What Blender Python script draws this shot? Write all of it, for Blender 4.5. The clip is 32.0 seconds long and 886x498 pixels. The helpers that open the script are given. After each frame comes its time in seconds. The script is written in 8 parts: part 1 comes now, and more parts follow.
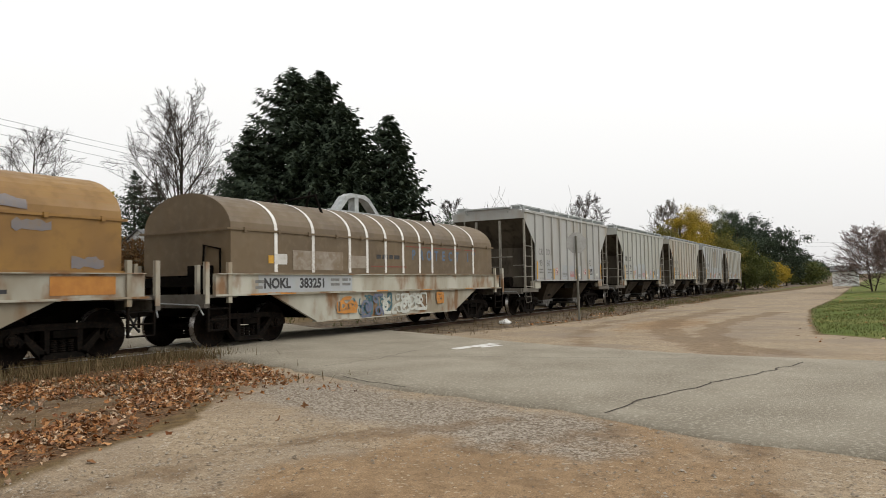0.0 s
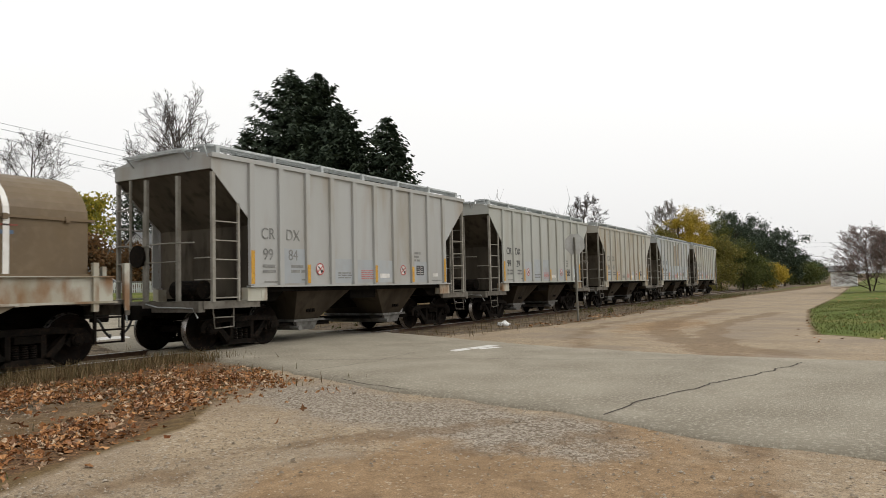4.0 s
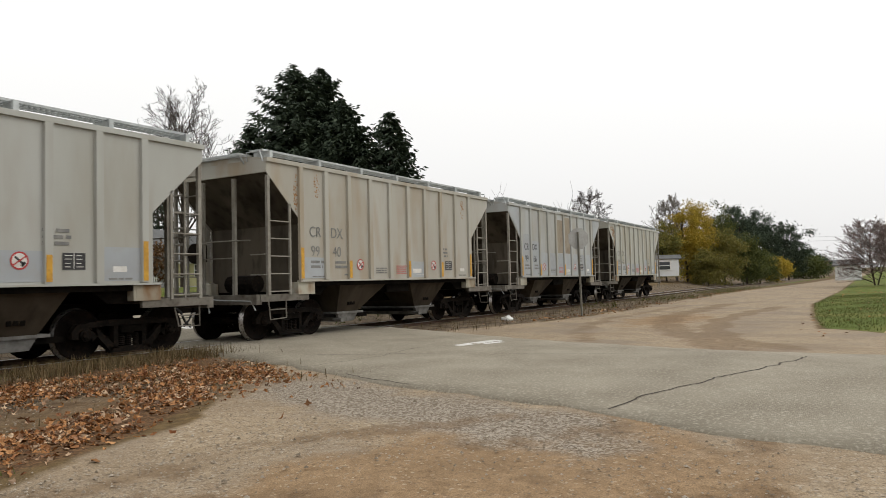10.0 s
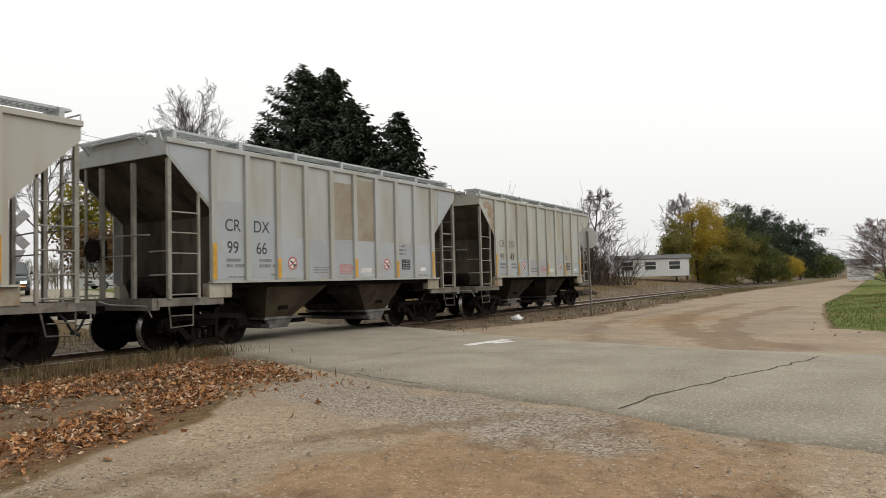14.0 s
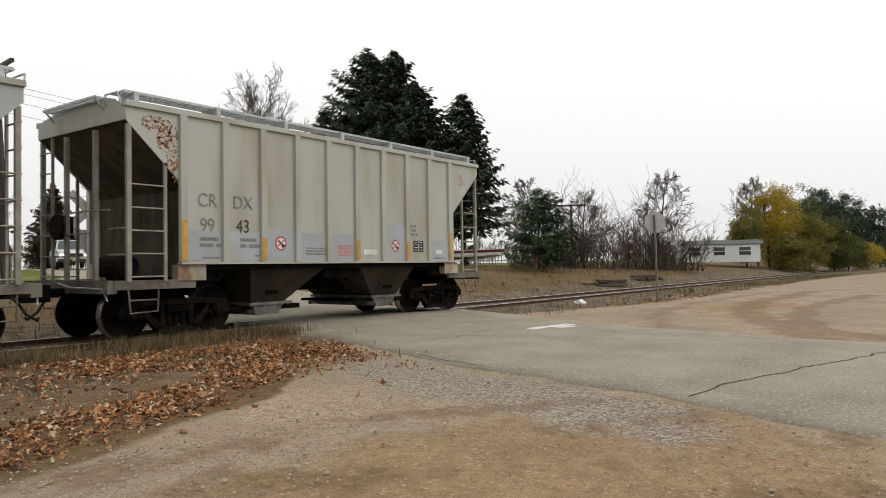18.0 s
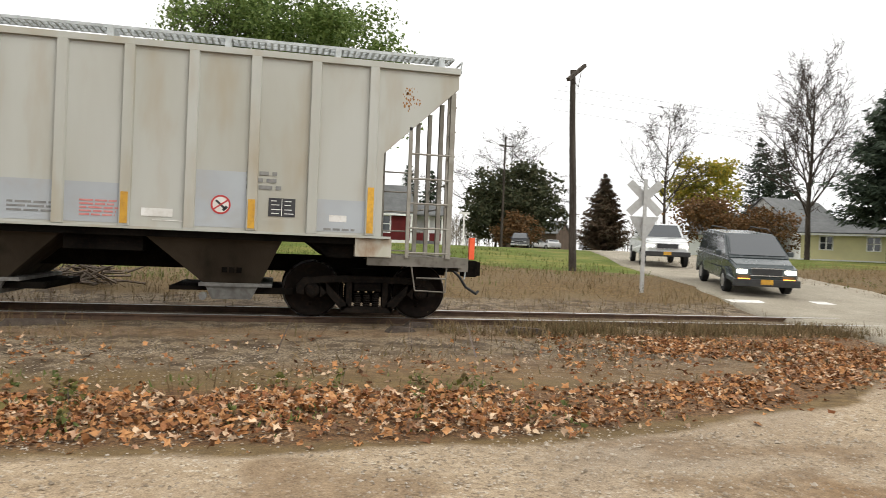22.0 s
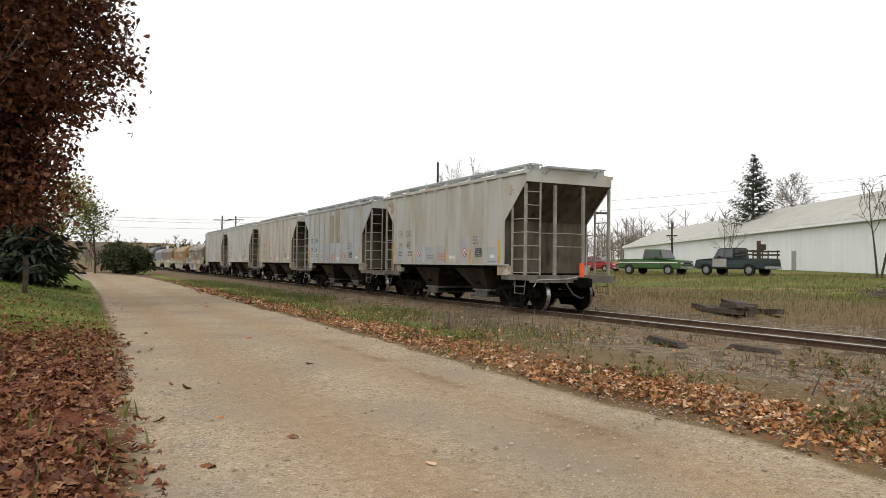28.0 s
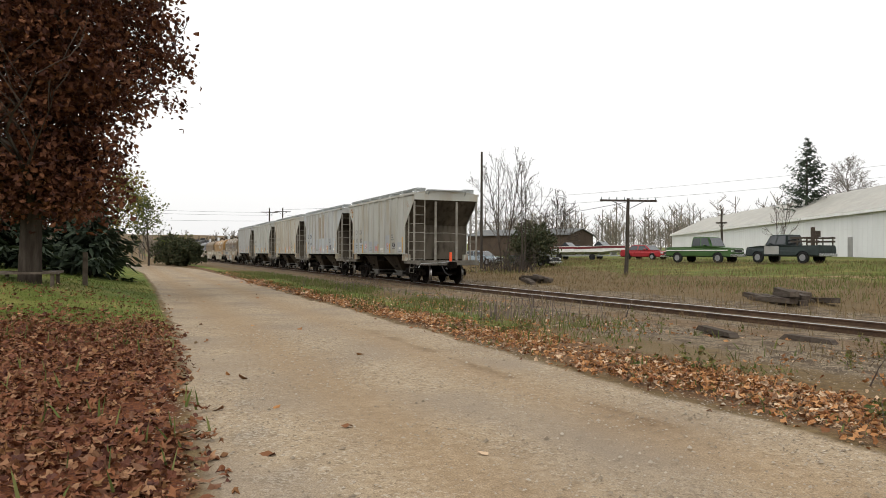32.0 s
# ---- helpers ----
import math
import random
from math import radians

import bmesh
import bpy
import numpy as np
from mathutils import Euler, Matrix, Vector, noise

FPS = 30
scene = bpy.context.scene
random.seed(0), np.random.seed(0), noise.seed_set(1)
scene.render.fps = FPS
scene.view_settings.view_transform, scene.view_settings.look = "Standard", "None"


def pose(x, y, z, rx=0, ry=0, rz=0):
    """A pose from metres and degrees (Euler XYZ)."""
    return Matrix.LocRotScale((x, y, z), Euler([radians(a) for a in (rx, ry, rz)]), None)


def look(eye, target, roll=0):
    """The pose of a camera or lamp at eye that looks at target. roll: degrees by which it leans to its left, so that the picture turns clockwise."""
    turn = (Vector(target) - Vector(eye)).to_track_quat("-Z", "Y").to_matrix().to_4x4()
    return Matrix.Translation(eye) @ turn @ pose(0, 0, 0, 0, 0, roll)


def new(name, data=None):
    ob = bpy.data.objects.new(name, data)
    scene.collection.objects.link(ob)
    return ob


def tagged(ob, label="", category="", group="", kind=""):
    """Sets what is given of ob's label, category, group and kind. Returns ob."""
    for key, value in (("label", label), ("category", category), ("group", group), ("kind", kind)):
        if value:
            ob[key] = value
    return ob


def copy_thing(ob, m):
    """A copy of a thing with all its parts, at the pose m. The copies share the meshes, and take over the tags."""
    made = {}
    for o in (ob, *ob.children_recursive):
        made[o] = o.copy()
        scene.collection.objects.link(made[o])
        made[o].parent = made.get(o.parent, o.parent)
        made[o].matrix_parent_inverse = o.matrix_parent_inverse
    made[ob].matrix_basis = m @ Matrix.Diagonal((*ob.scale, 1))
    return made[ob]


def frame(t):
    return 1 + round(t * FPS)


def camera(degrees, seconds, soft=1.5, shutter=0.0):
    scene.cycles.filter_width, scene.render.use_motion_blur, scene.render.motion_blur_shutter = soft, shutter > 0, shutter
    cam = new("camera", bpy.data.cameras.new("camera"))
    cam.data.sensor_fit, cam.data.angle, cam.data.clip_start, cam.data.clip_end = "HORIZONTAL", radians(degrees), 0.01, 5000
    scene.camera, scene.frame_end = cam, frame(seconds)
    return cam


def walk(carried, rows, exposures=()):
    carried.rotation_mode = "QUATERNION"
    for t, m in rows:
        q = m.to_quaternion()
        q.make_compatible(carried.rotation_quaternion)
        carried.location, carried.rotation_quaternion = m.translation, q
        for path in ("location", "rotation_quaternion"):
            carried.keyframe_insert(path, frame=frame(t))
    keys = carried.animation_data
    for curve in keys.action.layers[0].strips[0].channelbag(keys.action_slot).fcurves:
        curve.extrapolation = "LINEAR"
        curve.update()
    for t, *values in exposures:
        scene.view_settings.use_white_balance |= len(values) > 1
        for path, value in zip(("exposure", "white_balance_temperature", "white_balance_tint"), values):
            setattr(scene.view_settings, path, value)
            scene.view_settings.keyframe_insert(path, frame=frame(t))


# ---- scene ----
cam = camera(63.14, 32.0, soft=0.7, shutter=0.2)
# seconds, eye, point looked at, lean
PATH = [
    (0.0, (0.417, 0.273, 1.445), (17.544, 10.553, 2.437), -1.04),
    (0.5, (0.420, 0.272, 1.448), (17.553, 10.540, 2.455), -1.04),
    (1.0, (0.414, 0.273, 1.444), (17.554, 10.527, 2.480), -1.09),
    (1.5, (0.414, 0.271, 1.448), (17.553, 10.526, 2.497), -1.13),
    (2.0, (0.415, 0.271, 1.445), (17.549, 10.532, 2.508), -1.05),
    (2.5, (0.415, 0.270, 1.445), (17.549, 10.531, 2.514), -1.09),
    (3.0, (0.411, 0.272, 1.448), (17.552, 10.521, 2.517), -1.12),
    (3.5, (0.426, 0.271, 1.447), (17.570, 10.517, 2.500), -1.28),
    (5.5, (0.416, 0.276, 1.451), (17.564, 10.520, 2.444), -1.25),
    (6.0, (0.426, 0.279, 1.449), (17.574, 10.526, 2.418), -1.36),
    (6.5, (0.427, 0.280, 1.448), (17.575, 10.527, 2.411), -1.42),
    (7.0, (0.428, 0.281, 1.451), (17.576, 10.529, 2.406), -1.37),
    (7.5, (0.432, 0.276, 1.447), (17.570, 10.541, 2.406), -1.30),
    (8.0, (0.424, 0.283, 1.447), (17.561, 10.551, 2.393), -1.21),
    (8.5, (0.422, 0.282, 1.450), (17.550, 10.566, 2.378), -1.28),
    (9.0, (0.422, 0.279, 1.453), (17.541, 10.579, 2.371), -1.44),
    (9.5, (0.428, 0.282, 1.450), (17.537, 10.600, 2.358), -1.47),
    (10.0, (0.422, 0.281, 1.449), (17.525, 10.608, 2.349), -1.42),
    (10.5, (0.423, 0.286, 1.449), (17.521, 10.623, 2.327), -1.33),
    (11.0, (0.420, 0.282, 1.449), (17.510, 10.634, 2.312), -1.24),
    (11.5, (0.418, 0.281, 1.448), (17.499, 10.650, 2.308), -1.28),
    (12.0, (0.424, 0.283, 1.452), (17.490, 10.676, 2.303), -1.32),
    (12.5, (0.420, 0.279, 1.456), (17.465, 10.707, 2.309), -1.43),
    (13.0, (0.420, 0.284, 1.452), (17.445, 10.742, 2.320), -1.41),
    (13.5, (0.413, 0.279, 1.452), (17.406, 10.789, 2.321), -1.48),
    (14.0, (0.415, 0.282, 1.452), (17.386, 10.827, 2.341), -1.42),
    (14.5, (0.420, 0.284, 1.453), (17.371, 10.859, 2.355), -1.39),
    (16.5, (0.410, 0.310, 1.456), (17.000, 11.461, 2.132), -1.11),
    (17.0, (0.414, 0.327, 1.452), (16.832, 11.733, 2.045), -1.11),
    (17.5, (0.408, 0.333, 1.449), (16.624, 12.028, 1.983), -0.88),
    (18.0, (0.414, 0.335, 1.443), (16.431, 12.303, 1.901), -0.76),
    (18.5, (0.404, 0.331, 1.443), (16.219, 12.568, 1.814), -0.98),
    (19.0, (0.411, 0.345, 1.439), (16.036, 12.825, 1.731), -0.68),
    (19.5, (0.396, 0.353, 1.443), (15.678, 13.253, 1.620), -0.49),
    (20.0, (0.364, 0.377, 1.440), (14.037, 14.973, 1.571), -0.24),
    (20.5, (0.311, 0.389, 1.446), (11.645, 16.867, 1.515), 0.46),
    (21.0, (0.229, 0.449, 1.449), (9.700, 18.064, 1.467), 1.22),
    (21.5, (0.121, 0.487, 1.443), (6.802, 19.337, 1.379), 1.81),
    (22.0, (0.062, 0.485, 1.451), (4.424, 20.003, 1.366), 2.29),
    (22.5, (-0.029, 0.544, 1.461), (1.914, 20.449, 1.341), 2.39),
    (23.0, (-0.076, 0.506, 1.475), (-0.376, 20.503, 1.341), 2.24),
    (23.5, (-0.173, 0.513, 1.468), (-2.876, 20.329, 1.332), 2.03),
    (24.0, (-0.216, 0.533, 1.463), (-5.498, 19.822, 1.352), 1.83),
    (24.5, (-0.238, 0.565, 1.460), (-8.497, 18.780, 1.340), 1.74),
    (25.0, (-0.272, 0.551, 1.452), (-11.199, 17.302, 1.392), 1.70),
    (25.5, (-0.308, 0.505, 1.463), (-13.296, 15.713, 1.540), 1.72),
    (26.0, (-0.334, 0.423, 1.464), (-14.752, 14.280, 1.833), 1.39),
    (26.5, (-0.381, 0.423, 1.450), (-16.017, 12.885, 1.938), 1.12),
    (28.5, (-0.352, 0.123, 1.547), (-18.360, 8.816, 1.904), 0.88),
    (29.0, (-0.346, 0.119, 1.551), (-18.411, 8.696, 1.844), 1.06),
    (29.5, (-0.336, 0.115, 1.548), (-18.501, 8.478, 1.811), 0.93),
    (30.0, (-0.336, 0.109, 1.550), (-18.598, 8.261, 1.795), 0.67),
    (30.5, (-0.327, 0.110, 1.550), (-18.598, 8.240, 1.780), 0.60),
    (31.0, (-0.322, 0.109, 1.551), (-18.602, 8.221, 1.757), 0.48),
    (31.5, (-0.319, 0.105, 1.549), (-18.621, 8.168, 1.720), 0.30),
    (32.0, (-0.313, 0.101, 1.553), (-18.627, 8.138, 1.688), 0.25),
]
walk(cam, [(t, look(e, g, r)) for t, e, g, r in PATH],
     [(0, 0.12), (18, 0.12), (20, 0.5), (21, 0.78), (22, 0.70), (24, 0.9), (25, 0.92), (26, 0.52), (28.5, 0.36), (32, 0.34)])
# ---------------------------------------------------------------- light: an even overcast
SUN_EL, SUN_AZ = 42.0, 138.0
world = bpy.data.worlds.new("overcast")
scene.world = world
world.use_nodes = True
wt = world.node_tree
wt.nodes.clear()
sky = wt.nodes.new("ShaderNodeTexSky")
sky.sky_type, sky.sun_disc = "NISHITA", False
sky.sun_elevation, sky.sun_rotation = radians(SUN_EL), radians(SUN_AZ)
sky.dust_density = 4.0
grey = wt.nodes.new("ShaderNodeHueSaturation")
grey.inputs["Saturation"].default_value = 0.08
grey.inputs["Value"].default_value = 0.10
cloud = wt.nodes.new("ShaderNodeMix")
cloud.data_type = "RGBA"
cloud.inputs[0].default_value = 0.82
# an overcast sky is darker towards the horizon than overhead
lift = wt.nodes.new("ShaderNodeTexCoord")
axes = wt.nodes.new("ShaderNodeSeparateXYZ")
wt.links.new(lift.outputs["Generated"], axes.inputs[0])
veil = wt.nodes.new("ShaderNodeValToRGB")
veil.color_ramp.elements[0].position, veil.color_ramp.elements[0].color = 0.0, (0.76, 0.755, 0.75, 1)
veil.color_ramp.elements[1].position, veil.color_ramp.elements[1].color = 0.75, (1.04, 1.035, 1.01, 1)
middle = veil.color_ramp.elements.new(0.28)
middle.color = (0.95, 0.945, 0.93, 1)
wt.links.new(axes.outputs["Z"], veil.inputs[0])
wt.links.new(veil.outputs[0], cloud.inputs[7])
bg = wt.nodes.new("ShaderNodeBackground")
bg.inputs["Strength"].default_value = 1.12
wout = wt.nodes.new("ShaderNodeOutputWorld")
wt.links.new(sky.outputs[0], grey.inputs["Color"])
wt.links.new(grey.outputs[0], cloud.inputs[6])
wt.links.new(cloud.outputs[2], bg.inputs["Color"])
wt.links.new(bg.outputs[0], wout.inputs[0])
sun = new("sun", bpy.data.lights.new("sun", "SUN"))
sun.data.energy, sun.data.angle, sun.data.color = 0.8, radians(30), (1.0, 0.97, 0.92)
# the sky's sun_rotation runs clockwise from +y seen from above
sun_way = Vector((math.sin(radians(SUN_AZ)) * math.cos(radians(SUN_EL)), math.cos(radians(SUN_AZ)) * math.cos(radians(SUN_EL)), math.sin(radians(SUN_EL))))
sun.matrix_world = look(sun_way * 60, (0, 0, 0))

# ---------------------------------------------------------------- materials
def surf(name, c1, c2, scale=2.0, c3=None, amount=0.3, scale3=20.0, rough=0.85, bump=0.15, bump_scale=60.0, stretch=(1, 1, 1),
         metal=0.0, lo=0.35, hi=0.65, spread=0.08, patch=(0.5, 0.75), spec=None):
    """A surface of two tones in large patches, a third in small ones, with fine relief; each object gets its own shift of pattern and tone."""
    m = bpy.data.materials.new(name)
    m.use_nodes = True
    t = m.node_tree
    L = t.links.new
    b = t.nodes["Principled BSDF"]
    co = t.nodes.new("ShaderNodeTexCoord")
    info = t.nodes.new("ShaderNodeObjectInfo")
    shift = t.nodes.new("ShaderNodeVectorMath")
    shift.operation = "MULTIPLY_ADD"
    shift.inputs[1].default_value = stretch
    wide = t.nodes.new("ShaderNodeMath")
    wide.operation = "MULTIPLY"
    wide.inputs[1].default_value = 37.0
    L(info.outputs["Random"], wide.inputs[0])
    L(co.outputs["Object"], shift.inputs[0])
    L(wide.outputs[0], shift.inputs[2])

    def noise_ramp(sc, a, z, detail=4.0):
        n = t.nodes.new("ShaderNodeTexNoise")
        n.inputs["Scale"].default_value = sc
        n.inputs["Detail"].default_value = detail
        L(shift.outputs[0], n.inputs["Vector"])
        r = t.nodes.new("ShaderNodeMapRange")
        r.inputs[1].default_value, r.inputs[2].default_value = a, z
        L(n.outputs["Fac"], r.inputs[0])
        return r.outputs[0]

    def mixed(fac, a, z):
        x = t.nodes.new("ShaderNodeMix")
        x.data_type = "RGBA"
        L(fac, x.inputs[0])
        for v, i in ((a, 6), (z, 7)):
            if isinstance(v, tuple):
                x.inputs[i].default_value = (*v, 1)
            else:
                L(v, x.inputs[i])
        return x.outputs[2]

    col = mixed(noise_ramp(scale, lo, hi), c1, c2)
    if c3:
        f = noise_ramp(scale3, patch[0], patch[1], 6.0)
        k = t.nodes.new("ShaderNodeMath")
        k.operation = "MULTIPLY"
        k.inputs[1].default_value = amount
        L(f, k.inputs[0])
        col = mixed(k.outputs[0], col, c3)
    hs = t.nodes.new("ShaderNodeHueSaturation")
    v = t.nodes.new("ShaderNodeMapRange")
    v.inputs[3].default_value, v.inputs[4].default_value = 1 - spread, 1 + spread
    L(info.outputs["Random"], v.inputs[0])
    L(v.outputs[0], hs.inputs["Value"])
    L(col, hs.inputs["Color"])
    L(hs.outputs[0], b.inputs["Base Color"])
    rr = t.nodes.new("ShaderNodeMapRange")
    rr.inputs[3].default_value, rr.inputs[4].default_value = max(rough - 0.1, 0.05), min(rough + 0.1, 1)
    L(noise_ramp(scale * 5, 0.3, 0.7), rr.inputs[0])
    L(rr.outputs[0], b.inputs["Roughness"])
    b.inputs["Metallic"].default_value = metal
    b.inputs["Specular IOR Level"].default_value = spec if spec is not None else (.12 if rough >= .75 and not metal else .4)
    if bump:
        bn = t.nodes.new("ShaderNodeBump")
        bn.inputs["Strength"].default_value = bump
        bn.inputs["Distance"].default_value = 0.02
        n = t.nodes.new("ShaderNodeTexNoise")
        n.inputs["Scale"].default_value = bump_scale
        n.inputs["Detail"].default_value = 5.0
        L(shift.outputs[0], n.inputs["Vector"])
        L(n.outputs["Fac"], bn.inputs["Height"])
        L(bn.outputs[0], b.inputs["Normal"])
    return m


def island(name, stops, rough=0.8, through_light=0.0):
    """A surface whose loose pieces each take one colour from the stops."""
    m = bpy.data.materials.new(name)
    m.use_nodes = True
    t = m.node_tree
    b = t.nodes["Principled BSDF"]
    g = t.nodes.new("ShaderNodeNewGeometry")
    r = t.nodes.new("ShaderNodeValToRGB")
    r.color_ramp.interpolation = "LINEAR"
    while len(r.color_ramp.elements) < len(stops):
        r.color_ramp.elements.new(0.5)
    for i, c in enumerate(stops):
        r.color_ramp.elements[i].position = i / (len(stops) - 1)
        r.color_ramp.elements[i].color = (*c, 1)
    t.links.new(g.outputs["Random Per Island"], r.inputs[0])
    t.links.new(r.outputs[0], b.inputs["Base Color"])
    b.inputs["Roughness"].default_value = rough
    b.inputs["Specular IOR Level"].default_value = .2
    if through_light:
        b.inputs["Subsurface Weight"].default_value = 0.0
        tr = t.nodes.new("ShaderNodeBsdfTranslucent")
        t.links.new(r.outputs[0], tr.inputs[0])
        mx = t.nodes.new("ShaderNodeMixShader")
        mx.inputs[0].default_value = through_light
        t.links.new(b.outputs[0], mx.inputs[1])
        t.links.new(tr.outputs[0], mx.inputs[2])
        t.links.new(mx.outputs[0], t.nodes["Material Output"].inputs[0])
    return m


def glass(name, col=(0.03, 0.035, 0.04)):
    m = bpy.data.materials.new(name)
    m.use_nodes = True
    b = m.node_tree.nodes["Principled BSDF"]
    b.inputs["Base Color"].default_value = (*col, 1)
    b.inputs["Roughness"].default_value = 0.05
    b.inputs["Specular IOR Level"].default_value = 0.8
    return m


def glow(name, col, power):
    m = bpy.data.materials.new(name)
    m.use_nodes = True
    b = m.node_tree.nodes["Principled BSDF"]
    b.inputs["Base Color"].default_value = (*col, 1)
    b.inputs["Emission Color"].default_value = (*col, 1)
    b.inputs["Emission Strength"].default_value = power
    return m


RUST = (0.20, 0.085, 0.03)
# underframe and running gear: near-black colours include the shade beneath the cars
STEEL_DARK = surf("shade_darkened_grimy_steel", (0.003, 0.0028, 0.0025), (0.008, 0.0068, 0.0055), 3.0, (0.02, 0.012, 0.008), 0.4, 25, 0.9, 0.2, spec=.03)
TRUCK = surf("shade_darkened_grimy_cast_steel", (0.0045, 0.004, 0.0035), (0.012, 0.0095, 0.0075), 4.0, (0.036, 0.021, 0.013), 0.5, 18, 0.85, 0.3, spec=.06)
WHEEL = surf("shade_darkened_worn_wheel_steel", (0.004, 0.0035, 0.003), (0.011, 0.008, 0.0065), 3.0, (0.028, 0.016, 0.010), 0.5, 14, 0.85, 0.15, spec=.05)
TREAD = surf("polished_tread_steel", (0.35, 0.34, 0.33), (0.25, 0.23, 0.21), 4.0, rough=0.3, metal=0.9, bump=0)
GALV = surf("galvanised_steel", (0.34, 0.36, 0.36), (0.46, 0.48, 0.48), 6.0, (0.25, 0.22, 0.18), 0.4, 18, 0.55, 0.1, metal=0.4)
# end sheets: real grime, darkened further for the shade inside the car ends
HOPPER_END = surf("shade_darkened_grimy_brown_grey_paint", (0.040, 0.033, 0.025), (0.11, 0.093, 0.071), 0.8, (0.014, 0.011, 0.008), 0.7, 4, 0.8, 0.1, stretch=(1, 1, .35))
# bays: dusty brown, with the shade under the body mixed into the colour
HOPPER_BAY = surf("shade_darkened_dusty_brown_paint", (0.034, 0.026, 0.018), (0.066, 0.052, 0.037), 0.9, (0.012, 0.009, 0.0065), 0.7, 3.5, 0.85, 0.15, stretch=(1, 1, .4))
YELLOW = surf("faded_orange_yellow_reflector", (0.56, 0.31, 0.03), (0.44, 0.23, 0.025), 5, (0.2, 0.1, 0.03), 0.4, 20, 0.6, 0)
GATE = surf("dull_grimy_galvanised_steel", (0.10, 0.097, 0.09), (0.18, 0.176, 0.166), 5.0, (0.07, 0.055, 0.042), 0.5, 14, 0.75, 0.15)
BLACK = surf("black_lettering", (0.018, 0.018, 0.02), (0.035, 0.035, 0.038), 8, (0.2, 0.19, 0.17), 0.25, 40, 0.7, 0)
GREYTEXT = surf("faded_grey_lettering", (0.17, 0.17, 0.165), (0.24, 0.235, 0.22), 10, rough=0.8, bump=0)
REDTEXT = surf("faded_red_lettering", (0.42, 0.13, 0.12), (0.5, 0.22, 0.2), 10, rough=0.8, bump=0)
WHITE = surf("dirty_white_paint", (0.66, 0.65, 0.62), (0.52, 0.50, 0.46), 3, (0.35, 0.3, 0.24), 0.35, 15, 0.6, 0.05)
REDSIGN = surf("red_sign_paint", (0.40, 0.03, 0.03), (0.33, 0.03, 0.03), 6, rough=0.5, bump=0)
BLUEPATCH = surf("blue_grey_patch_paint", (0.345, 0.368, 0.385), (0.31, 0.325, 0.335), 1.2, (0.32, 0.305, 0.27), 0.55, 3, 0.6, 0.03)
ORANGE = surf("bright_orange_plastic", (0.75, 0.10, 0.03), (0.68, 0.085, 0.025), 6, rough=0.5, bump=0)
RUSTSPOT = surf("rust_scab", (0.30, 0.15, 0.05), (0.22, 0.10, 0.035), 8, (0.40, 0.26, 0.12), 0.5, 20, 0.9, 0.2)
HOSE = surf("black_rubber", (0.012, 0.012, 0.013), (0.022, 0.022, 0.022), 8, rough=0.7, bump=0.05)


def car_paint(name, base, stain, lo, hi, blotch, amount):
    """Weathered car paint: soft broad stains, faint runs down the sheet and a film of dust."""
    return surf(name, base, stain, 0.55, blotch, amount, 1.1, 0.62, 0.04, 9, stretch=(1.5, 1.5, 0.42), lo=lo, hi=hi, spread=0, patch=(0.50, 0.80))


PAINTS = [
    car_paint("cream_grey_stained_paint", (0.385, 0.385, 0.350), (0.32, 0.312, 0.265), 0.38, 0.68, (0.29, 0.215, 0.115), 0.62),
    car_paint("pale_grey_worn_paint", (0.365, 0.375, 0.370), (0.31, 0.303, 0.265), 0.40, 0.64, (0.255, 0.21, 0.150), 0.5),
    car_paint("cream_rusty_paint", (0.382, 0.368, 0.325), (0.325, 0.300, 0.248), 0.38, 0.66, (0.290, 0.185, 0.08), 0.6),
    car_paint("off_white_paint", (0.375, 0.378, 0.350), (0.325, 0.322, 0.285), 0.42, 0.7, (0.275, 0.245, 0.190), 0.45),
    car_paint("light_warm_grey_paint", (0.362, 0.362, 0.350), (0.318, 0.310, 0.285), 0.4, 0.68, (0.255, 0.205, 0.135), 0.55),
]
COIL_BROWN = surf("brown_cover_paint", (0.152, 0.106, 0.057), (0.112, 0.078, 0.043), 0.7, (0.23, 0.17, 0.11), 0.3, 5, 0.6, 0.06, 8)
COIL_GOLD = surf("golden_brown_cover_paint", (0.27, 0.145, 0.032), (0.20, 0.105, 0.028), 0.8, (0.13, 0.075, 0.03), 0.5, 4, 0.55, 0.06, 8)
COIL_GREY = surf("slate_cover_paint", (0.12, 0.125, 0.14), (0.16, 0.16, 0.165), 0.8, (0.1, 0.08, 0.06), 0.4, 4, 0.6, 0.06, 8)
COIL_SILL = surf("pale_rusting_sill_paint", (0.46, 0.45, 0.385), (0.28, 0.245, 0.18), 1.0, (0.20, 0.095, 0.035), 0.85, 2.2, 0.75, 0.15, stretch=(1, 1, .5), patch=(.5, .66))
BAND = surf("white_reflective_band", (0.74, 0.73, 0.70), (0.62, 0.60, 0.56), 4, rough=0.45, bump=0)
TANKBLACK = surf("black_tank_paint", (0.014, 0.014, 0.016), (0.03, 0.029, 0.029), 1.0, (0.06, 0.05, 0.045), 0.4, 6, 0.45, 0.05)
# ---------------------------------------------------------------- small builders
def obj(name, bm, material, parent=None, smooth=False):
    me = bpy.data.meshes.new(name)
    bm.to_mesh(me)
    bm.free()
    for m in (material if isinstance(material, (list, tuple)) else [material]):
        me.materials.append(m)
    if smooth:
        me.polygons.foreach_set("use_smooth", [True] * len(me.polygons))
    o = new(name, me)
    if parent:
        o.parent = parent
    return o


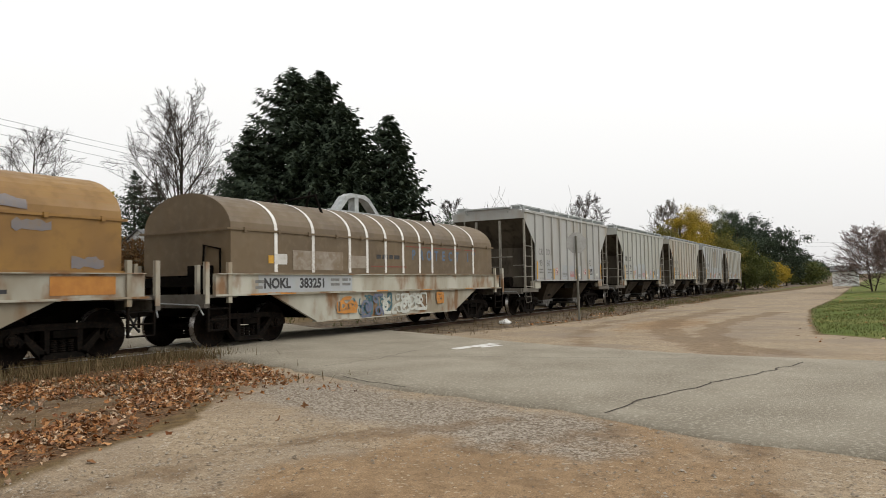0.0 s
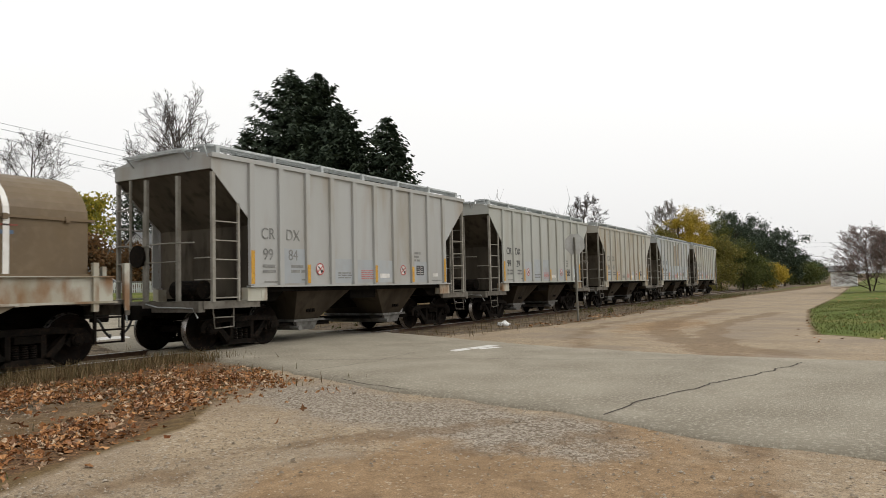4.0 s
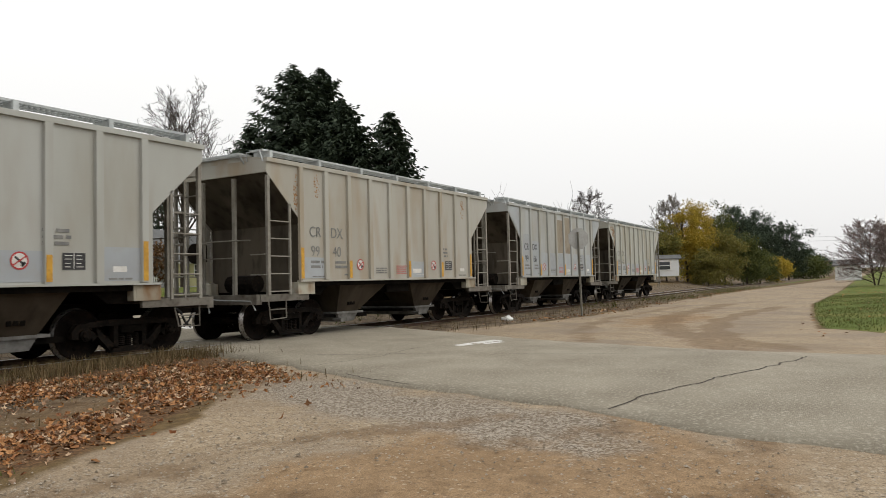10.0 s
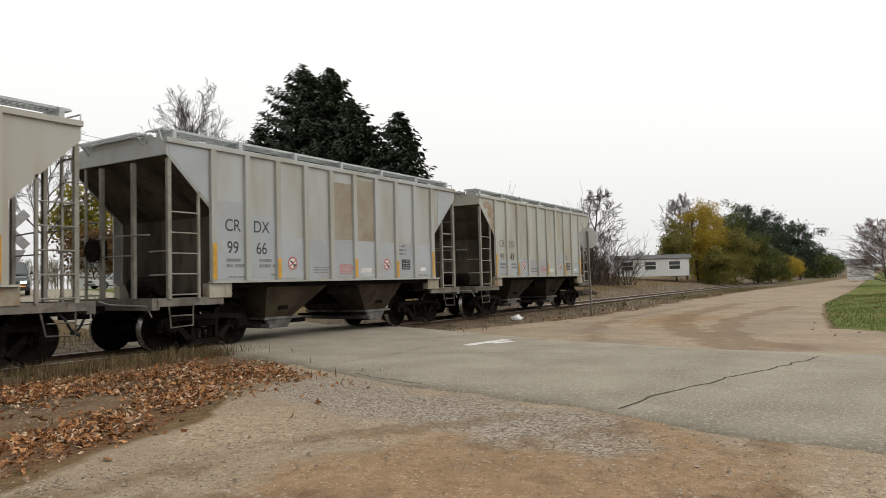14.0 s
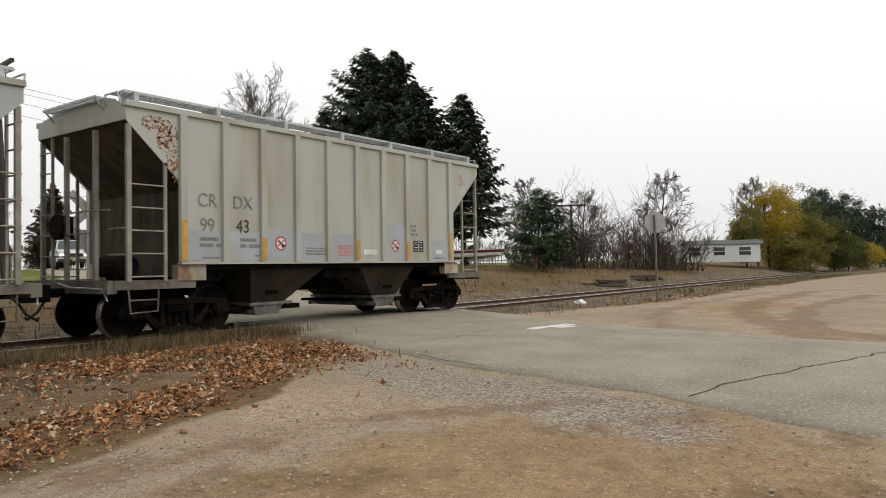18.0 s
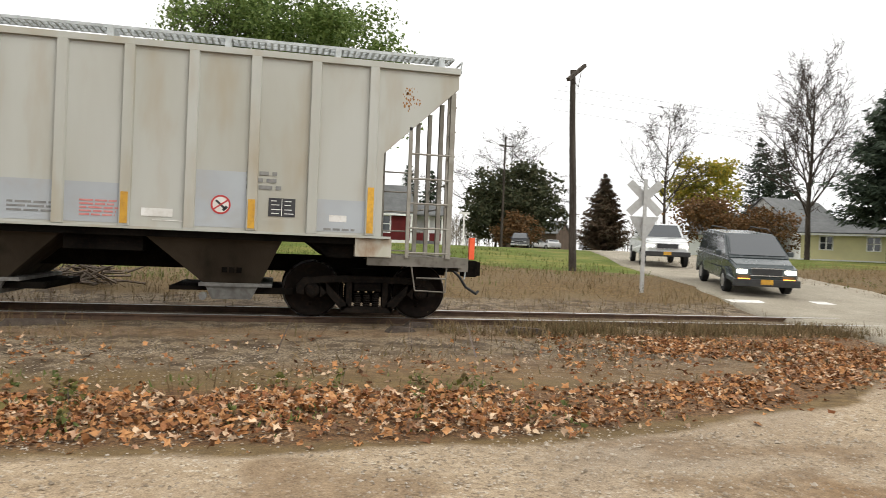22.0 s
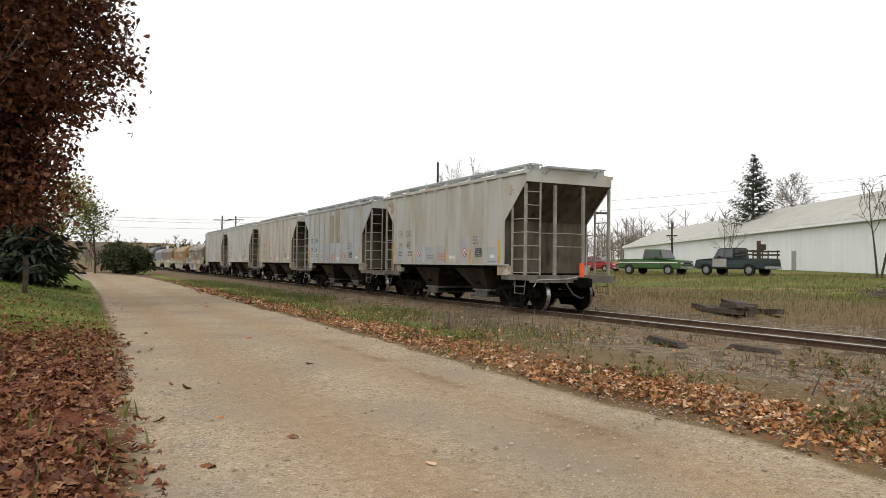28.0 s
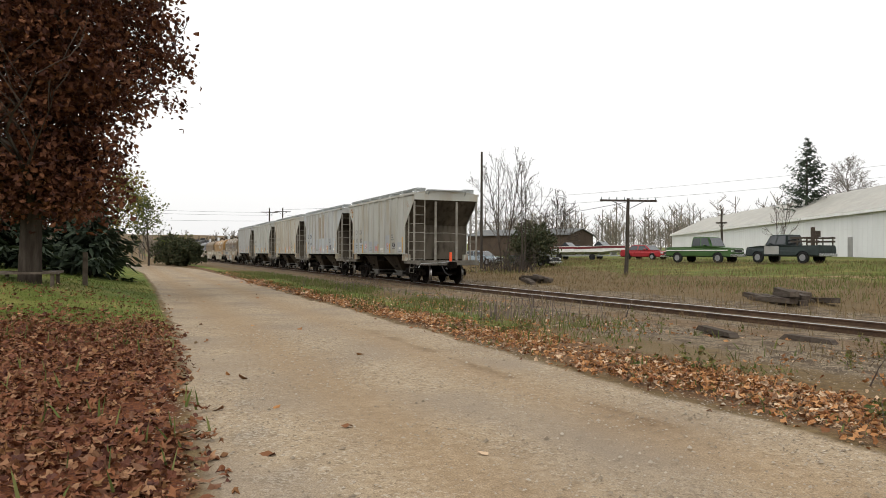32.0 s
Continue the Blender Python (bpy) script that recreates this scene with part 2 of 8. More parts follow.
def part(name, bm, material, parent, label="", smooth=False):
    o = obj(name, bm, material, parent, smooth)
    if label:
        o["label"] = label
    return o


def part_each(name, bm, material, parent, label=""):
    """Each loose piece of the bmesh becomes a part of its own."""
    left = set(bm.verts)
    out = []
    while left:
        todo, isle = [left.pop()], []
        while todo:
            v = todo.pop()
            isle.append(v)
            for e in v.link_edges:
                w = e.other_vert(v)
                if w in left:
                    left.discard(w)
                    todo.append(w)
        nb = bmesh.new()
        twin = {v: nb.verts.new(v.co) for v in isle}
        for f in {f for v in isle for f in v.link_faces}:
            nb.faces.new([twin[v] for v in f.verts])
        out.append(part(name, nb, material, parent, label))
    bm.free()
    return out


def box(bm, x0, x1, y0, y1, z0, z1, turn=None, bevel=0.0):
    c = Matrix.LocRotScale(((x0 + x1) / 2, (y0 + y1) / 2, (z0 + z1) / 2), turn, (abs(x1 - x0), abs(y1 - y0), abs(z1 - z0)))
    r = bmesh.ops.create_cube(bm, size=1, matrix=c)
    if bevel:
        es = {e for v in r["verts"] for e in v.link_edges}
        bmesh.ops.bevel(bm, geom=list(es), offset=bevel, segments=2, affect="EDGES", profile=0.7)
    return bm


def rod(bm, pts, r, n=6, closed_ends=True):
    """A round bar along a line of points; r is one radius or one for each point."""
    pts = [Vector(p) for p in pts]
    rs = [r] * len(pts) if isinstance(r, (int, float)) else r
    rings = []
    for i, p in enumerate(pts):
        d = (pts[min(i + 1, len(pts) - 1)] - pts[max(i - 1, 0)]).normalized()
        a = d.cross(Vector((0, 0, 1)))
        if a.length < 0.05:
            a = d.cross(Vector((1, 0, 0)))
        a.normalize()
        b = d.cross(a)
        rings.append([bm.verts.new(p + (a * math.cos(2 * math.pi * k / n) + b * math.sin(2 * math.pi * k / n)) * rs[i]) for k in range(n)])
    for q, w in zip(rings, rings[1:]):
        for k in range(n):
            bm.faces.new((q[k], q[(k + 1) % n], w[(k + 1) % n], w[k]))
    if closed_ends:
        bm.faces.new(rings[0][::-1])
        bm.faces.new(rings[-1])
    return bm


def prism(bm, poly, y0, y1, axis="y"):
    """A polygon of (u, z) drawn out along one axis."""
    def at(u, z, w):
        return (u, w, z) if axis == "y" else (w, u, z)
    a = [bm.verts.new(at(u, z, y0)) for u, z in poly]
    b = [bm.verts.new(at(u, z, y1)) for u, z in poly]
    bm.faces.new(a)
    bm.faces.new(b[::-1])
    for i in range(len(a)):
        j = (i + 1) % len(a)
        bm.faces.new((a[j], a[i], b[i], b[j]))
    return bm


def frustum(bm, lo, hi):
    """lo and hi: (x0, x1, y0, y1, z)."""
    v = []
    for x0, x1, y0, y1, z in (lo, hi):
        v.append([bm.verts.new(p) for p in ((x0, y0, z), (x1, y0, z), (x1, y1, z), (x0, y1, z))])
    bm.faces.new(v[0][::-1])
    bm.faces.new(v[1])
    for i in range(4):
        j = (i + 1) % 4
        bm.faces.new((v[0][i], v[0][j], v[1][j], v[1][i]))
    return bm


def clean(bm):
    bmesh.ops.recalc_face_normals(bm, faces=bm.faces)
    return bm


def words(name, body, size, material, parent, m, squeeze=1.0, label="", bold=0.0):
    """Flat lettering as a mesh, 3 mm thick."""
    c = bpy.data.curves.new(name, "FONT")
    c.body, c.size, c.align_x, c.align_y, c.extrude = body, size, "CENTER", "CENTER", 0.0015
    c.offset = bold
    o = new(name, c)
    me = bpy.data.meshes.new_from_object(o)
    bpy.data.objects.remove(o)
    me.transform(Matrix.Diagonal((squeeze, 1, 1, 1)))
    me.materials.clear()
    me.materials.append(material)
    o = new(name, me)
    o.parent = parent
    o.matrix_basis = m
    if label:
        o["label"] = label
    return o


def bars(bm, x0, x1, z0, z1, y, rows, rng, gap=0.45, breaks=True):
    """Unreadable small print as plain bars on a side that faces -y."""
    h = (z1 - z0) / rows
    for i in range(rows):
        x = x0
        end = x1 - rng.uniform(0, 0.25) * (x1 - x0)
        while x < end:
            w = min(rng.uniform(1.2, 4.0) * h, end - x) if breaks else end - x
            box(bm, x, x + w, y - 0.004, y, z1 - h * (i + 1 - gap / 2), z1 - h * (i + gap / 2))
            x += w + 0.5 * h
    return bm


EMPTY = None


def thing(name, label, category, m, group=""):
    e = new(name)
    e.empty_display_size = 0.2
    e.matrix_basis = m
    return tagged(e, label, category, group)

# ---------------------------------------------------------------- the lie of the land
LEFT = ([-1e4, 15.5, 18, 28, 35, 42, 60, 75, 1e4], [0, 0.02, 0.2, 0.32, 0.6, 1.0, 1.45, 1.6, 1.6])
MID = ([-1e4, 15.5, 20, 26, 38, 50, 1e4], [0, 0.05, 0.5, 0.75, 1.2, 1.55, 1.6])
RIGHT = ([-1e4, 15.5, 19, 23, 30, 45, 1e4], [0, 0.05, 0.75, 1.1, 1.3, 1.5, 1.5])


def ground_z(x, y):
    x, y = np.asarray(x, float), np.asarray(y, float)
    a, b, c = (np.interp(y, *p) for p in (LEFT, MID, RIGHT))
    w = np.clip((x + 10) / 16, 0, 1)
    v = np.clip((x - 22) / 20, 0, 1)
    z = (a * (1 - w) + b * w) * (1 - v) + c * v
    lawn = np.interp(y, [-200, -10, -4, -1.5, 1.0], [1.3, 1.2, 0.85, 0.45, 0.0]) * np.clip((-x - 9) / 14, 0, 1)
    lawn2 = np.interp(y, [-100, -8, 0, 2.2], [0.5, 0.3, 0.1, 0.0]) * np.clip((x - 18) / 10, 0, 1)
    far = np.clip((x - 60) / 120, 0, 1) * np.clip((9 - np.abs(y - 4)) / 6, 0, 1) * 0.15
    return z + lawn + lawn2 + far


def gz(x, y):
    return float(ground_z(x, y))


# centre line of the track: straight, with a slight bend at each end
def track_y(x):
    x = np.asarray(x, float)
    r = np.maximum(x - 18, 0)
    l = np.maximum(-x - 25, 0)
    return 13.4 + 0.020 * (np.sqrt(r * r + 64) - 8) * (r > 0) + 0.010 * (np.sqrt(l * l + 64) - 8) * (l > 0)


# centre line of the paved road (x by y)
ROAD_Y = [-40, -5, 0.4, 1.9, 3, 6, 9.5, 13, 15, 20, 25, 30, 40, 70, 140, 300]
ROAD_W = [9.2, 7.0, 6.82, 7.2, 7.8, 8.45, 9.9, 10.6, 11.0, 12.3, 13.4, 14.8, 18.5, 29.5, 57, 110]
ROAD_E = [16.5, 14.6, 14.2, 14.25, 14.3, 15.2, 16.6, 17.6, 17.9, 18.6, 20.2, 22.0, 26.2, 37.5, 65, 120]
road_w = lambda y: np.interp(y, ROAD_Y, ROAD_W)
road_e = lambda y: np.interp(y, ROAD_Y, ROAD_E)
# edges of the gravel road that runs beside the track (y by x)
GR_X = [-400, -160, -120, -90, -60, -35, -15, -5, 0, 3, 5.5, 8, 14, 17, 20, 26, 36, 60, 100, 150, 400]
GR_S = [-120, -26, -9, -.5, 1.3, 1.3, 1.0, .6, -.8, -3, -6, -9, -8, -4, 1.6, 2.2, 2.9, 2.8, 3.2, 3.8, 4.0]
GR_N = [-116, -21, -4, 4.5, 7.0, 5.8, 5.6, 5.4, 5.3, 5.6, 6.4, 8.4, 11.3, 11.0, 10.0, 9.4, 9.6, 10.3, 8.2, 7.2, 7.0]
gr_s = lambda x: np.interp(x, GR_X, GR_S)
gr_n = lambda x: np.interp(x, GR_X, GR_N)


def steps(a, fine0, fine1, b, d, grow=1.16):
    mid = list(np.arange(fine0, fine1, d))
    lo, hi, s = [], [], d
    x = fine0
    while x > a:
        s *= grow
        x -= s
        lo.append(x)
    x, s = fine1, d
    while x < b:
        hi.append(x)
        s *= grow
        x += s
    return np.array(lo[::-1] + mid + hi + [b])


XS, YS = steps(-1600, -34, 44, 1600, 0.34), steps(-1500, -9, 24, 1500, 0.30)
gx, gy = np.meshgrid(XS, YS, indexing="ij")
hill = np.clip((np.hypot(gx, gy) - 250) / 600, 0, 1) ** 2 * np.where(gx < 0, 22, 5) * np.clip(1 - np.abs(gy) / 900, 0, 1)
gzz = ground_z(gx, gy) + hill
lump = np.vectorize(lambda a, b: noise.noise(Vector((a * .35, b * .35, 0))) * .05 + noise.noise(Vector((a * 1.7, b * 1.7, 3))) * .018)
near = (np.abs(gx) < 70) & (gy > -30) & (gy < 45)
rough_ = np.zeros_like(gx)
rough_[near] = lump(gx[near], gy[near])
in_gravel = np.clip(np.minimum(gy - gr_s(gx), gr_n(gx) - gy) / .5, 0, 1)
in_road = np.clip(np.minimum(gx - road_w(gy), road_e(gy) - gx) / .4, -1, 1)
on_track = np.clip((2.0 - np.abs(gy - track_y(gx))) / .5, 0, 1)
flat = np.maximum(np.maximum(in_gravel * .75, np.clip(in_road + .6, 0, 1)), on_track)
gzz = gzz + rough_ * (1 - flat) * 1.6
# wheel ruts in the gravel road
gzz -= .02 * in_gravel * (np.exp(-((gy - 2.1) / .3) ** 2) + np.exp(-((gy - 3.9) / .3) ** 2)) * (gx < -2)
# the roadbed rises a little at the crossing and the sleepers lie in it
gzz += np.clip((3.2 - np.abs(gy - track_y(gx))) / 1.2, 0, 1) * .05
nxs, nys = gx.shape
verts = np.stack([gx, gy, gzz], -1).reshape(-1, 3)
idx = np.arange(nxs * nys).reshape(nxs, nys)
quads = np.stack([idx[:-1, :-1], idx[1:, :-1], idx[1:, 1:], idx[:-1, 1:]], -1).reshape(-1, 4)
me = bpy.data.meshes.new("ground")
me.from_pydata(verts.tolist(), [], quads.tolist())
me.polygons.foreach_set("use_smooth", [True] * len(me.polygons))

# how much of each kind of soil lies where
d_track = np.abs(gy - track_y(gx))
w_gravel = np.clip(np.minimum(gy - gr_s(gx), gr_n(gx) - gy) / .8 + .5, 0, 1)
w_gravel = np.maximum(w_gravel, np.clip(in_road, 0, 1))
w_gravel = np.maximum(w_gravel, np.clip(1 - np.hypot((gx - 19) / 5, (gy - 6.5) / 5), 0, 1))
w_stone = np.clip((4.6 - d_track) / 1.5, 0, 1) * (1 - w_gravel)
w_stone = np.maximum(w_stone, np.clip(1 - np.abs(gy - 9.4) / 1.8, 0, 1) * np.clip((9 - gx) / 2, 0, 1) * np.clip((gx + 22) / 8, 0, 1) * .9 * (1 - w_gravel))
w_sand = np.clip(1 - np.abs(gx - 24) / 7, 0, 1) * np.clip(1 - np.abs(gy - 6.2) / 2.6, 0, 1) + 1.5 * np.clip(1 - np.hypot((gx - 4.6) / 4.4, (gy - 2.6) / 2.6), 0, 1)
w_track = in_gravel * (np.exp(-((gy - 2.3) / .5) ** 2) + .9 * np.exp(-((gy - 4.3) / .45) ** 2)) * np.clip(-gx / 2, 0, 1)
w_green = np.clip((gy - 23.5 - 1.8 * np.sin(gx * .21) + .12 * gx) / 3.5, 0, 1) * np.interp(gx, [-44, -26, -18, 14, 17], [.58, .60, .95, .95, .75])
w_green = np.where((gx > 16), np.clip((gy - 29) / 6, 0, .62), w_green)
w_green = np.maximum(w_green, 1.3 * np.clip((gr_s(gx) - gy) / .8 + .2, 0, 1) * ((gx < -13) | (gx > 17)))
w_green = np.maximum(w_green, .85 * np.clip((-9 - gx) / 6, 0, 1) * np.clip(1 - np.abs(gy - 7.6) / 1.5, 0, 1))
w_green = np.maximum(w_green, .8 * np.clip((gx - 34) / 10, 0, 1) * np.clip(1 - np.abs(gy - 11.0) / 1.3, 0, 1))
w_leaf = np.exp(-np.abs((gy - np.interp(gx, [-60, -5, 1, 3, 4.5, 6.0, 8], [6.7, 6.5, 6.5, 6.6, 6.9, 7.7, 9.2])) / np.interp(gx, [-60, -20, 0, 3, 6, 8], [.5, .7, 1.1, .8, .7, .3])) ** 3) * (gx < 9)
w_leaf = np.maximum(w_leaf, .8 * np.exp(-((gy - 10.8) / 1.4) ** 2) * np.clip((gx - 3.5) / 3, 0, 1) * np.clip((10.8 - gx) / 1.5, 0, 1))
w_dark = np.zeros_like(gx)
RUTS = (([(15.0, 1.6), (15.9, 2.6), (17.5, 3.3), (20.0, 4.0), (23.7, 4.5), (27.4, 4.4), (33.4, 3.9)], .42, 1.0), ([(14.0, 2.4), (15.8, 3.2), (18.3, 4.4), (21.8, 5.7), (26.1, 6.5), (36.8, 6.5)], .6, .85), ([(15.5, 5.8), (19.0, 7.2), (24, 8.2), (34, 8.0)], .5, .6),
        ([(7.6, 1.0), (6.2, 1.6), (5.2, 2.2), (4.6, 3.2), (3.4, 4.4), (0, 5.0)], .14, .9), ([(7.0, 2.4), (5.8, 3.2), (5.4, 3.8), (4.4, 4.7), (2.4, 5.4)], .16, .8), ([(6.6, .2), (4.6, 1.4), (3.6, 2.4), (1.6, 3.4), (-4, 4.4), (-14, 4.5)], .16, .7),
        ([(8.6, 8.6), (6.8, 7.6), (5.6, 7.2)], .4, .9), ([(6.9, 1.2), (5.4, 1.3), (3.8, 1.9), (2.2, 2.8), (-2, 3.6)], .12, 1.0), ([(7.4, 3.4), (6.4, 4.2), (5.2, 4.9), (3.0, 5.3)], .22, .8), ([(6.4, 2.0), (5.0, 2.7), (4.0, 3.6), (2.6, 4.3), (0, 4.6)], .10, 1.0))
for line_, wid_, k_ in RUTS:
    best = np.full_like(gx, 1e9)
    for (x0, y0), (x1, y1) in zip(line_, line_[1:]):
        u = np.clip(((gx - x0) * (x1 - x0) + (gy - y0) * (y1 - y0)) / ((x1 - x0) ** 2 + (y1 - y0) ** 2), 0, 1)
        best = np.minimum(best, np.hypot(gx - x0 - u * (x1 - x0), gy - y0 - u * (y1 - y0)))
    w_dark = np.maximum(w_dark, k_ * np.exp(-((best + .1 * np.sin(gx * 2.1 + gy)) / wid_) ** 2))
w_dark = np.maximum(w_dark, .95 * np.exp(-((gy - 8.6) / 1.0) ** 2) * np.clip((gx + 2) / 4, 0, 1) * np.clip((7.5 - gx) / 1.5, 0, 1))
w_dark = np.maximum(w_dark, .8 * np.exp(-((gy - 11.3) / .6) ** 2) * (gx < 10))
w_peb = np.clip(1 - np.abs(gx - road_w(gy) + 1.0) / 1.6, 0, 1) * np.clip((gy - 1) / 2, 0, 1) * np.clip((8.5 - gy) / 1.5, 0, 1)
w_peb = np.maximum(w_peb, .8 * in_gravel * np.exp(-((gy - .7) / .6) ** 2) * (gx < 1))
w_path = np.exp(-((gy - (45.2 + (gx + 9.3) * .81)) / 1.0) ** 2) * np.clip((-6 - gx) / 4, 0, 1) * np.clip((gx + 28) / 4, 0, 1)
w_sand = np.maximum(w_sand, 1.6 * w_path)
w_red = np.clip((gr_s(gx) - gy) / .6 + .3, 0, 1) * np.interp(gx, [-20, -15, -5, -3], [0, .7, 1, 0]) * np.clip((gy + 13) / 3, 0, 1)
for nm, w in (("w_track", w_track), ("w_dark", w_dark), ("w_peb", w_peb), ("w_leaf", w_leaf), ("w_red", w_red), ("w_gravel", w_gravel), ("w_stone", w_stone), ("w_sand", np.clip(w_sand, 0, 1)), ("w_green", w_green)):
    at = me.attributes.new(nm, "FLOAT", "POINT")
    at.data.foreach_set("value", w.reshape(-1).astype(np.float32))


def ground_material():
    m = bpy.data.materials.new("earth_gravel_and_grass")
    m.use_nodes = True
    t = m.node_tree
    L = t.links.new
    b = t.nodes["Principled BSDF"]
    co = t.nodes.new("ShaderNodeTexCoord").outputs["Object"]

    def nz(scale, detail=5.0, kind="ShaderNodeTexNoise", out="Fac"):
        n = t.nodes.new(kind)
        n.inputs["Scale"].default_value = scale
        if "Detail" in n.inputs:
            n.inputs["Detail"].default_value = detail
        L(co, n.inputs["Vector"])
        return n.outputs[out]

    def rng_(v, a, z, lo=0.0, hi=1.0):
        r = t.nodes.new("ShaderNodeMapRange")
        for i, q in ((1, a), (2, z), (3, lo), (4, hi)):
            r.inputs[i].default_value = q
        L(v, r.inputs[0])
        return r.outputs[0]

    def mx(f, a, z):
        x = t.nodes.new("ShaderNodeMix")
        x.data_type = "RGBA"
        L(f, x.inputs[0])
        for v, i in ((a, 6), (z, 7)):
            if isinstance(v, tuple):
                x.inputs[i].default_value = (*v, 1)
            else:
                L(v, x.inputs[i])
        return x.outputs[2]

    def soft_edge(name, k=.8):
        a = t.nodes.new("ShaderNodeAttribute")
        a.attribute_name = name
        n = nz(1.6, 8.0)
        s = t.nodes.new("ShaderNodeMath")
        s.operation = "MULTIPLY_ADD"
        s.inputs[1].default_value = k
        L(n, s.inputs[0])
        L(a.outputs["Fac"], s.inputs[2])
        return rng_(s.outputs[0], .5 + k * .34, .5 + k * .66)

    fine, mid, big = nz(85, 3.0), nz(9, 6.0), nz(.45, 5.0)
    vor = t.nodes.new("ShaderNodeTexVoronoi")
    vor.inputs["Scale"].default_value = 60
    L(co, vor.inputs["Vector"])
    peb = rng_(vor.outputs["Distance"], .05, .35)
    vor2 = t.nodes.new("ShaderNodeTexVoronoi")
    vor2.inputs["Scale"].default_value = 42
    L(co, vor2.inputs["Vector"])
    spot = t.nodes.new("ShaderNodeSeparateColor")
    L(vor2.outputs["Color"], spot.inputs[0])
    # dry grass and earth
    dry = mx(rng_(mid, .35, .65), (0.08, 0.053, 0.028), (0.152, 0.106, 0.055))
    dry = mx(rng_(big, .4, .65), dry, (0.125, 0.092, 0.053))
    green = mx(rng_(mid, .35, .7), (0.06, 0.086, 0.015), (0.105, 0.128, 0.03))
    green = mx(rng_(big, .46, .66), green, (0.16, 0.15, 0.05))
    stone = mx(rng_(spot.outputs[0], .2, .9), (0.045, 0.034, 0.024), (0.30, 0.245, 0.18))
    stone = mx(rng_(big, .45, .65), stone, (0.12, 0.09, 0.06))
    stone = mx(rng_(peb, 0, 1), (0.06, 0.046, 0.034), stone)
    stone = mx(rng_(nz(1.9, 7.0), .42, .6, 0, .6), stone, (0.165, 0.125, 0.083))
    stone = mx(rng_(nz(3.1, 9.0), .48, .6, 0, .8), stone, (0.05, 0.035, 0.023))
    gravel = mx(rng_(mid, .3, .7), (0.26, 0.202, 0.14), (0.345, 0.280, 0.204))
    gravel = mx(rng_(spot.outputs[1], .84, .98, 0, .8), gravel, (0.43, 0.385, 0.32))
    gravel = mx(rng_(spot.outputs[2], .84, .98, 0, .8), gravel, (0.13, 0.098, 0.072))
    gravel = mx(rng_(big, .46, .66), gravel, (0.235, 0.192, 0.148))
    gravel = mx(rng_(nz(.8, 9.0), .50, .64, 0, .35), gravel, (0.19, 0.145, 0.104))
    sand = mx(rng_(mid, .3, .7), (0.215, 0.148, 0.092), (0.30, 0.215, 0.138))
    sand = mx(rng_(nz(.9, 8.0), .47, .62, 0, .6), sand, (0.20, 0.138, 0.086))
    sand = mx(rng_(spot.outputs[1], .93, 1.0, 0, .7), sand, (0.40, 0.34, 0.26))
    sand = mx(rng_(spot.outputs[2], .93, 1.0, 0, .7), sand, (0.12, 0.085, 0.058))
    col = mx(soft_edge("w_green"), dry, green)
    col = mx(soft_edge("w_stone"), col, stone)
    col = mx(soft_edge("w_gravel", .5), col, gravel)
    col = mx(soft_edge("w_sand", .9), col, sand)
    att = t.nodes.new("ShaderNodeAttribute")
    att.attribute_name = "w_track"
    worn = mx(rng_(mid, .3, .7), (0.232, 0.166, 0.106), (0.29, 0.215, 0.142))
    half = t.nodes.new("ShaderNodeMath")
    half.operation = "MULTIPLY"
    half.inputs[1].default_value = .75
    L(att.outputs["Fac"], half.inputs[0])
    col = mx(half.outputs[0], col, worn)
    chips = mx(rng_(spot.outputs[1], .25, .75), (0.15, 0.12, 0.09), (0.34, 0.30, 0.25))
    chips = mx(rng_(peb, .1, .9), (0.12, 0.095, 0.072), chips)
    col = mx(soft_edge("w_peb", .9), col, chips)
    dirt = mx(rng_(mid, .3, .7), (0.11, 0.072, 0.044), (0.19, 0.13, 0.08))
    rut = t.nodes.new("ShaderNodeMath")
    rut.operation = "MULTIPLY"
    rut.inputs[1].default_value = .58
    L(soft_edge("w_dark", .9), rut.inputs[0])
    col = mx(rut.outputs[0], col, dirt)
    litter = mx(rng_(spot.outputs[0], .1, .9), (0.06, 0.035, 0.021), (0.165, 0.10, 0.056))
    litter2 = mx(rng_(spot.outputs[0], .1, .9), (0.06, 0.022, 0.014), (0.14, 0.058, 0.03))
    col = mx(soft_edge("w_leaf", .7), col, litter)
    col = mx(soft_edge("w_red", .7), col, litter2)
    tone = t.nodes.new("ShaderNodeHueSaturation")
    L(rng_(fine, .25, .75, .62, 1.38), tone.inputs["Value"])
    tone.inputs["Saturation"].default_value = 1.14
    L(col, tone.inputs["Color"])
    L(tone.outputs[0], b.inputs["Base Color"])
    b.inputs["Roughness"].default_value = .95
    b.inputs["Specular IOR Level"].default_value = .2
    h = t.nodes.new("ShaderNodeMath")
    h.operation = "MULTIPLY_ADD"
    h.inputs[1].default_value = .6
    L(peb, h.inputs[0])
    L(mid, h.inputs[2])
    bp = t.nodes.new("ShaderNodeBump")
    bp.inputs["Strength"].default_value = .55
    bp.inputs["Distance"].default_value = .03
    L(h.outputs[0], bp.inputs["Height"])
    L(bp.outputs[0], b.inputs["Normal"])
    return m


me.materials.append(ground_material())
ground = tagged(new("ground", me), kind="structure")


# paved road, with ragged edges
ASPHALT = surf("worn_grey_asphalt", (0.225, 0.196, 0.150), (0.31, 0.276, 0.216), .9, (0.47, 0.43, 0.35), 0.85, 30, 0.9, 0.9, 70, spread=0, lo=.3, hi=.7)
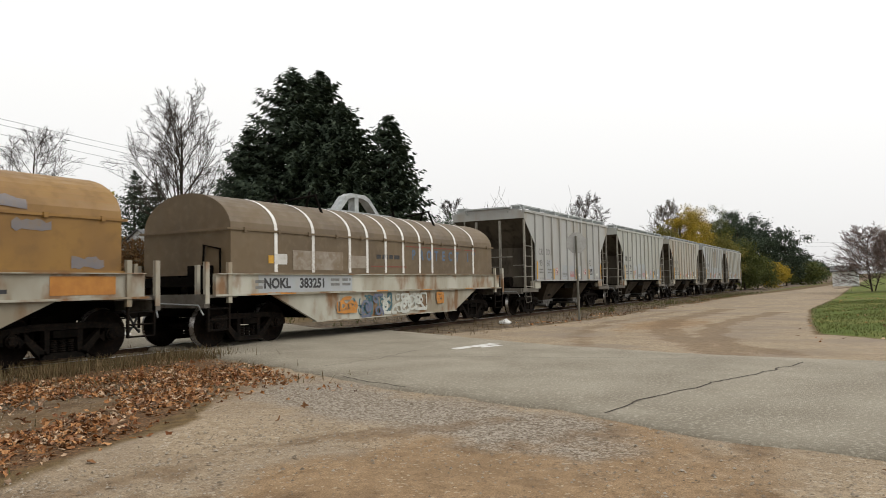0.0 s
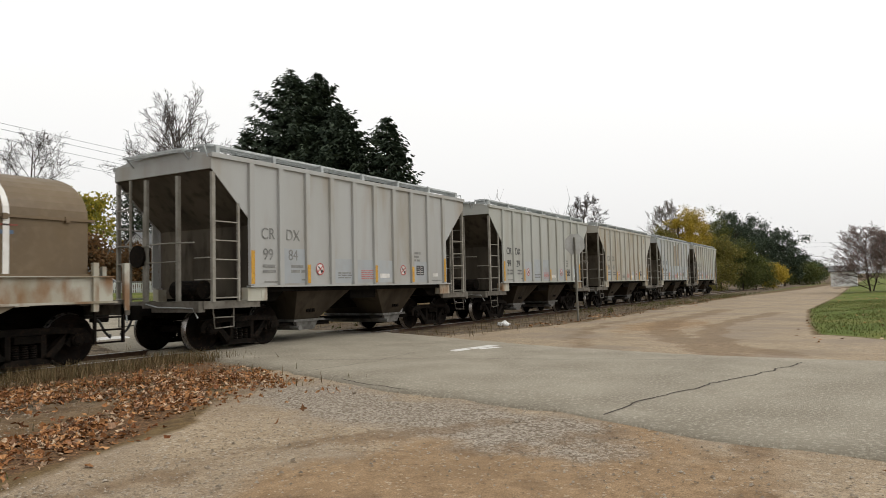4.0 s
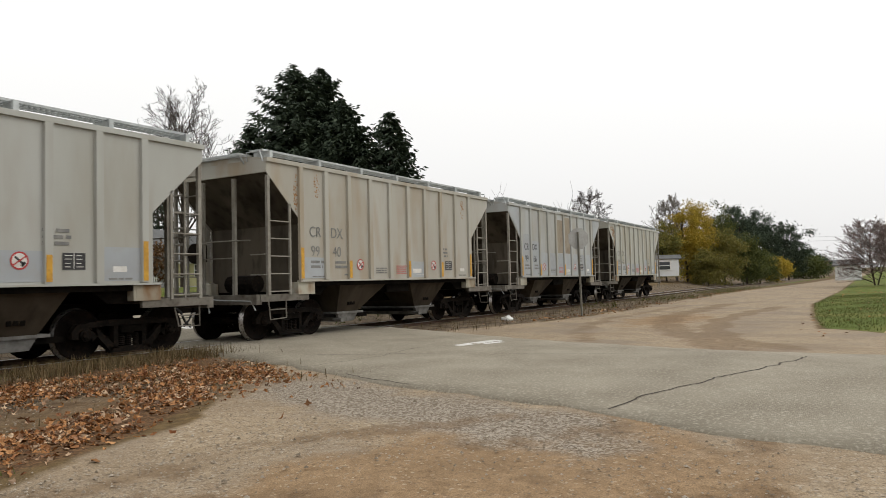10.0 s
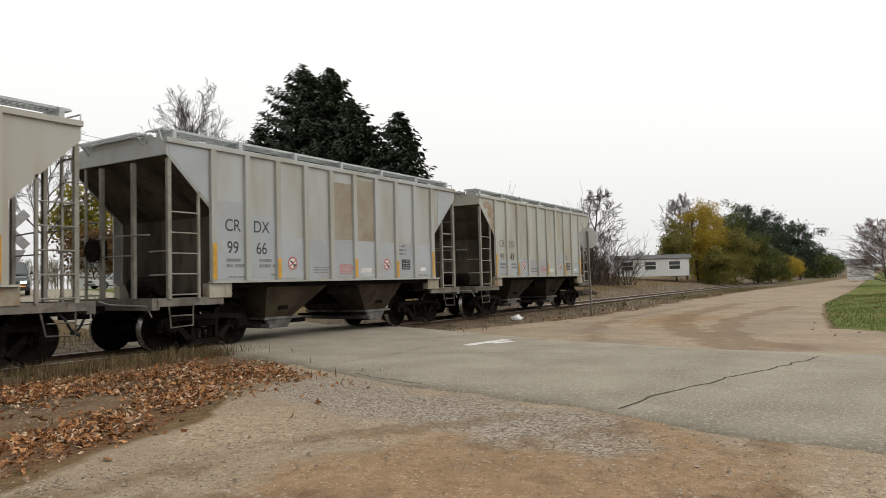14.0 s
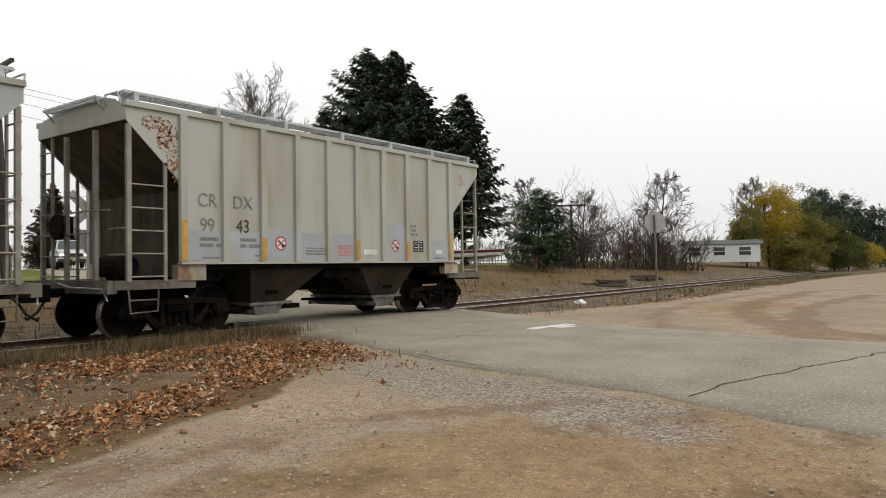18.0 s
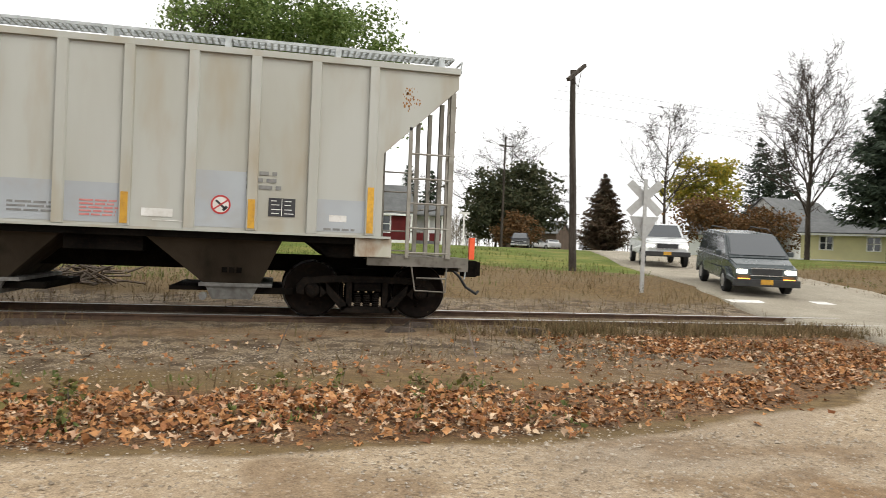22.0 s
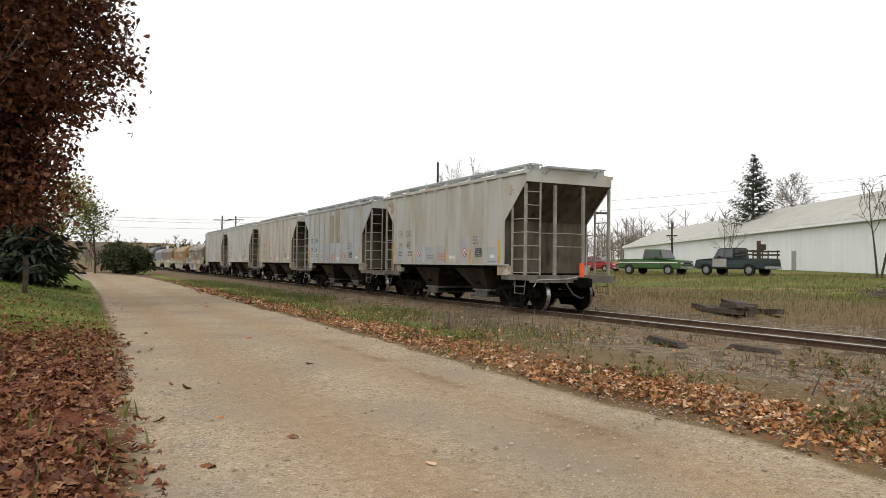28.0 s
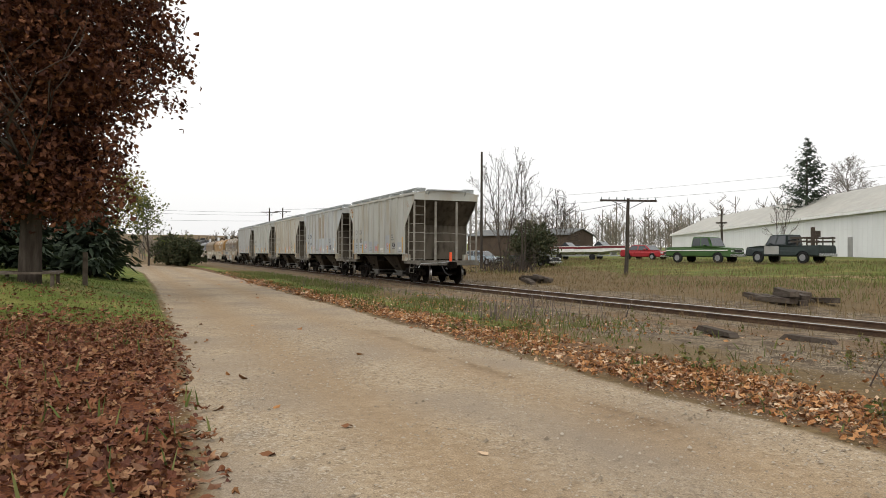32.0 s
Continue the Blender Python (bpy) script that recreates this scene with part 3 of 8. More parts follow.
CRACK = surf("dark_crack_filler", (0.05, 0.043, 0.036), (0.085, 0.07, 0.055), 3, rough=0.95, bump=0.3)
g3 = random.Random(21)


def road_z(x, y):
    d = abs(y - float(track_y(x)))
    side = min(x - float(road_w(y)), float(road_e(y)) - x)
    return gz(x, y) + .03 + .10 * max(0, 1 - max(d - 1.0, 0) / 4) + .03 * min(max(side, 0), 2) / 2


ys_ = list(np.arange(-38, 30, .35)) + list(np.arange(30, 300, 6))
jag = lambda k: .16 * noise.noise(Vector((k * .9, 5, 0))) + .12 * noise.noise(Vector((k * 3.1, 9, 0)))
bm = bmesh.new()
rows_ = []
N_ = 14
for y in ys_:
    w, e = float(road_w(y)) + jag(y), float(road_e(y)) + jag(y + 50)
    r = [bm.verts.new((w - .06, y, road_z(w, y) - .10))]
    for k in range(N_ + 1):
        x = w + (e - w) * k / N_
        r.append(bm.verts.new((x, y, road_z(x, y))))
    r.append(bm.verts.new((e + .06, y, road_z(e, y) - .10)))
    rows_.append(r)
for a, b in zip(rows_, rows_[1:]):
    for k in range(len(a) - 1):
        bm.faces.new((a[k], a[k + 1], b[k + 1], b[k]))
road = tagged(obj("road", clean(bm), ASPHALT, None, True), kind="structure")


def seam(name, pts, w, label, material=CRACK, lift=.004):
    bm = bmesh.new()
    prev = None
    n = len(pts)
    out = []
    for i in range(n - 1):
        p, q = Vector(pts[i]), Vector(pts[i + 1])
        k = max(2, int((q - p).length / .12))
        out += [p.lerp(q, j / k) for j in range(k)]
    for i, p in enumerate(out):
        d = (out[min(i + 1, len(out) - 1)] - out[max(i - 1, 0)]).normalized()
        nrm = Vector((-d.y, d.x))
        c = p + nrm * (.10 * noise.noise(Vector((p.x * 2, p.y * 2, 1))) + .05 * noise.noise(Vector((p.x * 7, p.y * 7, 4))))
        h = w * (.5 + .6 * abs(noise.noise(Vector((p.x * 4, p.y * 4, 2)))))
        z = lambda v: max(road_z(v.x, v.y), gz(v.x, v.y) + .03) + lift
        a, b = c + nrm * h, c - nrm * h
        cur = [bm.verts.new((*a, z(a))), bm.verts.new((*b, z(b)))]
        if prev:
            bm.faces.new((prev[0], prev[1], cur[1], cur[0]))
        prev = cur
    return part(name, clean(bm), material, road, label)


seam("crack", [(7.75, 2.75), (8.51, 2.68), (9.15, 2.46), (10.46, 2.12), (11.86, 1.67), (13.6, 1.28)], .022, "dark crack across the asphalt")
seam("crack", [(9.06, 7.3), (8.65, 6.2), (8.45, 5.6)], .018, "crumbling dark edge seam")
seam("crack", [(10.6, 9.9), (12.0, 7.4), (12.6, 5.0), (13.4, 2.9)], .012, "hairline crack along the road")
seam("crack", [(9.3, 8.6), (11.2, 8.2), (13.0, 8.5)], .012, "hairline crack across the road")
# white painted remnant and the stop line beyond the track
bm = bmesh.new()
for x0, x1, y0, y1 in ((13.3, 15.0, 7.72, 7.98), (13.9, 14.6, 7.45, 7.6)):
    pts = [(x0, y0), (x1, y0 - .15), (x1 + .1, y1 - .1), (x0 + .2, y1)]
    bm.faces.new([bm.verts.new((*p, road_z(*p) + .005)) for p in pts])
part("paint_mark", clean(bm), WHITE, road, "worn white road marking")
bm = bmesh.new()
pts = [(11.6, 17.2), (14.6, 17.0), (14.65, 17.5), (11.7, 17.7)]
bm.faces.new([bm.verts.new((*p, road_z(*p) + .005)) for p in pts])
part("stop_line", clean(bm), WHITE, road, "worn white stop line")

# ---------------------------------------------------------------- the track
RAIL = surf("rusty_rail_steel", (0.055, 0.036, 0.026), (0.09, 0.055, 0.036), 3, (0.035, 0.025, 0.02), .5, 15, 0.75, 0.2)
RAILTOP = surf("polished_rail_head", (0.32, 0.31, 0.30), (0.42, 0.41, 0.40), 3, rough=0.35, metal=0.85, bump=0)
TIE = surf("weathered_dark_tie_wood", (0.05, 0.038, 0.03), (0.085, 0.068, 0.054), 3, (0.12, 0.10, 0.085), 0.5, 14, 0.95, 0.5, 30, stretch=(3, .5, 3), spread=.25)
rail_x = [-420, -250, -160, -110, -80, -60, -45, -35, -25, -15, -5, 5, 15, 22, 30, 40, 55, 75, 100, 150, 250, 420]
for s, nm in ((-1, "rail"), (1, "rail")):
    bm = bmesh.new()
    prof = [(-.07, .03), (-.07, .045), (-.012, .075), (-.012, .155), (-.036, .165), (-.036, .192), (-.028, .2), (.028, .2), (.036, .192), (.036, .165), (.012, .155), (.012, .075), (.07, .045), (.07, .03)]
    prev = None
    for x in rail_x:
        y = float(track_y(x)) + s * .753
        cur = [bm.verts.new((x, y + u, z)) for u, z in prof]
        if prev:
            for k in range(len(prof)):
                j = (k + 1) % len(prof)
                f = bm.faces.new((prev[k], prev[j], cur[j], cur[k]))
                f.material_index = 1 if 5 <= k <= 7 else 0
        prev = cur
    r_ = tagged(obj(nm, clean(bm), [RAIL, RAILTOP]), "rusty steel rail with polished head on dark ties", "rail", "rails of the track")
    for k in range(12):
        xj = -60 + k * 11.9 + s * 3
        bm = bmesh.new()
        for q in (-1, 1):
            box(bm, xj - .32, xj + .32, float(track_y(xj)) + s * .753 + q * .016, float(track_y(xj)) + s * .753 + q * .045, .07, .15)
        part("joint_bar", bm, RAIL, r_)
tie_me = None
track_bed = tagged(new("track_ties"), "row of dark weathered wooden ties in the roadbed", "railway ties")
g4 = random.Random(5)
n_t = 0
for k in range(300):
    x = -92 + k * .52
    if 10.6 < x < 18.2:
        continue
    if tie_me is None:
        bm = bmesh.new()
        box(bm, -.115, .115, -1.3, 1.3, -.1, .045, bevel=.012)
        tie_me = bpy.data.meshes.new("tie")
        bm.to_mesh(tie_me)
        bm.free()
        tie_me.materials.append(TIE)
    o = new("tie", tie_me)
    o.parent = track_bed
    o.matrix_basis = pose(x, float(track_y(x)) + g4.uniform(-.05, .05), g4.uniform(-.02, .005), 0, 0, g4.uniform(-1.5, 1.5))
# planks beside the rails at the crossing
for s in (-1, 1):
    for q in (-.17, .17):
        bm = bmesh.new()
        box(bm, 10.9, 18.1, 13.4 + s * .753 + q - .07, 13.4 + s * .753 + q + .07, .05, .185, bevel=.01)
        part("flangeway_plank", bm, TIE, road, "dark plank beside the crossing rail")

# ---------------------------------------------------------------- the train; each car stands on the rail's top, its length along x
FRAME = surf("dirty_grey_frame_paint", (0.10, 0.09, 0.075), (0.19, 0.175, 0.15), 2.0, (0.05, 0.035, 0.025), 0.6, 9, 0.8, 0.1)
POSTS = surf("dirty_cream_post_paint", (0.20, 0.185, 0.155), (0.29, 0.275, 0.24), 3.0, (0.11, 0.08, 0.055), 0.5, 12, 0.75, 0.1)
WHEELS = []   # (wheelset, car)
CARS = []     # (car, place of its middle when the last car's rear face passes x = 0)
R_WHEEL = 0.457
rng = random.Random(4)


def wheelset_mesh():
    bm = bmesh.new()
    n = 28
    for s in (-1, 1):
        prof = [(0.62, 0.06), (0.70, 0.10), (0.74, 0.20), (0.725, 0.33), (0.705, 0.40), (0.705, R_WHEEL + 0.026), (0.735, R_WHEEL + 0.024),
                (0.745, R_WHEEL), (0.845, R_WHEEL - 0.006), (0.845, 0.40), (0.815, 0.37), (0.80, 0.20), (0.83, 0.13), (0.85, 0.07)]
        rings = [[bm.verts.new((r * math.cos(2 * math.pi * k / n), s * y, r * math.sin(2 * math.pi * k / n))) for k in range(n)] for y, r in prof]
        for i, (a, b) in enumerate(zip(rings, rings[1:])):
            for k in range(n):
                f = bm.faces.new((a[k], a[(k + 1) % n], b[(k + 1) % n], b[k]))
                f.material_index = 1 if i in (6, 7) else 0
        # a chalk mark and two lugs on the plate, so that the turning shows
        for k in (0, 2.2):
            box(bm, 0.24 * math.cos(k) - .03, 0.24 * math.cos(k) + .03, s * .795, s * .815, 0.24 * math.sin(k) - .03, 0.24 * math.sin(k) + .03)
    rod(bm, [(0, -1.0, 0), (0, 1.0, 0)], 0.075, 10)
    return clean(bm)


def build_truck(car, x):
    truck = new("truck")
    truck.parent = car
    truck.matrix_basis = pose(x, 0, 0)
    for i, dx in enumerate((-0.889, 0.889)):
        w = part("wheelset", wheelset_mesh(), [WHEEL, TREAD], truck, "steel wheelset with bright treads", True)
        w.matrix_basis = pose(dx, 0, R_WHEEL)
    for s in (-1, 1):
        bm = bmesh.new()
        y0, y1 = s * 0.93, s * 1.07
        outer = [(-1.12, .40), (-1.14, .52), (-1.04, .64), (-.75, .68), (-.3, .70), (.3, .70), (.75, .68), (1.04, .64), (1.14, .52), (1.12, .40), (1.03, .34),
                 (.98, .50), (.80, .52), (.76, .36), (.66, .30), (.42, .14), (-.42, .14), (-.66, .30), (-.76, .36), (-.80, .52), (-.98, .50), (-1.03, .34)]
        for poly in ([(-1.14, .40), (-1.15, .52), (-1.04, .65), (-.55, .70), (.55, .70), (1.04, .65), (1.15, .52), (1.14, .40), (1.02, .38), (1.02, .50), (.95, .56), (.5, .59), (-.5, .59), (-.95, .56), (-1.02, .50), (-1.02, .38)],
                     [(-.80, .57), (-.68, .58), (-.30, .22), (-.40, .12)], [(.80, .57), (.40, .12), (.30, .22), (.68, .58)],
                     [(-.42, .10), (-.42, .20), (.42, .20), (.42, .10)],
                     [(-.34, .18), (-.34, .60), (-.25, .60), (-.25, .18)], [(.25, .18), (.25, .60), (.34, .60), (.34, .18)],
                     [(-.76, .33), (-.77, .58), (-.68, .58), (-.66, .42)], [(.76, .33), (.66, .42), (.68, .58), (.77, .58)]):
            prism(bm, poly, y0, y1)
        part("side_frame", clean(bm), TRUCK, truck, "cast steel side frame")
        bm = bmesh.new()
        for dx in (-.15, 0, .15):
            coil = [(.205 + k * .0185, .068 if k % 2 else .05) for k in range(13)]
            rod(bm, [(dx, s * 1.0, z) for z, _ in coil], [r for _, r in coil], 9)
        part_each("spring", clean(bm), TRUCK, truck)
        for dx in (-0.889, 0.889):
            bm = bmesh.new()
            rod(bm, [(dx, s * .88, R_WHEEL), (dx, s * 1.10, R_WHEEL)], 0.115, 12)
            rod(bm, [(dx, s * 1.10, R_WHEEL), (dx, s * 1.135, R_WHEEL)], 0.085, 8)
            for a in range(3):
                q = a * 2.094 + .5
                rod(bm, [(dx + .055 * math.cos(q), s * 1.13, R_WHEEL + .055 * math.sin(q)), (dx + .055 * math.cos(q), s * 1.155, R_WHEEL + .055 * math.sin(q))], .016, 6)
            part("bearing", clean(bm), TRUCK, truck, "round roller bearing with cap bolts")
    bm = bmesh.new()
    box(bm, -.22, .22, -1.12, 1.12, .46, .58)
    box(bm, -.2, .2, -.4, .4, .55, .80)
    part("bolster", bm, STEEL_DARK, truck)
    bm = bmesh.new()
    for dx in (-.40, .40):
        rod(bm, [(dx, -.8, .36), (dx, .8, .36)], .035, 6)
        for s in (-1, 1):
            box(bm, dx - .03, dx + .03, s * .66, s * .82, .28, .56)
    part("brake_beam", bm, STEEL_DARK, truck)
    return truck


def build_coupler(car, s, x, reach):
    bm = bmesh.new()
    box(bm, s * (x - .1), s * (reach - .22), -.07, .07, .78, .93)
    box(bm, s * (reach - .26), s * (reach + .0), -.15, .12, .70, 1.0, bevel=.03)
    box(bm, s * (reach - .12), s * (reach + .10), s * .04 - .05, s * .04 + .09, .72, .98, bevel=.03)
    part("coupler", clean(bm), STEEL_DARK, car, "rusty knuckle coupler")
    bm = bmesh.new()
    rod(bm, [(s * (x + .05), s * -.35, .85), (s * (x + .2), s * -.36, .72), (s * (x + .35), s * -.30, .52), (s * (reach - .02), s * -.2, .40), (s * (reach + .04), s * -.12, .44)], .025, 6)
    part("air_hose", bm, HOSE, car, "hanging black air hose")
    bm = bmesh.new()
    rod(bm, [(s * (x + .02), -1.45, .72), (s * (x + .06), -1.35, .92), (s * (x + .1), -.3, .95), (s * (x + .14), 0, 1.02)], .014, 5)
    part("uncoupling_lever", bm, GALV, car)


def ladder(bm, p, q, z0, z1, step, r=.016):
    """Rungs between two uprights at (x, y) p and q."""
    z = z0
    while z <= z1:
        rod(bm, [(*p, z), (*q, z)], r, 5)
        z += step


PROFILE = [(-4.1, 1.36), (4.1, 1.36), (4.1, 2.67), (5.27, 3.78), (5.27, 4.09), (-5.27, 4.09), (-5.27, 3.78), (-4.1, 2.67)]


def build_hopper(label):
    car = thing("covered_hopper", label, "hopper car", pose(0, 13.4, 0.2), "cars of the train")
    # body: side sheets with upright stiffeners, sloping end sheets, low-pitched roof
    for s in (-1, 1):
        bm = bmesh.new()
        prism(bm, PROFILE, s * 1.555, s * 1.575)
        part("side_sheet", clean(bm), PAINTS[0], car)
        for i in range(10):
            x = -4.19 + i * .9
            bm = bmesh.new()
            prism(bm, [(x - .085, s * 1.575), (x - .068, s * 1.632), (x + .068, s * 1.632), (x + .085, s * 1.575)], 1.37, 4.01, "y")
            for v in bm.verts:
                v.co = Vector((v.co.x, v.co.z, v.co.y))
            part("side_post", clean(bm), PAINTS[0], car)
        bm = bmesh.new()
        box(bm, -5.29, 5.29, s * 1.54, s * 1.625, 4.01, 4.11, bevel=.01)
        part("top_chord", bm, PAINTS[0], car)
        bm = bmesh.new()
        box(bm, -4.25, 4.25, s * 1.50, s * 1.63, 1.325, 1.362)
        part("side_sill", bm, PAINTS[0], car)
        # set-back web; its near-black also draws the shadow line under the sheet
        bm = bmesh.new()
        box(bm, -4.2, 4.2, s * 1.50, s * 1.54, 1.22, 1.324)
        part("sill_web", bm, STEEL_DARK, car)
    for s in (-1, 1):
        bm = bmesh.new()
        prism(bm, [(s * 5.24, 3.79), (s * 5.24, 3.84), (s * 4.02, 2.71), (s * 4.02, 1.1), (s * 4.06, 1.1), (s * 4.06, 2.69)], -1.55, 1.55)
        part("slope_sheet", clean(bm), HOPPER_END, car, "grimy sloping end sheet, darkened for shade")
        bm = bmesh.new()
        box(bm, s * 5.22, s * 5.28, -1.56, 1.56, 3.78, 4.08)
        part("end_chord", bm, PAINTS[0], car)
        bm = bmesh.new()
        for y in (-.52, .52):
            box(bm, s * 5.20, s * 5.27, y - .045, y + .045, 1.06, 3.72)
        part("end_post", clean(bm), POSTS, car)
        # platform and underframe end
        bm = bmesh.new()
        box(bm, s * 3.95, s * 5.5, -1.48, 1.48, .98, 1.04)
        box(bm, s * 5.4, s * 5.56, -1.52, 1.52, .84, 1.06)
        for q in (-1, 1):
            box(bm, s * 3.9, s * 5.45, q * 1.46, q * 1.54, .90, 1.06)
        part("end_platform", bm, FRAME, car, "dirty grey end platform")
        for q in (-1, 1):
            bm = bmesh.new()
            box(bm, s * 3.7, s * 4.28, q * 1.36, q * 1.565, 1.03, 1.322, bevel=.015)
            box(bm, s * 3.76, s * 3.88, q * 1.565, q * 1.572, 1.08, 1.27)
            part("jacking_bracket", bm, COIL_SILL, car)
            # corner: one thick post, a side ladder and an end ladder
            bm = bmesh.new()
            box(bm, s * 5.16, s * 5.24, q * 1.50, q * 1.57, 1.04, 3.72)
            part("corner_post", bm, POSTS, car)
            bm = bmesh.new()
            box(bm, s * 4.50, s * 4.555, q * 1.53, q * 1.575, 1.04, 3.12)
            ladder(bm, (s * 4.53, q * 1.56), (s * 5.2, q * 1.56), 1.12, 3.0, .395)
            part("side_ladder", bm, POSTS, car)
            # a full ladder at two opposite corners only, short grab irons at the others
            bm = bmesh.new()
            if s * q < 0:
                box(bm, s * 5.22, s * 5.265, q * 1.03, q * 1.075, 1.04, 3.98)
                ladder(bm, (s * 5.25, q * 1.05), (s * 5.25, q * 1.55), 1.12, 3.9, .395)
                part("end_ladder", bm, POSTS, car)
            else:
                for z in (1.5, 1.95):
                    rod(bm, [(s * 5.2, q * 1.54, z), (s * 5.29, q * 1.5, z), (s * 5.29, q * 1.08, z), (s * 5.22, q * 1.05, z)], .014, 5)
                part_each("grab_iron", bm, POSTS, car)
            bm = bmesh.new()
            rod(bm, [(s * 4.62, q * 1.5, .92), (s * 4.68, q * 1.56, .52), (s * 5.18, q * 1.56, .50), (s * 5.2, q * 1.52, .92)], .016, 5)
            rod(bm, [(s * 4.70, q * 1.56, .72), (s * 5.18, q * 1.56, .72)], .014, 5)
            part("sill_step", bm, FRAME, car)
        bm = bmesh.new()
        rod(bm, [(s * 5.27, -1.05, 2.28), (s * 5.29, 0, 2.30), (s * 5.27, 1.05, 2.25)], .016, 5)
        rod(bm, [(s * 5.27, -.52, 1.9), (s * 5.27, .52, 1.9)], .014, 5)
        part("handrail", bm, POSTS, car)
        build_coupler(car, s, 5.5, 6.09)
        build_truck(car, s * 3.98)
    # roof, hatches and walkways
    bm = bmesh.new()
    prism(bm, [(-1.56, 4.09), (-1.0, 4.18), (0, 4.22), (1.0, 4.18), (1.56, 4.09), (1.56, 4.06), (-1.56, 4.06)], -5.27, 5.27, "x")
    part("roof", clean(bm), PAINTS[0], car)
    bm = bmesh.new()
    box(bm, -4.6, 4.6, -.3, .3, 4.20, 4.30, bevel=.03)
    for i in range(9):
        box(bm, -4.3 + i * 1.05, -4.22 + i * 1.05, -.38, .38, 4.19, 4.33)
    part("trough_hatch", bm, PAINTS[0], car)
    for s in (-1, 1):
        bm = bmesh.new()
        for y in (1.0, 1.19, 1.38):
            box(bm, -5.2, 5.2, s * (y - .012), s * (y + .012), 4.285, 4.33)
        k = -5.2
        while k < 5.2:
            box(bm, k, k + .03, s * 1.0, s * 1.38, 4.29, 4.322)
            k += .10
        part("running_board", bm, GALV, car, "galvanised roof walkway grating")
        bm = bmesh.new()
        for i in range(7):
            x = -5.0 + i * 1.667
            box(bm, x - .045, x + .045, s * 1.40, s * 1.47, 4.09, 4.31)
            box(bm, x - .03, x + .03, s * .95, s * 1.45, 4.16, 4.285)
        part_each("walkway_bracket", bm, GALV, car)
        bm = bmesh.new()
        for x in (5.1, 5.28, 5.46):
            box(bm, s * (x - .012), s * (x + .012), -.95, .95, 4.20, 4.245)
        k = -.95
        while k < .95:
            box(bm, s * 5.1, s * 5.46, k, k + .03, 4.205, 4.24)
            k += .11
        for y in (-.9, .9):
            rod(bm, [(s * 5.25, y, 4.0), (s * 5.44, y, 4.2)], .02, 5)
        rod(bm, [(s * 5.3, -1.5, 4.02), (s * 5.34, -1.45, 4.25), (s * 5.34, -1.05, 4.25), (s * 5.3, -1.0, 4.05)], .016, 5)
        part("end_walkway", bm, GALV, car, "galvanised end walkway grating")
    # two bays below the sill
    for s in (-1, 1):
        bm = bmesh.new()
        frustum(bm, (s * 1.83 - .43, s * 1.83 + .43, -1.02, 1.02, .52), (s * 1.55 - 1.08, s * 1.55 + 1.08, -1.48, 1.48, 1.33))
        part("hopper_bay", clean(bm), HOPPER_BAY, car, "dusty brown discharge bay, darkened for shade")
        bm = bmesh.new()
        box(bm, s * 1.83 - .50, s * 1.83 + .62, -1.08, 1.08, .475, .53)
        frustum(bm, (s * 1.83 - .30, s * 1.83 + .30, -1.0, 1.0, .27), (s * 1.83 - .40, s * 1.83 + .40, -1.05, 1.05, .475))
        part("outlet_gate", clean(bm), GATE, car, "dull grey outlet gate")
        bm = bmesh.new()
        box(bm, s * 1.83 - .95, s * 1.83 - .30, -.95, .95, .40, .46)
        box(bm, s * 1.83 + .28, s * 1.83 + .95, -.95, .95, .36, .46)
        part_each("gate_rail", bm, STEEL_DARK, car)
        for q in (-1, 1):
            bm = bmesh.new()
            rod(bm, [(s * 1.83 - .42, q * .9, .33), (s * 1.83 - .42, q * 1.17, .33)], .045, 8)
            rod(bm, [(s * 1.83 - .42, q * 1.17, .33), (s * 1.83 - .42, q * 1.2, .33)], .065, 8)
            part("gate_capstan", clean(bm), GATE, car)
            # stiffener and stencilled plate on the sloping side
            bm = bmesh.new()
            for k in range(3):
                box(bm, s * 1.83 - .15 + k * .11, s * 1.83 - .07 + k * .11, q * 1.155, q * 1.17, .70, .84)
            part_each("bay_lug", bm, STEEL_DARK, car)
    # near-black blocks: the shade between and behind the bays is in their colour
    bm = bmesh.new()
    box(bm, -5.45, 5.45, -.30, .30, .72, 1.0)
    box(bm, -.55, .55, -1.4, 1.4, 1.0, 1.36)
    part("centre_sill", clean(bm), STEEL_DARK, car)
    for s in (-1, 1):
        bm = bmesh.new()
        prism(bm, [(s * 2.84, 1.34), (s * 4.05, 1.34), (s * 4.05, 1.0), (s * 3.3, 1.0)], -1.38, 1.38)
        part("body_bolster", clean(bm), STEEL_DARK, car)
    # brake gear on the leading platform
    bm = bmesh.new()
    rod(bm, [(-4.75, -.75, 1.30), (-4.75, .15, 1.30)], .20, 12)
    rod(bm, [(-4.4, -.2, 1.22), (-4.4, .5, 1.22)], .13, 10)
    box(bm, -4.9, -4.6, -.6, -.5, 1.04, 1.2)
    part("brake_reservoir", clean(bm), TRUCK, car)
    bm = bmesh.new()
    rod(bm, [(-5.30, .70, 2.05), (-5.36, .70, 2.05)], .24, 16)
    box(bm, -5.3, -5.1, .55, .85, 1.85, 2.25)
    part("hand_brake", clean(bm), TRUCK, car, "hand brake wheel and housing")
    return car


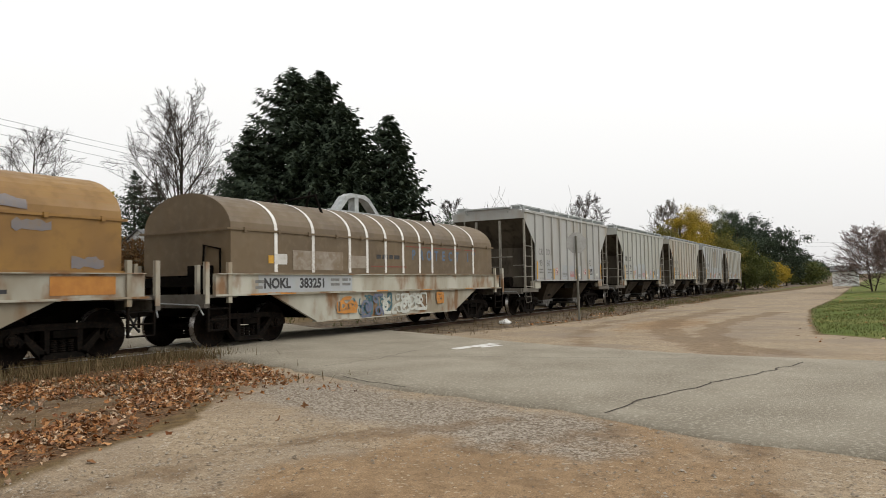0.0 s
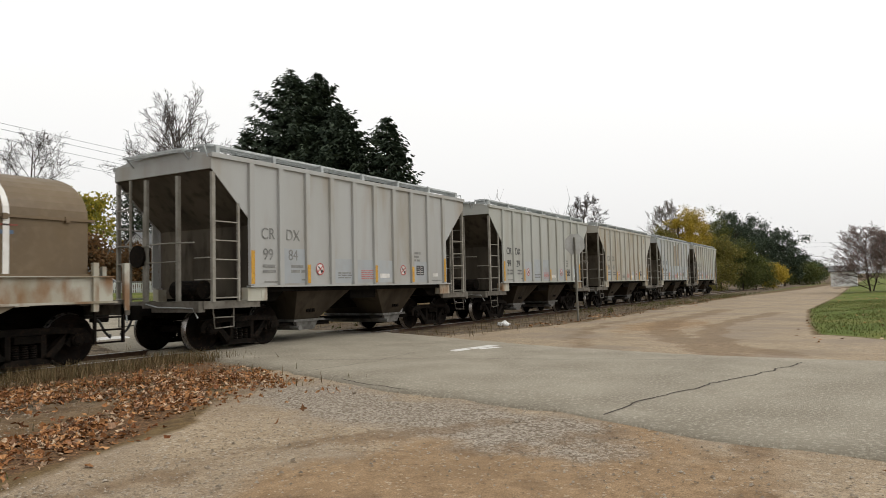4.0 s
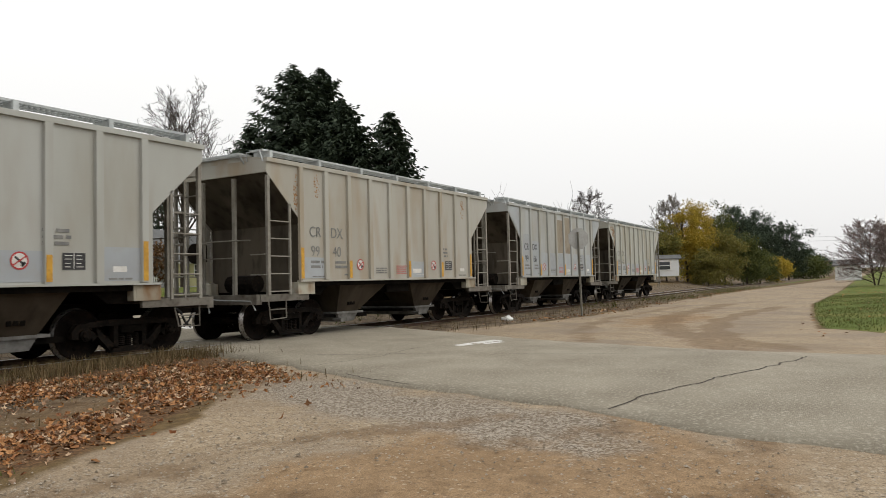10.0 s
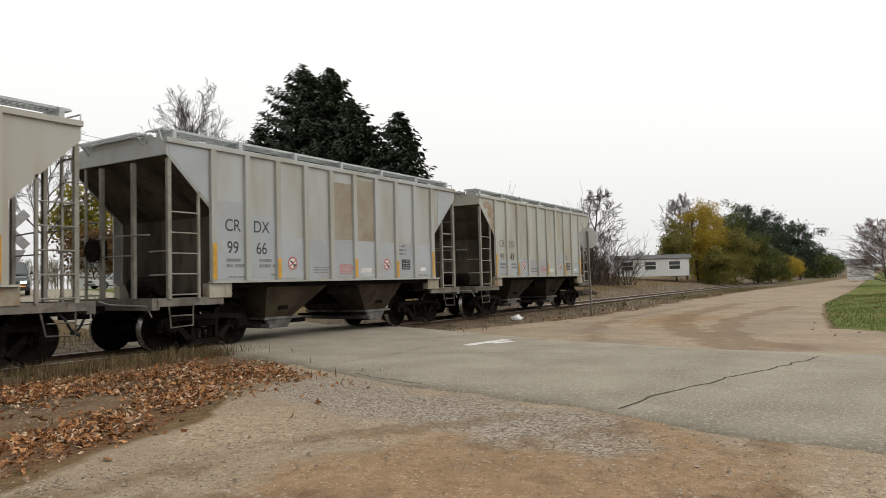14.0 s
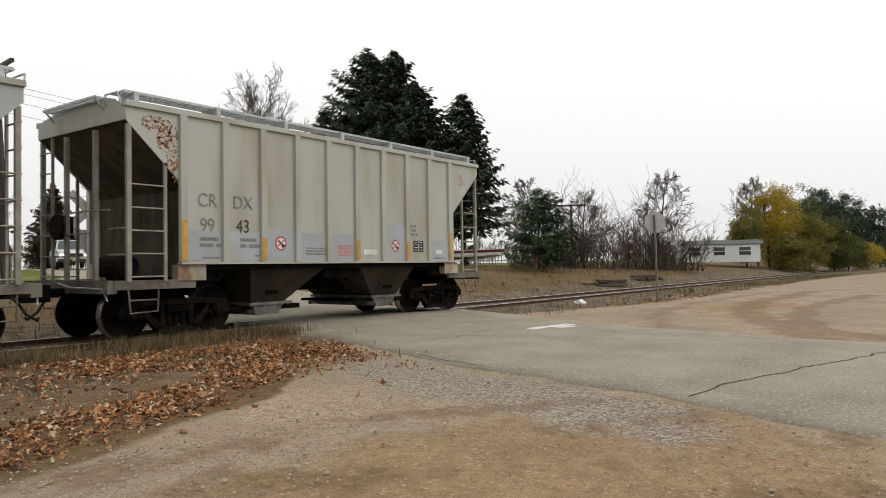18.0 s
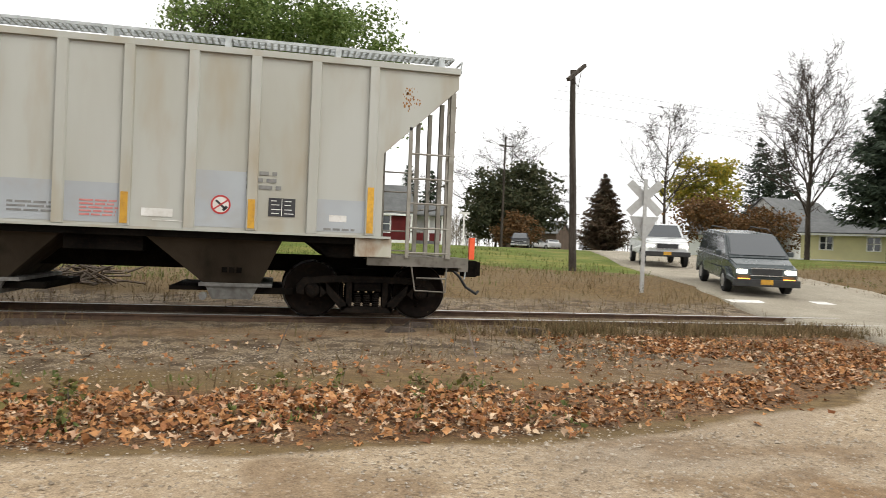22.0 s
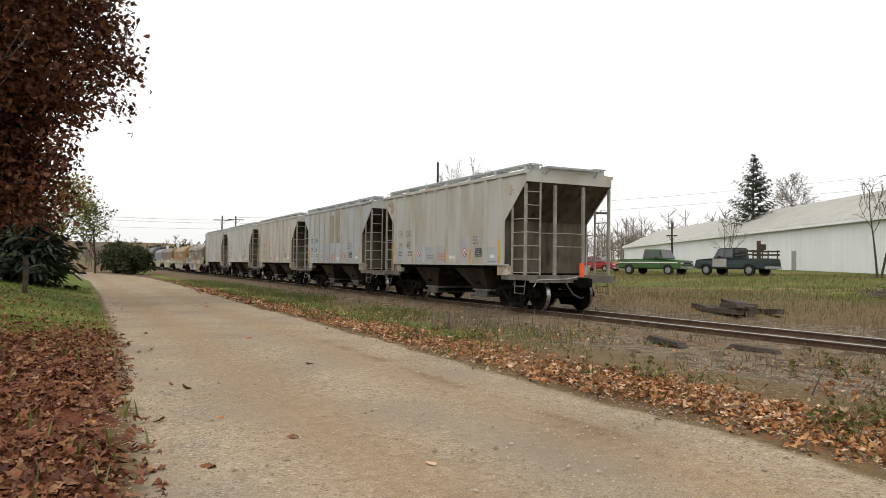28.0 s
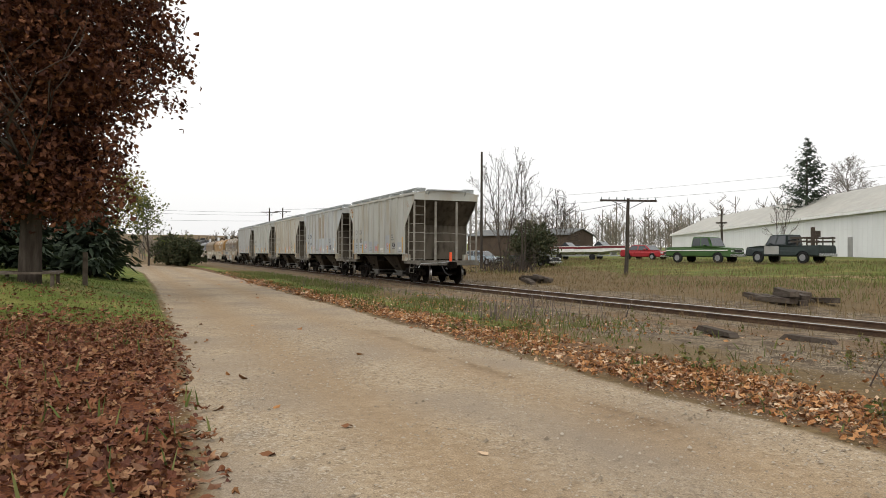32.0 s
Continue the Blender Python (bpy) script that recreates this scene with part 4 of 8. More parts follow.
def stencils(car, i, number, seed, patches, text_mat):
    """Markings on the side that faces the road: lettering, round signs, reflectors, small print."""
    g = random.Random(seed)
    y = -1.579
    face = lambda x, z, d=0.0: Matrix.Translation((x + (-.14 if d == .003 else 0), y - .002 - d, z)) @ Euler((radians(90), 0, 0)).to_matrix().to_4x4()
    for x0, x1, z0, z1, m in patches:
        bm = bmesh.new()
        box(bm, x0, x1, y - .003, y + .003, z0, z1)
        part("paint_patch", bm, m, car, "repainted blue-grey patch")
    letters = [("CR", -3.54, 2.50), ("DX", -2.74, 2.50), (number[:2], -3.54, 2.04), (number[2:], -2.74, 2.04)]
    for s, x, z in letters:
        words("lettering", s, .36, BLACK if s == "43" else text_mat, car, face(x, z, .003), .90)
    bm = bmesh.new()
    for x in (-3.85, -2.95):
        bars(bm, x, x + .5, 1.62, 1.85, y - .004, 2, g)
    bars(bm, -3.8, -3.3, 1.42, 1.47, y - .004, 1, g)
    bars(bm, -2.6, -2.35, 1.45, 1.52, y - .004, 1, g)
    bars(bm, 2.02, 2.6, 1.98, 2.30, y - .004, 3, g)
    bars(bm, 3.2, 3.75, 1.41, 1.47, y - .004, 1, g)
    bars(bm, -1.25, -.6, 1.50, 1.68, y - .004, 3, g, .5)
    tagged(part("small_print", bm, GREYTEXT, car, "faded small grey print"), kind="stuff")
    bm = bmesh.new()
    bars(bm, -.3, .3, 1.48, 1.74, y - .004, 5, g, .5)
    tagged(part("small_print", bm, REDTEXT, car, "faded small red print"), kind="stuff")
    def slant(bm, x, z, L_, w, turn_, y0, y1):
        """A bar of length L_ turned about the middle of the sign."""
        old = set(bm.verts)
        box(bm, x - L_ / 2, x + L_ / 2, y0, y1, z - w / 2, z + w / 2)
        for v in set(bm.verts) - old:
            d = v.co - Vector((x, 0, z))
            d.rotate(Euler((0, radians(turn_), 0)))
            v.co = Vector((x, 0, z)) + d
        return bm

    for x in (-1.94, 1.66):
        z = 1.74
        bm = bmesh.new()
        bmesh.ops.create_circle(bm, cap_ends=True, segments=24, radius=.135, matrix=face(x, z, .004))
        part("round_sign", bm, WHITE, car, "white disc of a no-hammering sign")
        bm = bmesh.new()
        n = 28
        a = [bm.verts.new((x + .145 * math.cos(2 * math.pi * k / n), y - .009, z + .145 * math.sin(2 * math.pi * k / n))) for k in range(n)]
        b = [bm.verts.new((x + .118 * math.cos(2 * math.pi * k / n), y - .009, z + .118 * math.sin(2 * math.pi * k / n))) for k in range(n)]
        for k in range(n):
            bm.faces.new((a[k], a[(k + 1) % n], b[(k + 1) % n], b[k]))
        slant(bm, x, z, .25, .024, -35, y - .012, y - .009)
        part("sign_ring", bm, REDSIGN, car, "red ring and slash")
        bm = bmesh.new()
        slant(bm, x, z, .19, .034, 42, y - .0088, y - .007)
        slant(bm, x + .062, z - .055, .085, .045, -48, y - .0088, y - .007)
        part("sign_symbol", bm, BLACK, car, "black hammer symbol")
    for x, z1 in ((-4.19, 2.12), (-2.39, 1.84), (.31, 1.86), (2.11, 1.84), (3.91, 2.12)):
        bm = bmesh.new()
        box(bm, x - .05, x + .05, -1.641, -1.633, 1.40, z1)
        part("reflector", bm, YELLOW, car, "yellow reflector strip")
    bm = bmesh.new()
    box(bm, 2.36, 2.76, y - .006, y - .003, 1.60, 1.88)
    part("inspection_plate", bm, BLACK, car, "black inspection stencil")
    bm = bmesh.new()
    for dx in (0, .2):
        for zz in (1.83, 1.77, 1.70, 1.64):
            box(bm, 2.40 + dx, 2.48 + dx + .06 * g.random(), y - .009, y - .006, zz, zz + .012)
    box(bm, 2.553, 2.563, y - .009, y - .006, 1.61, 1.87)
    box(bm, .70 + .0, 1.22, y - .007, y - .004, 1.46, 1.47)
    tagged(part("stencil_lines", bm, WHITE, car), kind="stuff")
    bm = bmesh.new()
    box(bm, .54, .98, y - .006, y - .003, 1.52, 1.64)
    box(bm, 3.28, 3.55, y - .006, y - .003, 1.56, 1.66)
    part_each("notice_plate", bm, WHITE, car, "small white notice")


def scabs(car, spots, seed):
    """Flaking rust in small scraps on the near side."""
    g = random.Random(seed)
    bm = bmesh.new()
    for x, z, rx, rz, n in spots:
        for _ in range(n):
            a, r = g.uniform(0, 6.28), math.sqrt(g.random())
            px, pz = x + rx * r * math.cos(a), z + rz * r * math.sin(a)
            k = g.randint(4, 6)
            s = g.uniform(.006, .024)
            vs = [bm.verts.new((px + s * g.uniform(.5, 1.2) * math.cos(6.28 * j / k), -1.5785, pz + s * g.uniform(.6, 1.6) * math.sin(6.28 * j / k))) for j in range(k)]
            bm.faces.new(vs)
    tagged(part("rust_patch", bm, RUSTSPOT, car, "patch of flaking rust"), kind="stuff")


HOPPERS = []
first = build_hopper("cream-grey covered hopper car with rust stains, last of the train")
labels = ["cream-grey two-bay covered hopper car with rust-stained upper corners", "pale grey covered hopper car with large blue-grey repaint",
          "cream covered hopper car streaked with rust", "off-white covered hopper car with clean ribbed side", "light warm-grey covered hopper car behind a coil car"]
for i in range(5):
    car = first if i == 0 else copy_thing(first, pose(0, 13.4, .2))
    tagged(car, labels[i])
    for o in car.children_recursive:
        if o.type == "MESH" and o.material_slots and o.material_slots[0].material == PAINTS[0] and i:
            o.material_slots[0].link = "OBJECT"
            o.material_slots[0].material = PAINTS[i]
        if o.name.split(".")[0] == "wheelset":
            WHEELS.append((o, car, o.matrix_basis.translation.x))
    CARS.append((car, (-6.12, -18.27, -30.50, -42.79, -55.17)[i]))
    HOPPERS.append(car)
P_ = BLUEPATCH
panels = [-4.19 + .9 * k for k in range(10)]
def cell(k, z0, z1, m=None, k2=None):
    return (panels[k] + .08, panels[(k2 or k) + 1] - .08, z0, z1, m or P_)
stencils(HOPPERS[0], 0, "9943", 1, [cell(0, 1.40, 1.95), cell(1, 1.40, 1.95), cell(2, 1.40, 2.02), cell(3, 1.40, 1.98), cell(4, 1.40, 1.98), cell(6, 1.40, 2.25), cell(8, 1.40, 1.9)], GREYTEXT)
stencils(HOPPERS[1], 1, "9966", 2, [cell(0, 1.40, 3.0), cell(1, 1.40, 2.75)] + [cell(k, 1.40, 2.32) for k in range(2, 9)], BLACK)
for q in (-1, 1):
    bm = bmesh.new()
    prism(bm, [(q * 5.22, 3.80), (q * 5.22, 3.99), (q * 4.29, 3.99), (q * 4.29, 2.92)], -1.582, -1.577)
    part("paint_patch", clean(bm), P_, HOPPERS[1], "blue-grey repainted corner")
DUST = surf("dusty_tan_stain", (0.24, 0.20, 0.15), (0.30, 0.265, 0.21), 1.2, (0.18, 0.13, 0.085), .5, 3, .85, 0)
for k, z0, z1 in ((4, 2.34, 3.75), (5, 2.34, 3.9)):
    bm = bmesh.new()
    box(bm, panels[k] + .09, panels[k + 1] - .09, -1.582, -1.577, z0, z1)
    part("paint_patch", bm, DUST, HOPPERS[1], "dusty tan bare panel")
stencils(HOPPERS[2], 2, "9940", 3, [cell(0, 1.40, 1.9), cell(5, 1.40, 1.85)], GREYTEXT)
stencils(HOPPERS[3], 3, "9929", 4, [cell(2, 1.40, 2.15), cell(3, 1.40, 2.25), cell(4, 1.40, 2.25), cell(6, 1.40, 1.9), cell(8, 1.40, 2.0)], BLACK)
stencils(HOPPERS[4], 4, "9984", 5, [cell(1, 1.40, 2.2), cell(3, 1.40, 2.0), cell(4, 1.40, 2.0), cell(5, 1.40, 2.0), cell(7, 1.40, 2.0)], GREYTEXT)
scabs(HOPPERS[0], [(-4.55, 3.55, .15, .25, 120), (-4.38, 3.35, .14, .45, 140), (-4.7, 3.78, .3, .14, 110), (-4.3, 2.95, .1, .25, 25), (4.5, 3.55, .16, .2, 45)], 3)
scabs(HOPPERS[2], [(-4.3, 3.4, .12, .45, 110), (-3.6, 3.6, .1, .3, 40), (3.5, 3.6, .1, .35, 50)], 5)
bm = bmesh.new()
box(bm, 5.93, 6.03, -.14, -.05, 1.02, 1.42, bevel=.008)
part("end_of_train_marker", bm, ORANGE, HOPPERS[0], "bright orange end-of-train marker")


# ---- coil cars
def arch(n=20, w=1.42, z0=1.55, z1=2.55, top=3.38):
    pts = [(-w, z0), (-w, z1)]
    for k in range(1, n):
        a = math.pi * (1 - k / n)
        pts.append((w * math.cos(a), z1 + (top - z1) * math.sin(a)))
    return pts + [(w, z1), (w, z0)]


def band(bm, x0, x1, out):
    q = arch()
    rows = []
    for x in (x0, x1):
        rows.append([bm.verts.new((x, y * (1 + out / 1.42), z + (out if 2 < k < len(q) - 3 else 0))) for k, (y, z) in enumerate(q)])
    for a, b, c, d in zip(rows[0], rows[0][1:], rows[1][1:], rows[1]):
        bm.faces.new((a, b, c, d))


def build_coil_car(label, cover_mat, stripes, detailed):
    car = thing("coil_car", label, "coil car", pose(0, 13.4, .2), "cars of the train")
    bm = bmesh.new()
    prism(bm, arch(), -6.05, 6.05, "x")
    part("cover", clean(bm), cover_mat, car, "", False)
    bm = bmesh.new()
    for s in (-1, 1):
        box(bm, -6.16, 6.16, s * 1.415, s * 1.45, 2.50, 2.545)
        for k in range(12):
            box(bm, -5.7 + k * 1.03, -5.62 + k * 1.03, s * 1.42, s * 1.47, 2.47, 2.56)
        box(bm, -6.18, 6.18, s * 1.40, s * 1.46, 1.55, 1.60)
    for s in (-1, 1):
        box(bm, s * 6.14, s * 6.17, -1.42, 1.42, 2.50, 2.545)
    part("cover_seam", bm, cover_mat, car)
    for x in stripes:
        bm = bmesh.new()
        band(bm, x - .05, x + .05, .008)
        part("cover_band", bm, BAND, car, "white band round the cover")
    # lifting arch and V-shaped guides on the cover
    bm = bmesh.new()
    pts = [(-1.0, 3.36), (-.55, 3.84), (-.3, 3.95), (.35, 3.95), (.6, 3.86), (1.15, 3.36)]
    prism(bm, [*pts, (.98, 3.36), (.5, 3.77), (.26, 3.84), (-.2, 3.84), (-.42, 3.77), (-.82, 3.36)], -.14, .14)
    box(bm, -.11, .08, -.12, .12, 3.34, 3.88)
    box(bm, -1.5, 1.5, -.30, -.24, 3.345, 3.40)
    box(bm, -1.5, 1.5, .24, .30, 3.345, 3.40)
    part("lifting_bracket", clean(bm), GALV, car, "grey lifting bracket on the cover")
    for x in (-2.6, 2.9):
        bm = bmesh.new()
        for s in (-1, 1):
            rod(bm, [(x, s * .45, 3.28), (x - .03, s * .62, 3.72)], .035, 5)
            rod(bm, [(x + .02, s * 1.0, 3.08), (x + .04, s * .74, 3.62)], .035, 5)
            rod(bm, [(x - .75, s * .45, 3.42), (x + .1, s * .75, 3.64)], .028, 5)
        part_each("cover_guide", bm, STEEL_DARK, car)
    # side sills: a straight deck beam with a deep belly between the trucks
    for s in (-1, 1):
        bm = bmesh.new()
        prism(bm, [(-6.5, 1.12), (-6.5, 1.55), (6.5, 1.55), (6.5, 1.12)], s * 1.38, s * 1.47)
        part("side_sill", clean(bm), COIL_SILL, car, "pale rust-streaked side sill")
        bm = bmesh.new()
        prism(bm, [(-4.9, 1.12), (4.9, 1.12), (3.35, .42), (-3.35, .42)], s * 1.36, s * 1.44)
        part("belly_plate", clean(bm), COIL_SILL, car, "pale fishbelly plate with graffiti and rust")
        bm = bmesh.new()
        box(bm, -6.55, 6.55, s * 1.36, s * 1.54, 1.09, 1.13)
        box(bm, -3.4, 3.4, s * 1.34, s * 1.48, .40, .43)
        box(bm, -6.5, 6.5, s * 1.4, s * 1.53, 1.545, 1.565)
        part("sill_flange", bm, COIL_SILL, car)
    bm = bmesh.new()
    box(bm, -6.7, 6.7, -.32, .32, .70, 1.05)
    box(bm, -6.5, 6.5, -1.35, 1.35, 1.3, 1.5)
    box(bm, -3.3, 3.3, -1.3, 1.3, .5, 1.3)
    part("underframe", bm, STEEL_DARK, car)
    for s in (-1, 1):
        bm = bmesh.new()
        box(bm, s * 5.9, s * 6.82, -1.45, 1.45, 1.06, 1.12)
        box(bm, s * 6.68, s * 6.82, -1.5, 1.5, .86, 1.14)
        part("end_platform", bm, FRAME, car)
        bm = bmesh.new()
        box(bm, s * 6.0, s * 6.25, -.9, -.3, 1.12, 1.75)
        box(bm, s * 6.0, s * 6.1, .2, .9, 1.12, 1.55)
        rod(bm, [(s * 6.1, -1.15, 1.14), (s * 6.1, -1.15, 2.1), (s * 6.1, -.65, 2.2), (s * 6.1, -.6, 1.14)], .03, 6)
        part_each("end_equipment", bm, STEEL_DARK, car)
        for q in (-1, 1):
            bm = bmesh.new()
            for x in (6.15, 6.75):
                box(bm, s * x - .05, s * x + .05, q * 1.44, q * 1.52, .95, 1.80)
            for x in (6.6,):
                box(bm, s * x - .04, s * x + .04, q * 1.0, q * 1.08, 1.1, 1.75)
            part_each("stake_post", bm, COIL_SILL, car, "pale grab-iron post")
            bm = bmesh.new()
            for x in (6.15, 6.7):
                box(bm, s * x - .02, s * x + .02, q * 1.44, q * 1.5, .38, 1.06)
            for z in (.40, .62, .84):
                rod(bm, [(s * 6.15, q * 1.47, z), (s * 6.7, q * 1.47, z)], .018, 5)
            part("end_ladder", bm, TRUCK, car)
        build_coupler(car, s, 6.78, 7.33)
        build_truck(car, s * 5.2)
    return car


def skin(y, z):
    """The cover's surface bends inwards above its seam."""
    return y if z < 2.56 else (y + .008) * math.sqrt(max(0, 1 - ((z - 2.55) / .83) ** 2)) - .012


def spray_patch(car, x0, x1, z0, z1, y, material, seed, label):
    g = random.Random(seed)
    bm = bmesh.new()
    rows = []
    for i in range(9):
        x = x0 + (x1 - x0) * i / 8
        lo, hi = z0 + g.uniform(0, .06), z1 - g.uniform(0, .08)
        rows.append([bm.verts.new((x, skin(y, lo + (hi - lo) * k / 5), lo + (hi - lo) * k / 5)) for k in range(6)])
    for a, b in zip(rows, rows[1:]):
        for k in range(5):
            bm.faces.new((a[k], b[k], b[k + 1], a[k + 1]))
    part("paint_patch", clean(bm), material, car, label)


def graffiti(car, seed, y, boxes, cols):
    """Looping sprayed strokes, as flat ribbons on the plate."""
    g = random.Random(seed)
    coat = 0
    for (x0, x1, z0, z1), m in zip(boxes, cols):
        bm = bmesh.new()
        for _ in range(7):
            coat += 1
            x, z, a = g.uniform(x0, x1), g.uniform(z0, z1), g.uniform(0, 6.28)
            turn, w = g.uniform(-.9, .9), g.uniform(.018, .045)
            prev = None
            for k in range(16):
                out_ = y - .0007 * coat - .00009 * k
                nx, nz = x + .07 * math.cos(a), z + .06 * math.sin(a)
                nx, nz = min(max(nx, x0), x1), min(max(nz, z0), z1)
                a += turn * g.uniform(.3, 1.2)
                d = Vector((-(nz - z), 0, nx - x))
                if d.length < 1e-4:
                    x, z, a = nx, nz, a + 1.2
                    continue
                d = d.normalized() * w
                p = [bm.verts.new((nx + d.x, skin(out_, nz + d.z), nz + d.z)), bm.verts.new((nx - d.x, skin(out_, nz - d.z), nz - d.z))]
                if prev:
                    bm.faces.new((prev[0], prev[1], p[1], p[0]))
                prev, x, z = p, nx, nz
        part_each("graffiti", bm, m, car, "sprayed looping graffiti strokes")


TEAL = surf("teal_spray_paint", (0.05, 0.12, 0.14), (0.08, 0.16, 0.18), 5, rough=0.6, bump=0)
PALE = surf("pale_spray_paint", (0.55, 0.56, 0.50), (0.42, 0.44, 0.40), 5, rough=0.6, bump=0)
AMBER = surf("amber_spray_paint", (0.5, 0.22, 0.04), (0.40, 0.16, 0.03), 5, rough=0.6, bump=0)
BLUESPRAY = surf("slate_blue_spray_paint", (0.10, 0.12, 0.18), (0.14, 0.16, 0.22), 5, rough=0.6, bump=0)
SPRAYLIME = surf("dull_yellow_spray_paint", (0.26, 0.20, 0.06), (0.2, 0.16, 0.06), 5, rough=0.7, bump=0)
STRIPES = [-4.71, -3.44, -2.02, -1.27, -0.42, 0.45, 1.33, 2.04, 3.46, 4.67]
coil_a = build_coil_car("brown-covered steel coil car with white bands and graffiti-marked sill", COIL_BROWN, STRIPES, True)
coil_b = build_coil_car("golden-brown covered steel coil car with sprayed tags", COIL_GOLD, [], True)
for c in (coil_a, coil_b):
    for o in c.children_recursive:
        if o.name.split(".")[0] == "wheelset":
            WHEELS.append((o, c, o.matrix_basis.translation.x))
for c, off in ((coil_a, -69.08), (coil_b, -83.75)):
    CARS.append((c, off))
coil_c = copy_thing(coil_b, pose(0, 13.4, .2))
tagged(coil_c, "brown-covered steel coil car near the head of the train")
coil_d = copy_thing(coil_b, pose(0, 13.4, .2))
tagged(coil_d, "slate-grey covered steel coil car near the tank car")
for c, m in ((coil_c, COIL_BROWN), (coil_d, COIL_GREY)):
    for o in c.children_recursive:
        if o.name.split(".")[0] in ("cover", "cover_seam"):
            o.material_slots[0].link = "OBJECT"
            o.material_slots[0].material = m
CARS += [(coil_c, -98.4), (coil_d, -113.1)]

# lettering and marks of the first two coil cars
fc = lambda x, z, d=0.0: Matrix.Translation((x, -1.472 - d, z)) @ Euler((radians(90), 0, 0)).to_matrix().to_4x4()
bm = bmesh.new()
box(bm, -5.3, -2.0, -1.474, -1.468, 1.14, 1.53)
part("number_panel", bm, BLUEPATCH, coil_a, "pale grey number panel")
words("lettering", "NOKL", .31, BLACK, coil_a, fc(-4.72, 1.335, .003), 1.0, "", .012)
words("lettering", "383251", .31, BLACK, coil_a, fc(-3.52, 1.335, .003), 1.0, "", .012)
bm = bmesh.new()
g2 = random.Random(8)
bars(bm, -2.85, -2.5, 1.25, 1.48, -1.476, 2, g2)
bars(bm, -2.4, -2.06, 1.25, 1.48, -1.476, 2, g2)
bars(bm, -5.4, -5.1, 1.2, 1.45, -1.474, 2, g2)
tagged(part("small_print", bm, GREYTEXT, coil_a), kind="stuff")
bm = bmesh.new()
box(bm, -4.15, -2.3, -1.428, -1.424, 1.66, 2.12)
box(bm, -2.1, -1.3, -1.428, -1.424, 1.72, 2.05)
part("worn_logo_panel", bm, surf("chalky_worn_paint", (0.32, 0.28, 0.23), (0.22, 0.17, 0.12), 3, (0.4, 0.37, 0.33), 0.5, 9, 0.8, 0), coil_a, "worn pale painted panel")
bm = bmesh.new()
box(bm, -4.75, -4.35, -1.43, -1.424, 1.78, 2.02)
part("placard", bm, WHITE, coil_a, "white placard")
bm = bmesh.new()
box(bm, -4.95, -4.78, -1.43, -1.424, 1.80, 1.98)
part("placard", bm, YELLOW, coil_a, "small yellow placard")
bm = bmesh.new()
for x in (-4.7, -1.0, 1.3, 3.9, -5.6):
    box(bm, x, x + .5, -1.546, -1.541, 1.10, 1.128)
box(bm, -5.0, -4.4, -1.474, -1.470, 1.13, 1.15)
part_each("reflector", bm, AMBER, coil_a, "amber reflector strip")
graffiti(coil_a, 4, -1.445, [(-1.9, -1.1, .5, 1.0), (-1.2, -.2, .5, 1.02), (-.6, .5, .5, 1.0), (.2, 1.2, .5, 1.0), (1.0, 1.6, .55, 1.0), (-2.6, -1.8, .6, .95), (2.2, 2.6, .7, 1.0), (-1.6, -.4, .45, 1.0)], [TEAL, TEAL, PALE, PALE, PALE, AMBER, AMBER, BLUESPRAY])
on_cover = lambda x, z: Matrix.Translation((x, -1.4245, z)) @ Euler((radians(90), 0, 0)).to_matrix().to_4x4()
BLUELETTER = surf("faded_blue_lettering", (0.06, 0.115, 0.20), (0.10, 0.14, 0.20), 6, (0.15, 0.12, 0.08), .5, 25, 0.7, 0)
REDLINE = surf("faded_red_line", (0.22, 0.05, 0.03), (0.17, 0.06, 0.04), 6, (0.15, 0.11, 0.075), .4, 20, 0.7, 0)
for k, ch in enumerate("PROTECT"):
    words("lettering", ch, .40, BLUELETTER, coil_a, on_cover(1.0 + k * .43, 2.13), .85, "faded blue letter", .014)
for k, ch in enumerate("IT"):
    words("lettering", ch, .40, BLUELETTER, coil_a, on_cover(4.3 + k * .38, 2.13), .85, "faded blue letter", .014)
for x0, x1, z in ((.62, 3.85, 2.38), (4.1, 4.85, 2.38), (-1.1, .62, 1.78)):
    bm = bmesh.new()
    box(bm, x0, x1, -1.428, -1.422, z - .015, z + .015)
    part("red_line", bm, REDLINE, coil_a, "thin faded red line")
bm = bmesh.new()
bars(bm, -.85, .55, 1.98, 2.12, -1.424, 1, g2, .2)
tagged(part("small_print", bm, BLACK, coil_a), kind="stuff")
graffiti(coil_b, 5, -1.428, [(2.0, 2.9, 2.62, 2.95), (2.6, 3.5, 2.6, 2.95), (2.0, 2.8, 1.95, 2.25), (-1, .6, 2.6, 2.95), (.4, 1.8, 2.0, 2.4)], [PALE, PALE, PALE, PALE, PALE])
SLATE = surf("slate_grey_overpaint", (0.15, 0.14, 0.15), (0.19, 0.165, 0.15), 4, (0.2, 0.12, 0.04), .4, 8, .6, .03)
spray_patch(coil_b, 3.1, 4.35, 2.57, 2.82, -1.428, SLATE, 1, "grey overpainted patch")
spray_patch(coil_b, 4.1, 4.75, 2.22, 2.46, -1.428, SLATE, 2, "grey overpainted patch")
spray_patch(coil_b, 3.1, 3.4, 2.05, 2.25, -1.428, SLATE, 3, "grey overpainted patch")
spray_patch(coil_b, 5.1, 5.7, 1.62, 1.86, -1.428, SLATE, 4, "grey overpainted patch")
bm = bmesh.new()
box(bm, 4.7, 5.9, -1.478, -1.470, 1.18, 1.50)
part("reflector", bm, AMBER, coil_b, "orange painted sill end")
bm = bmesh.new()
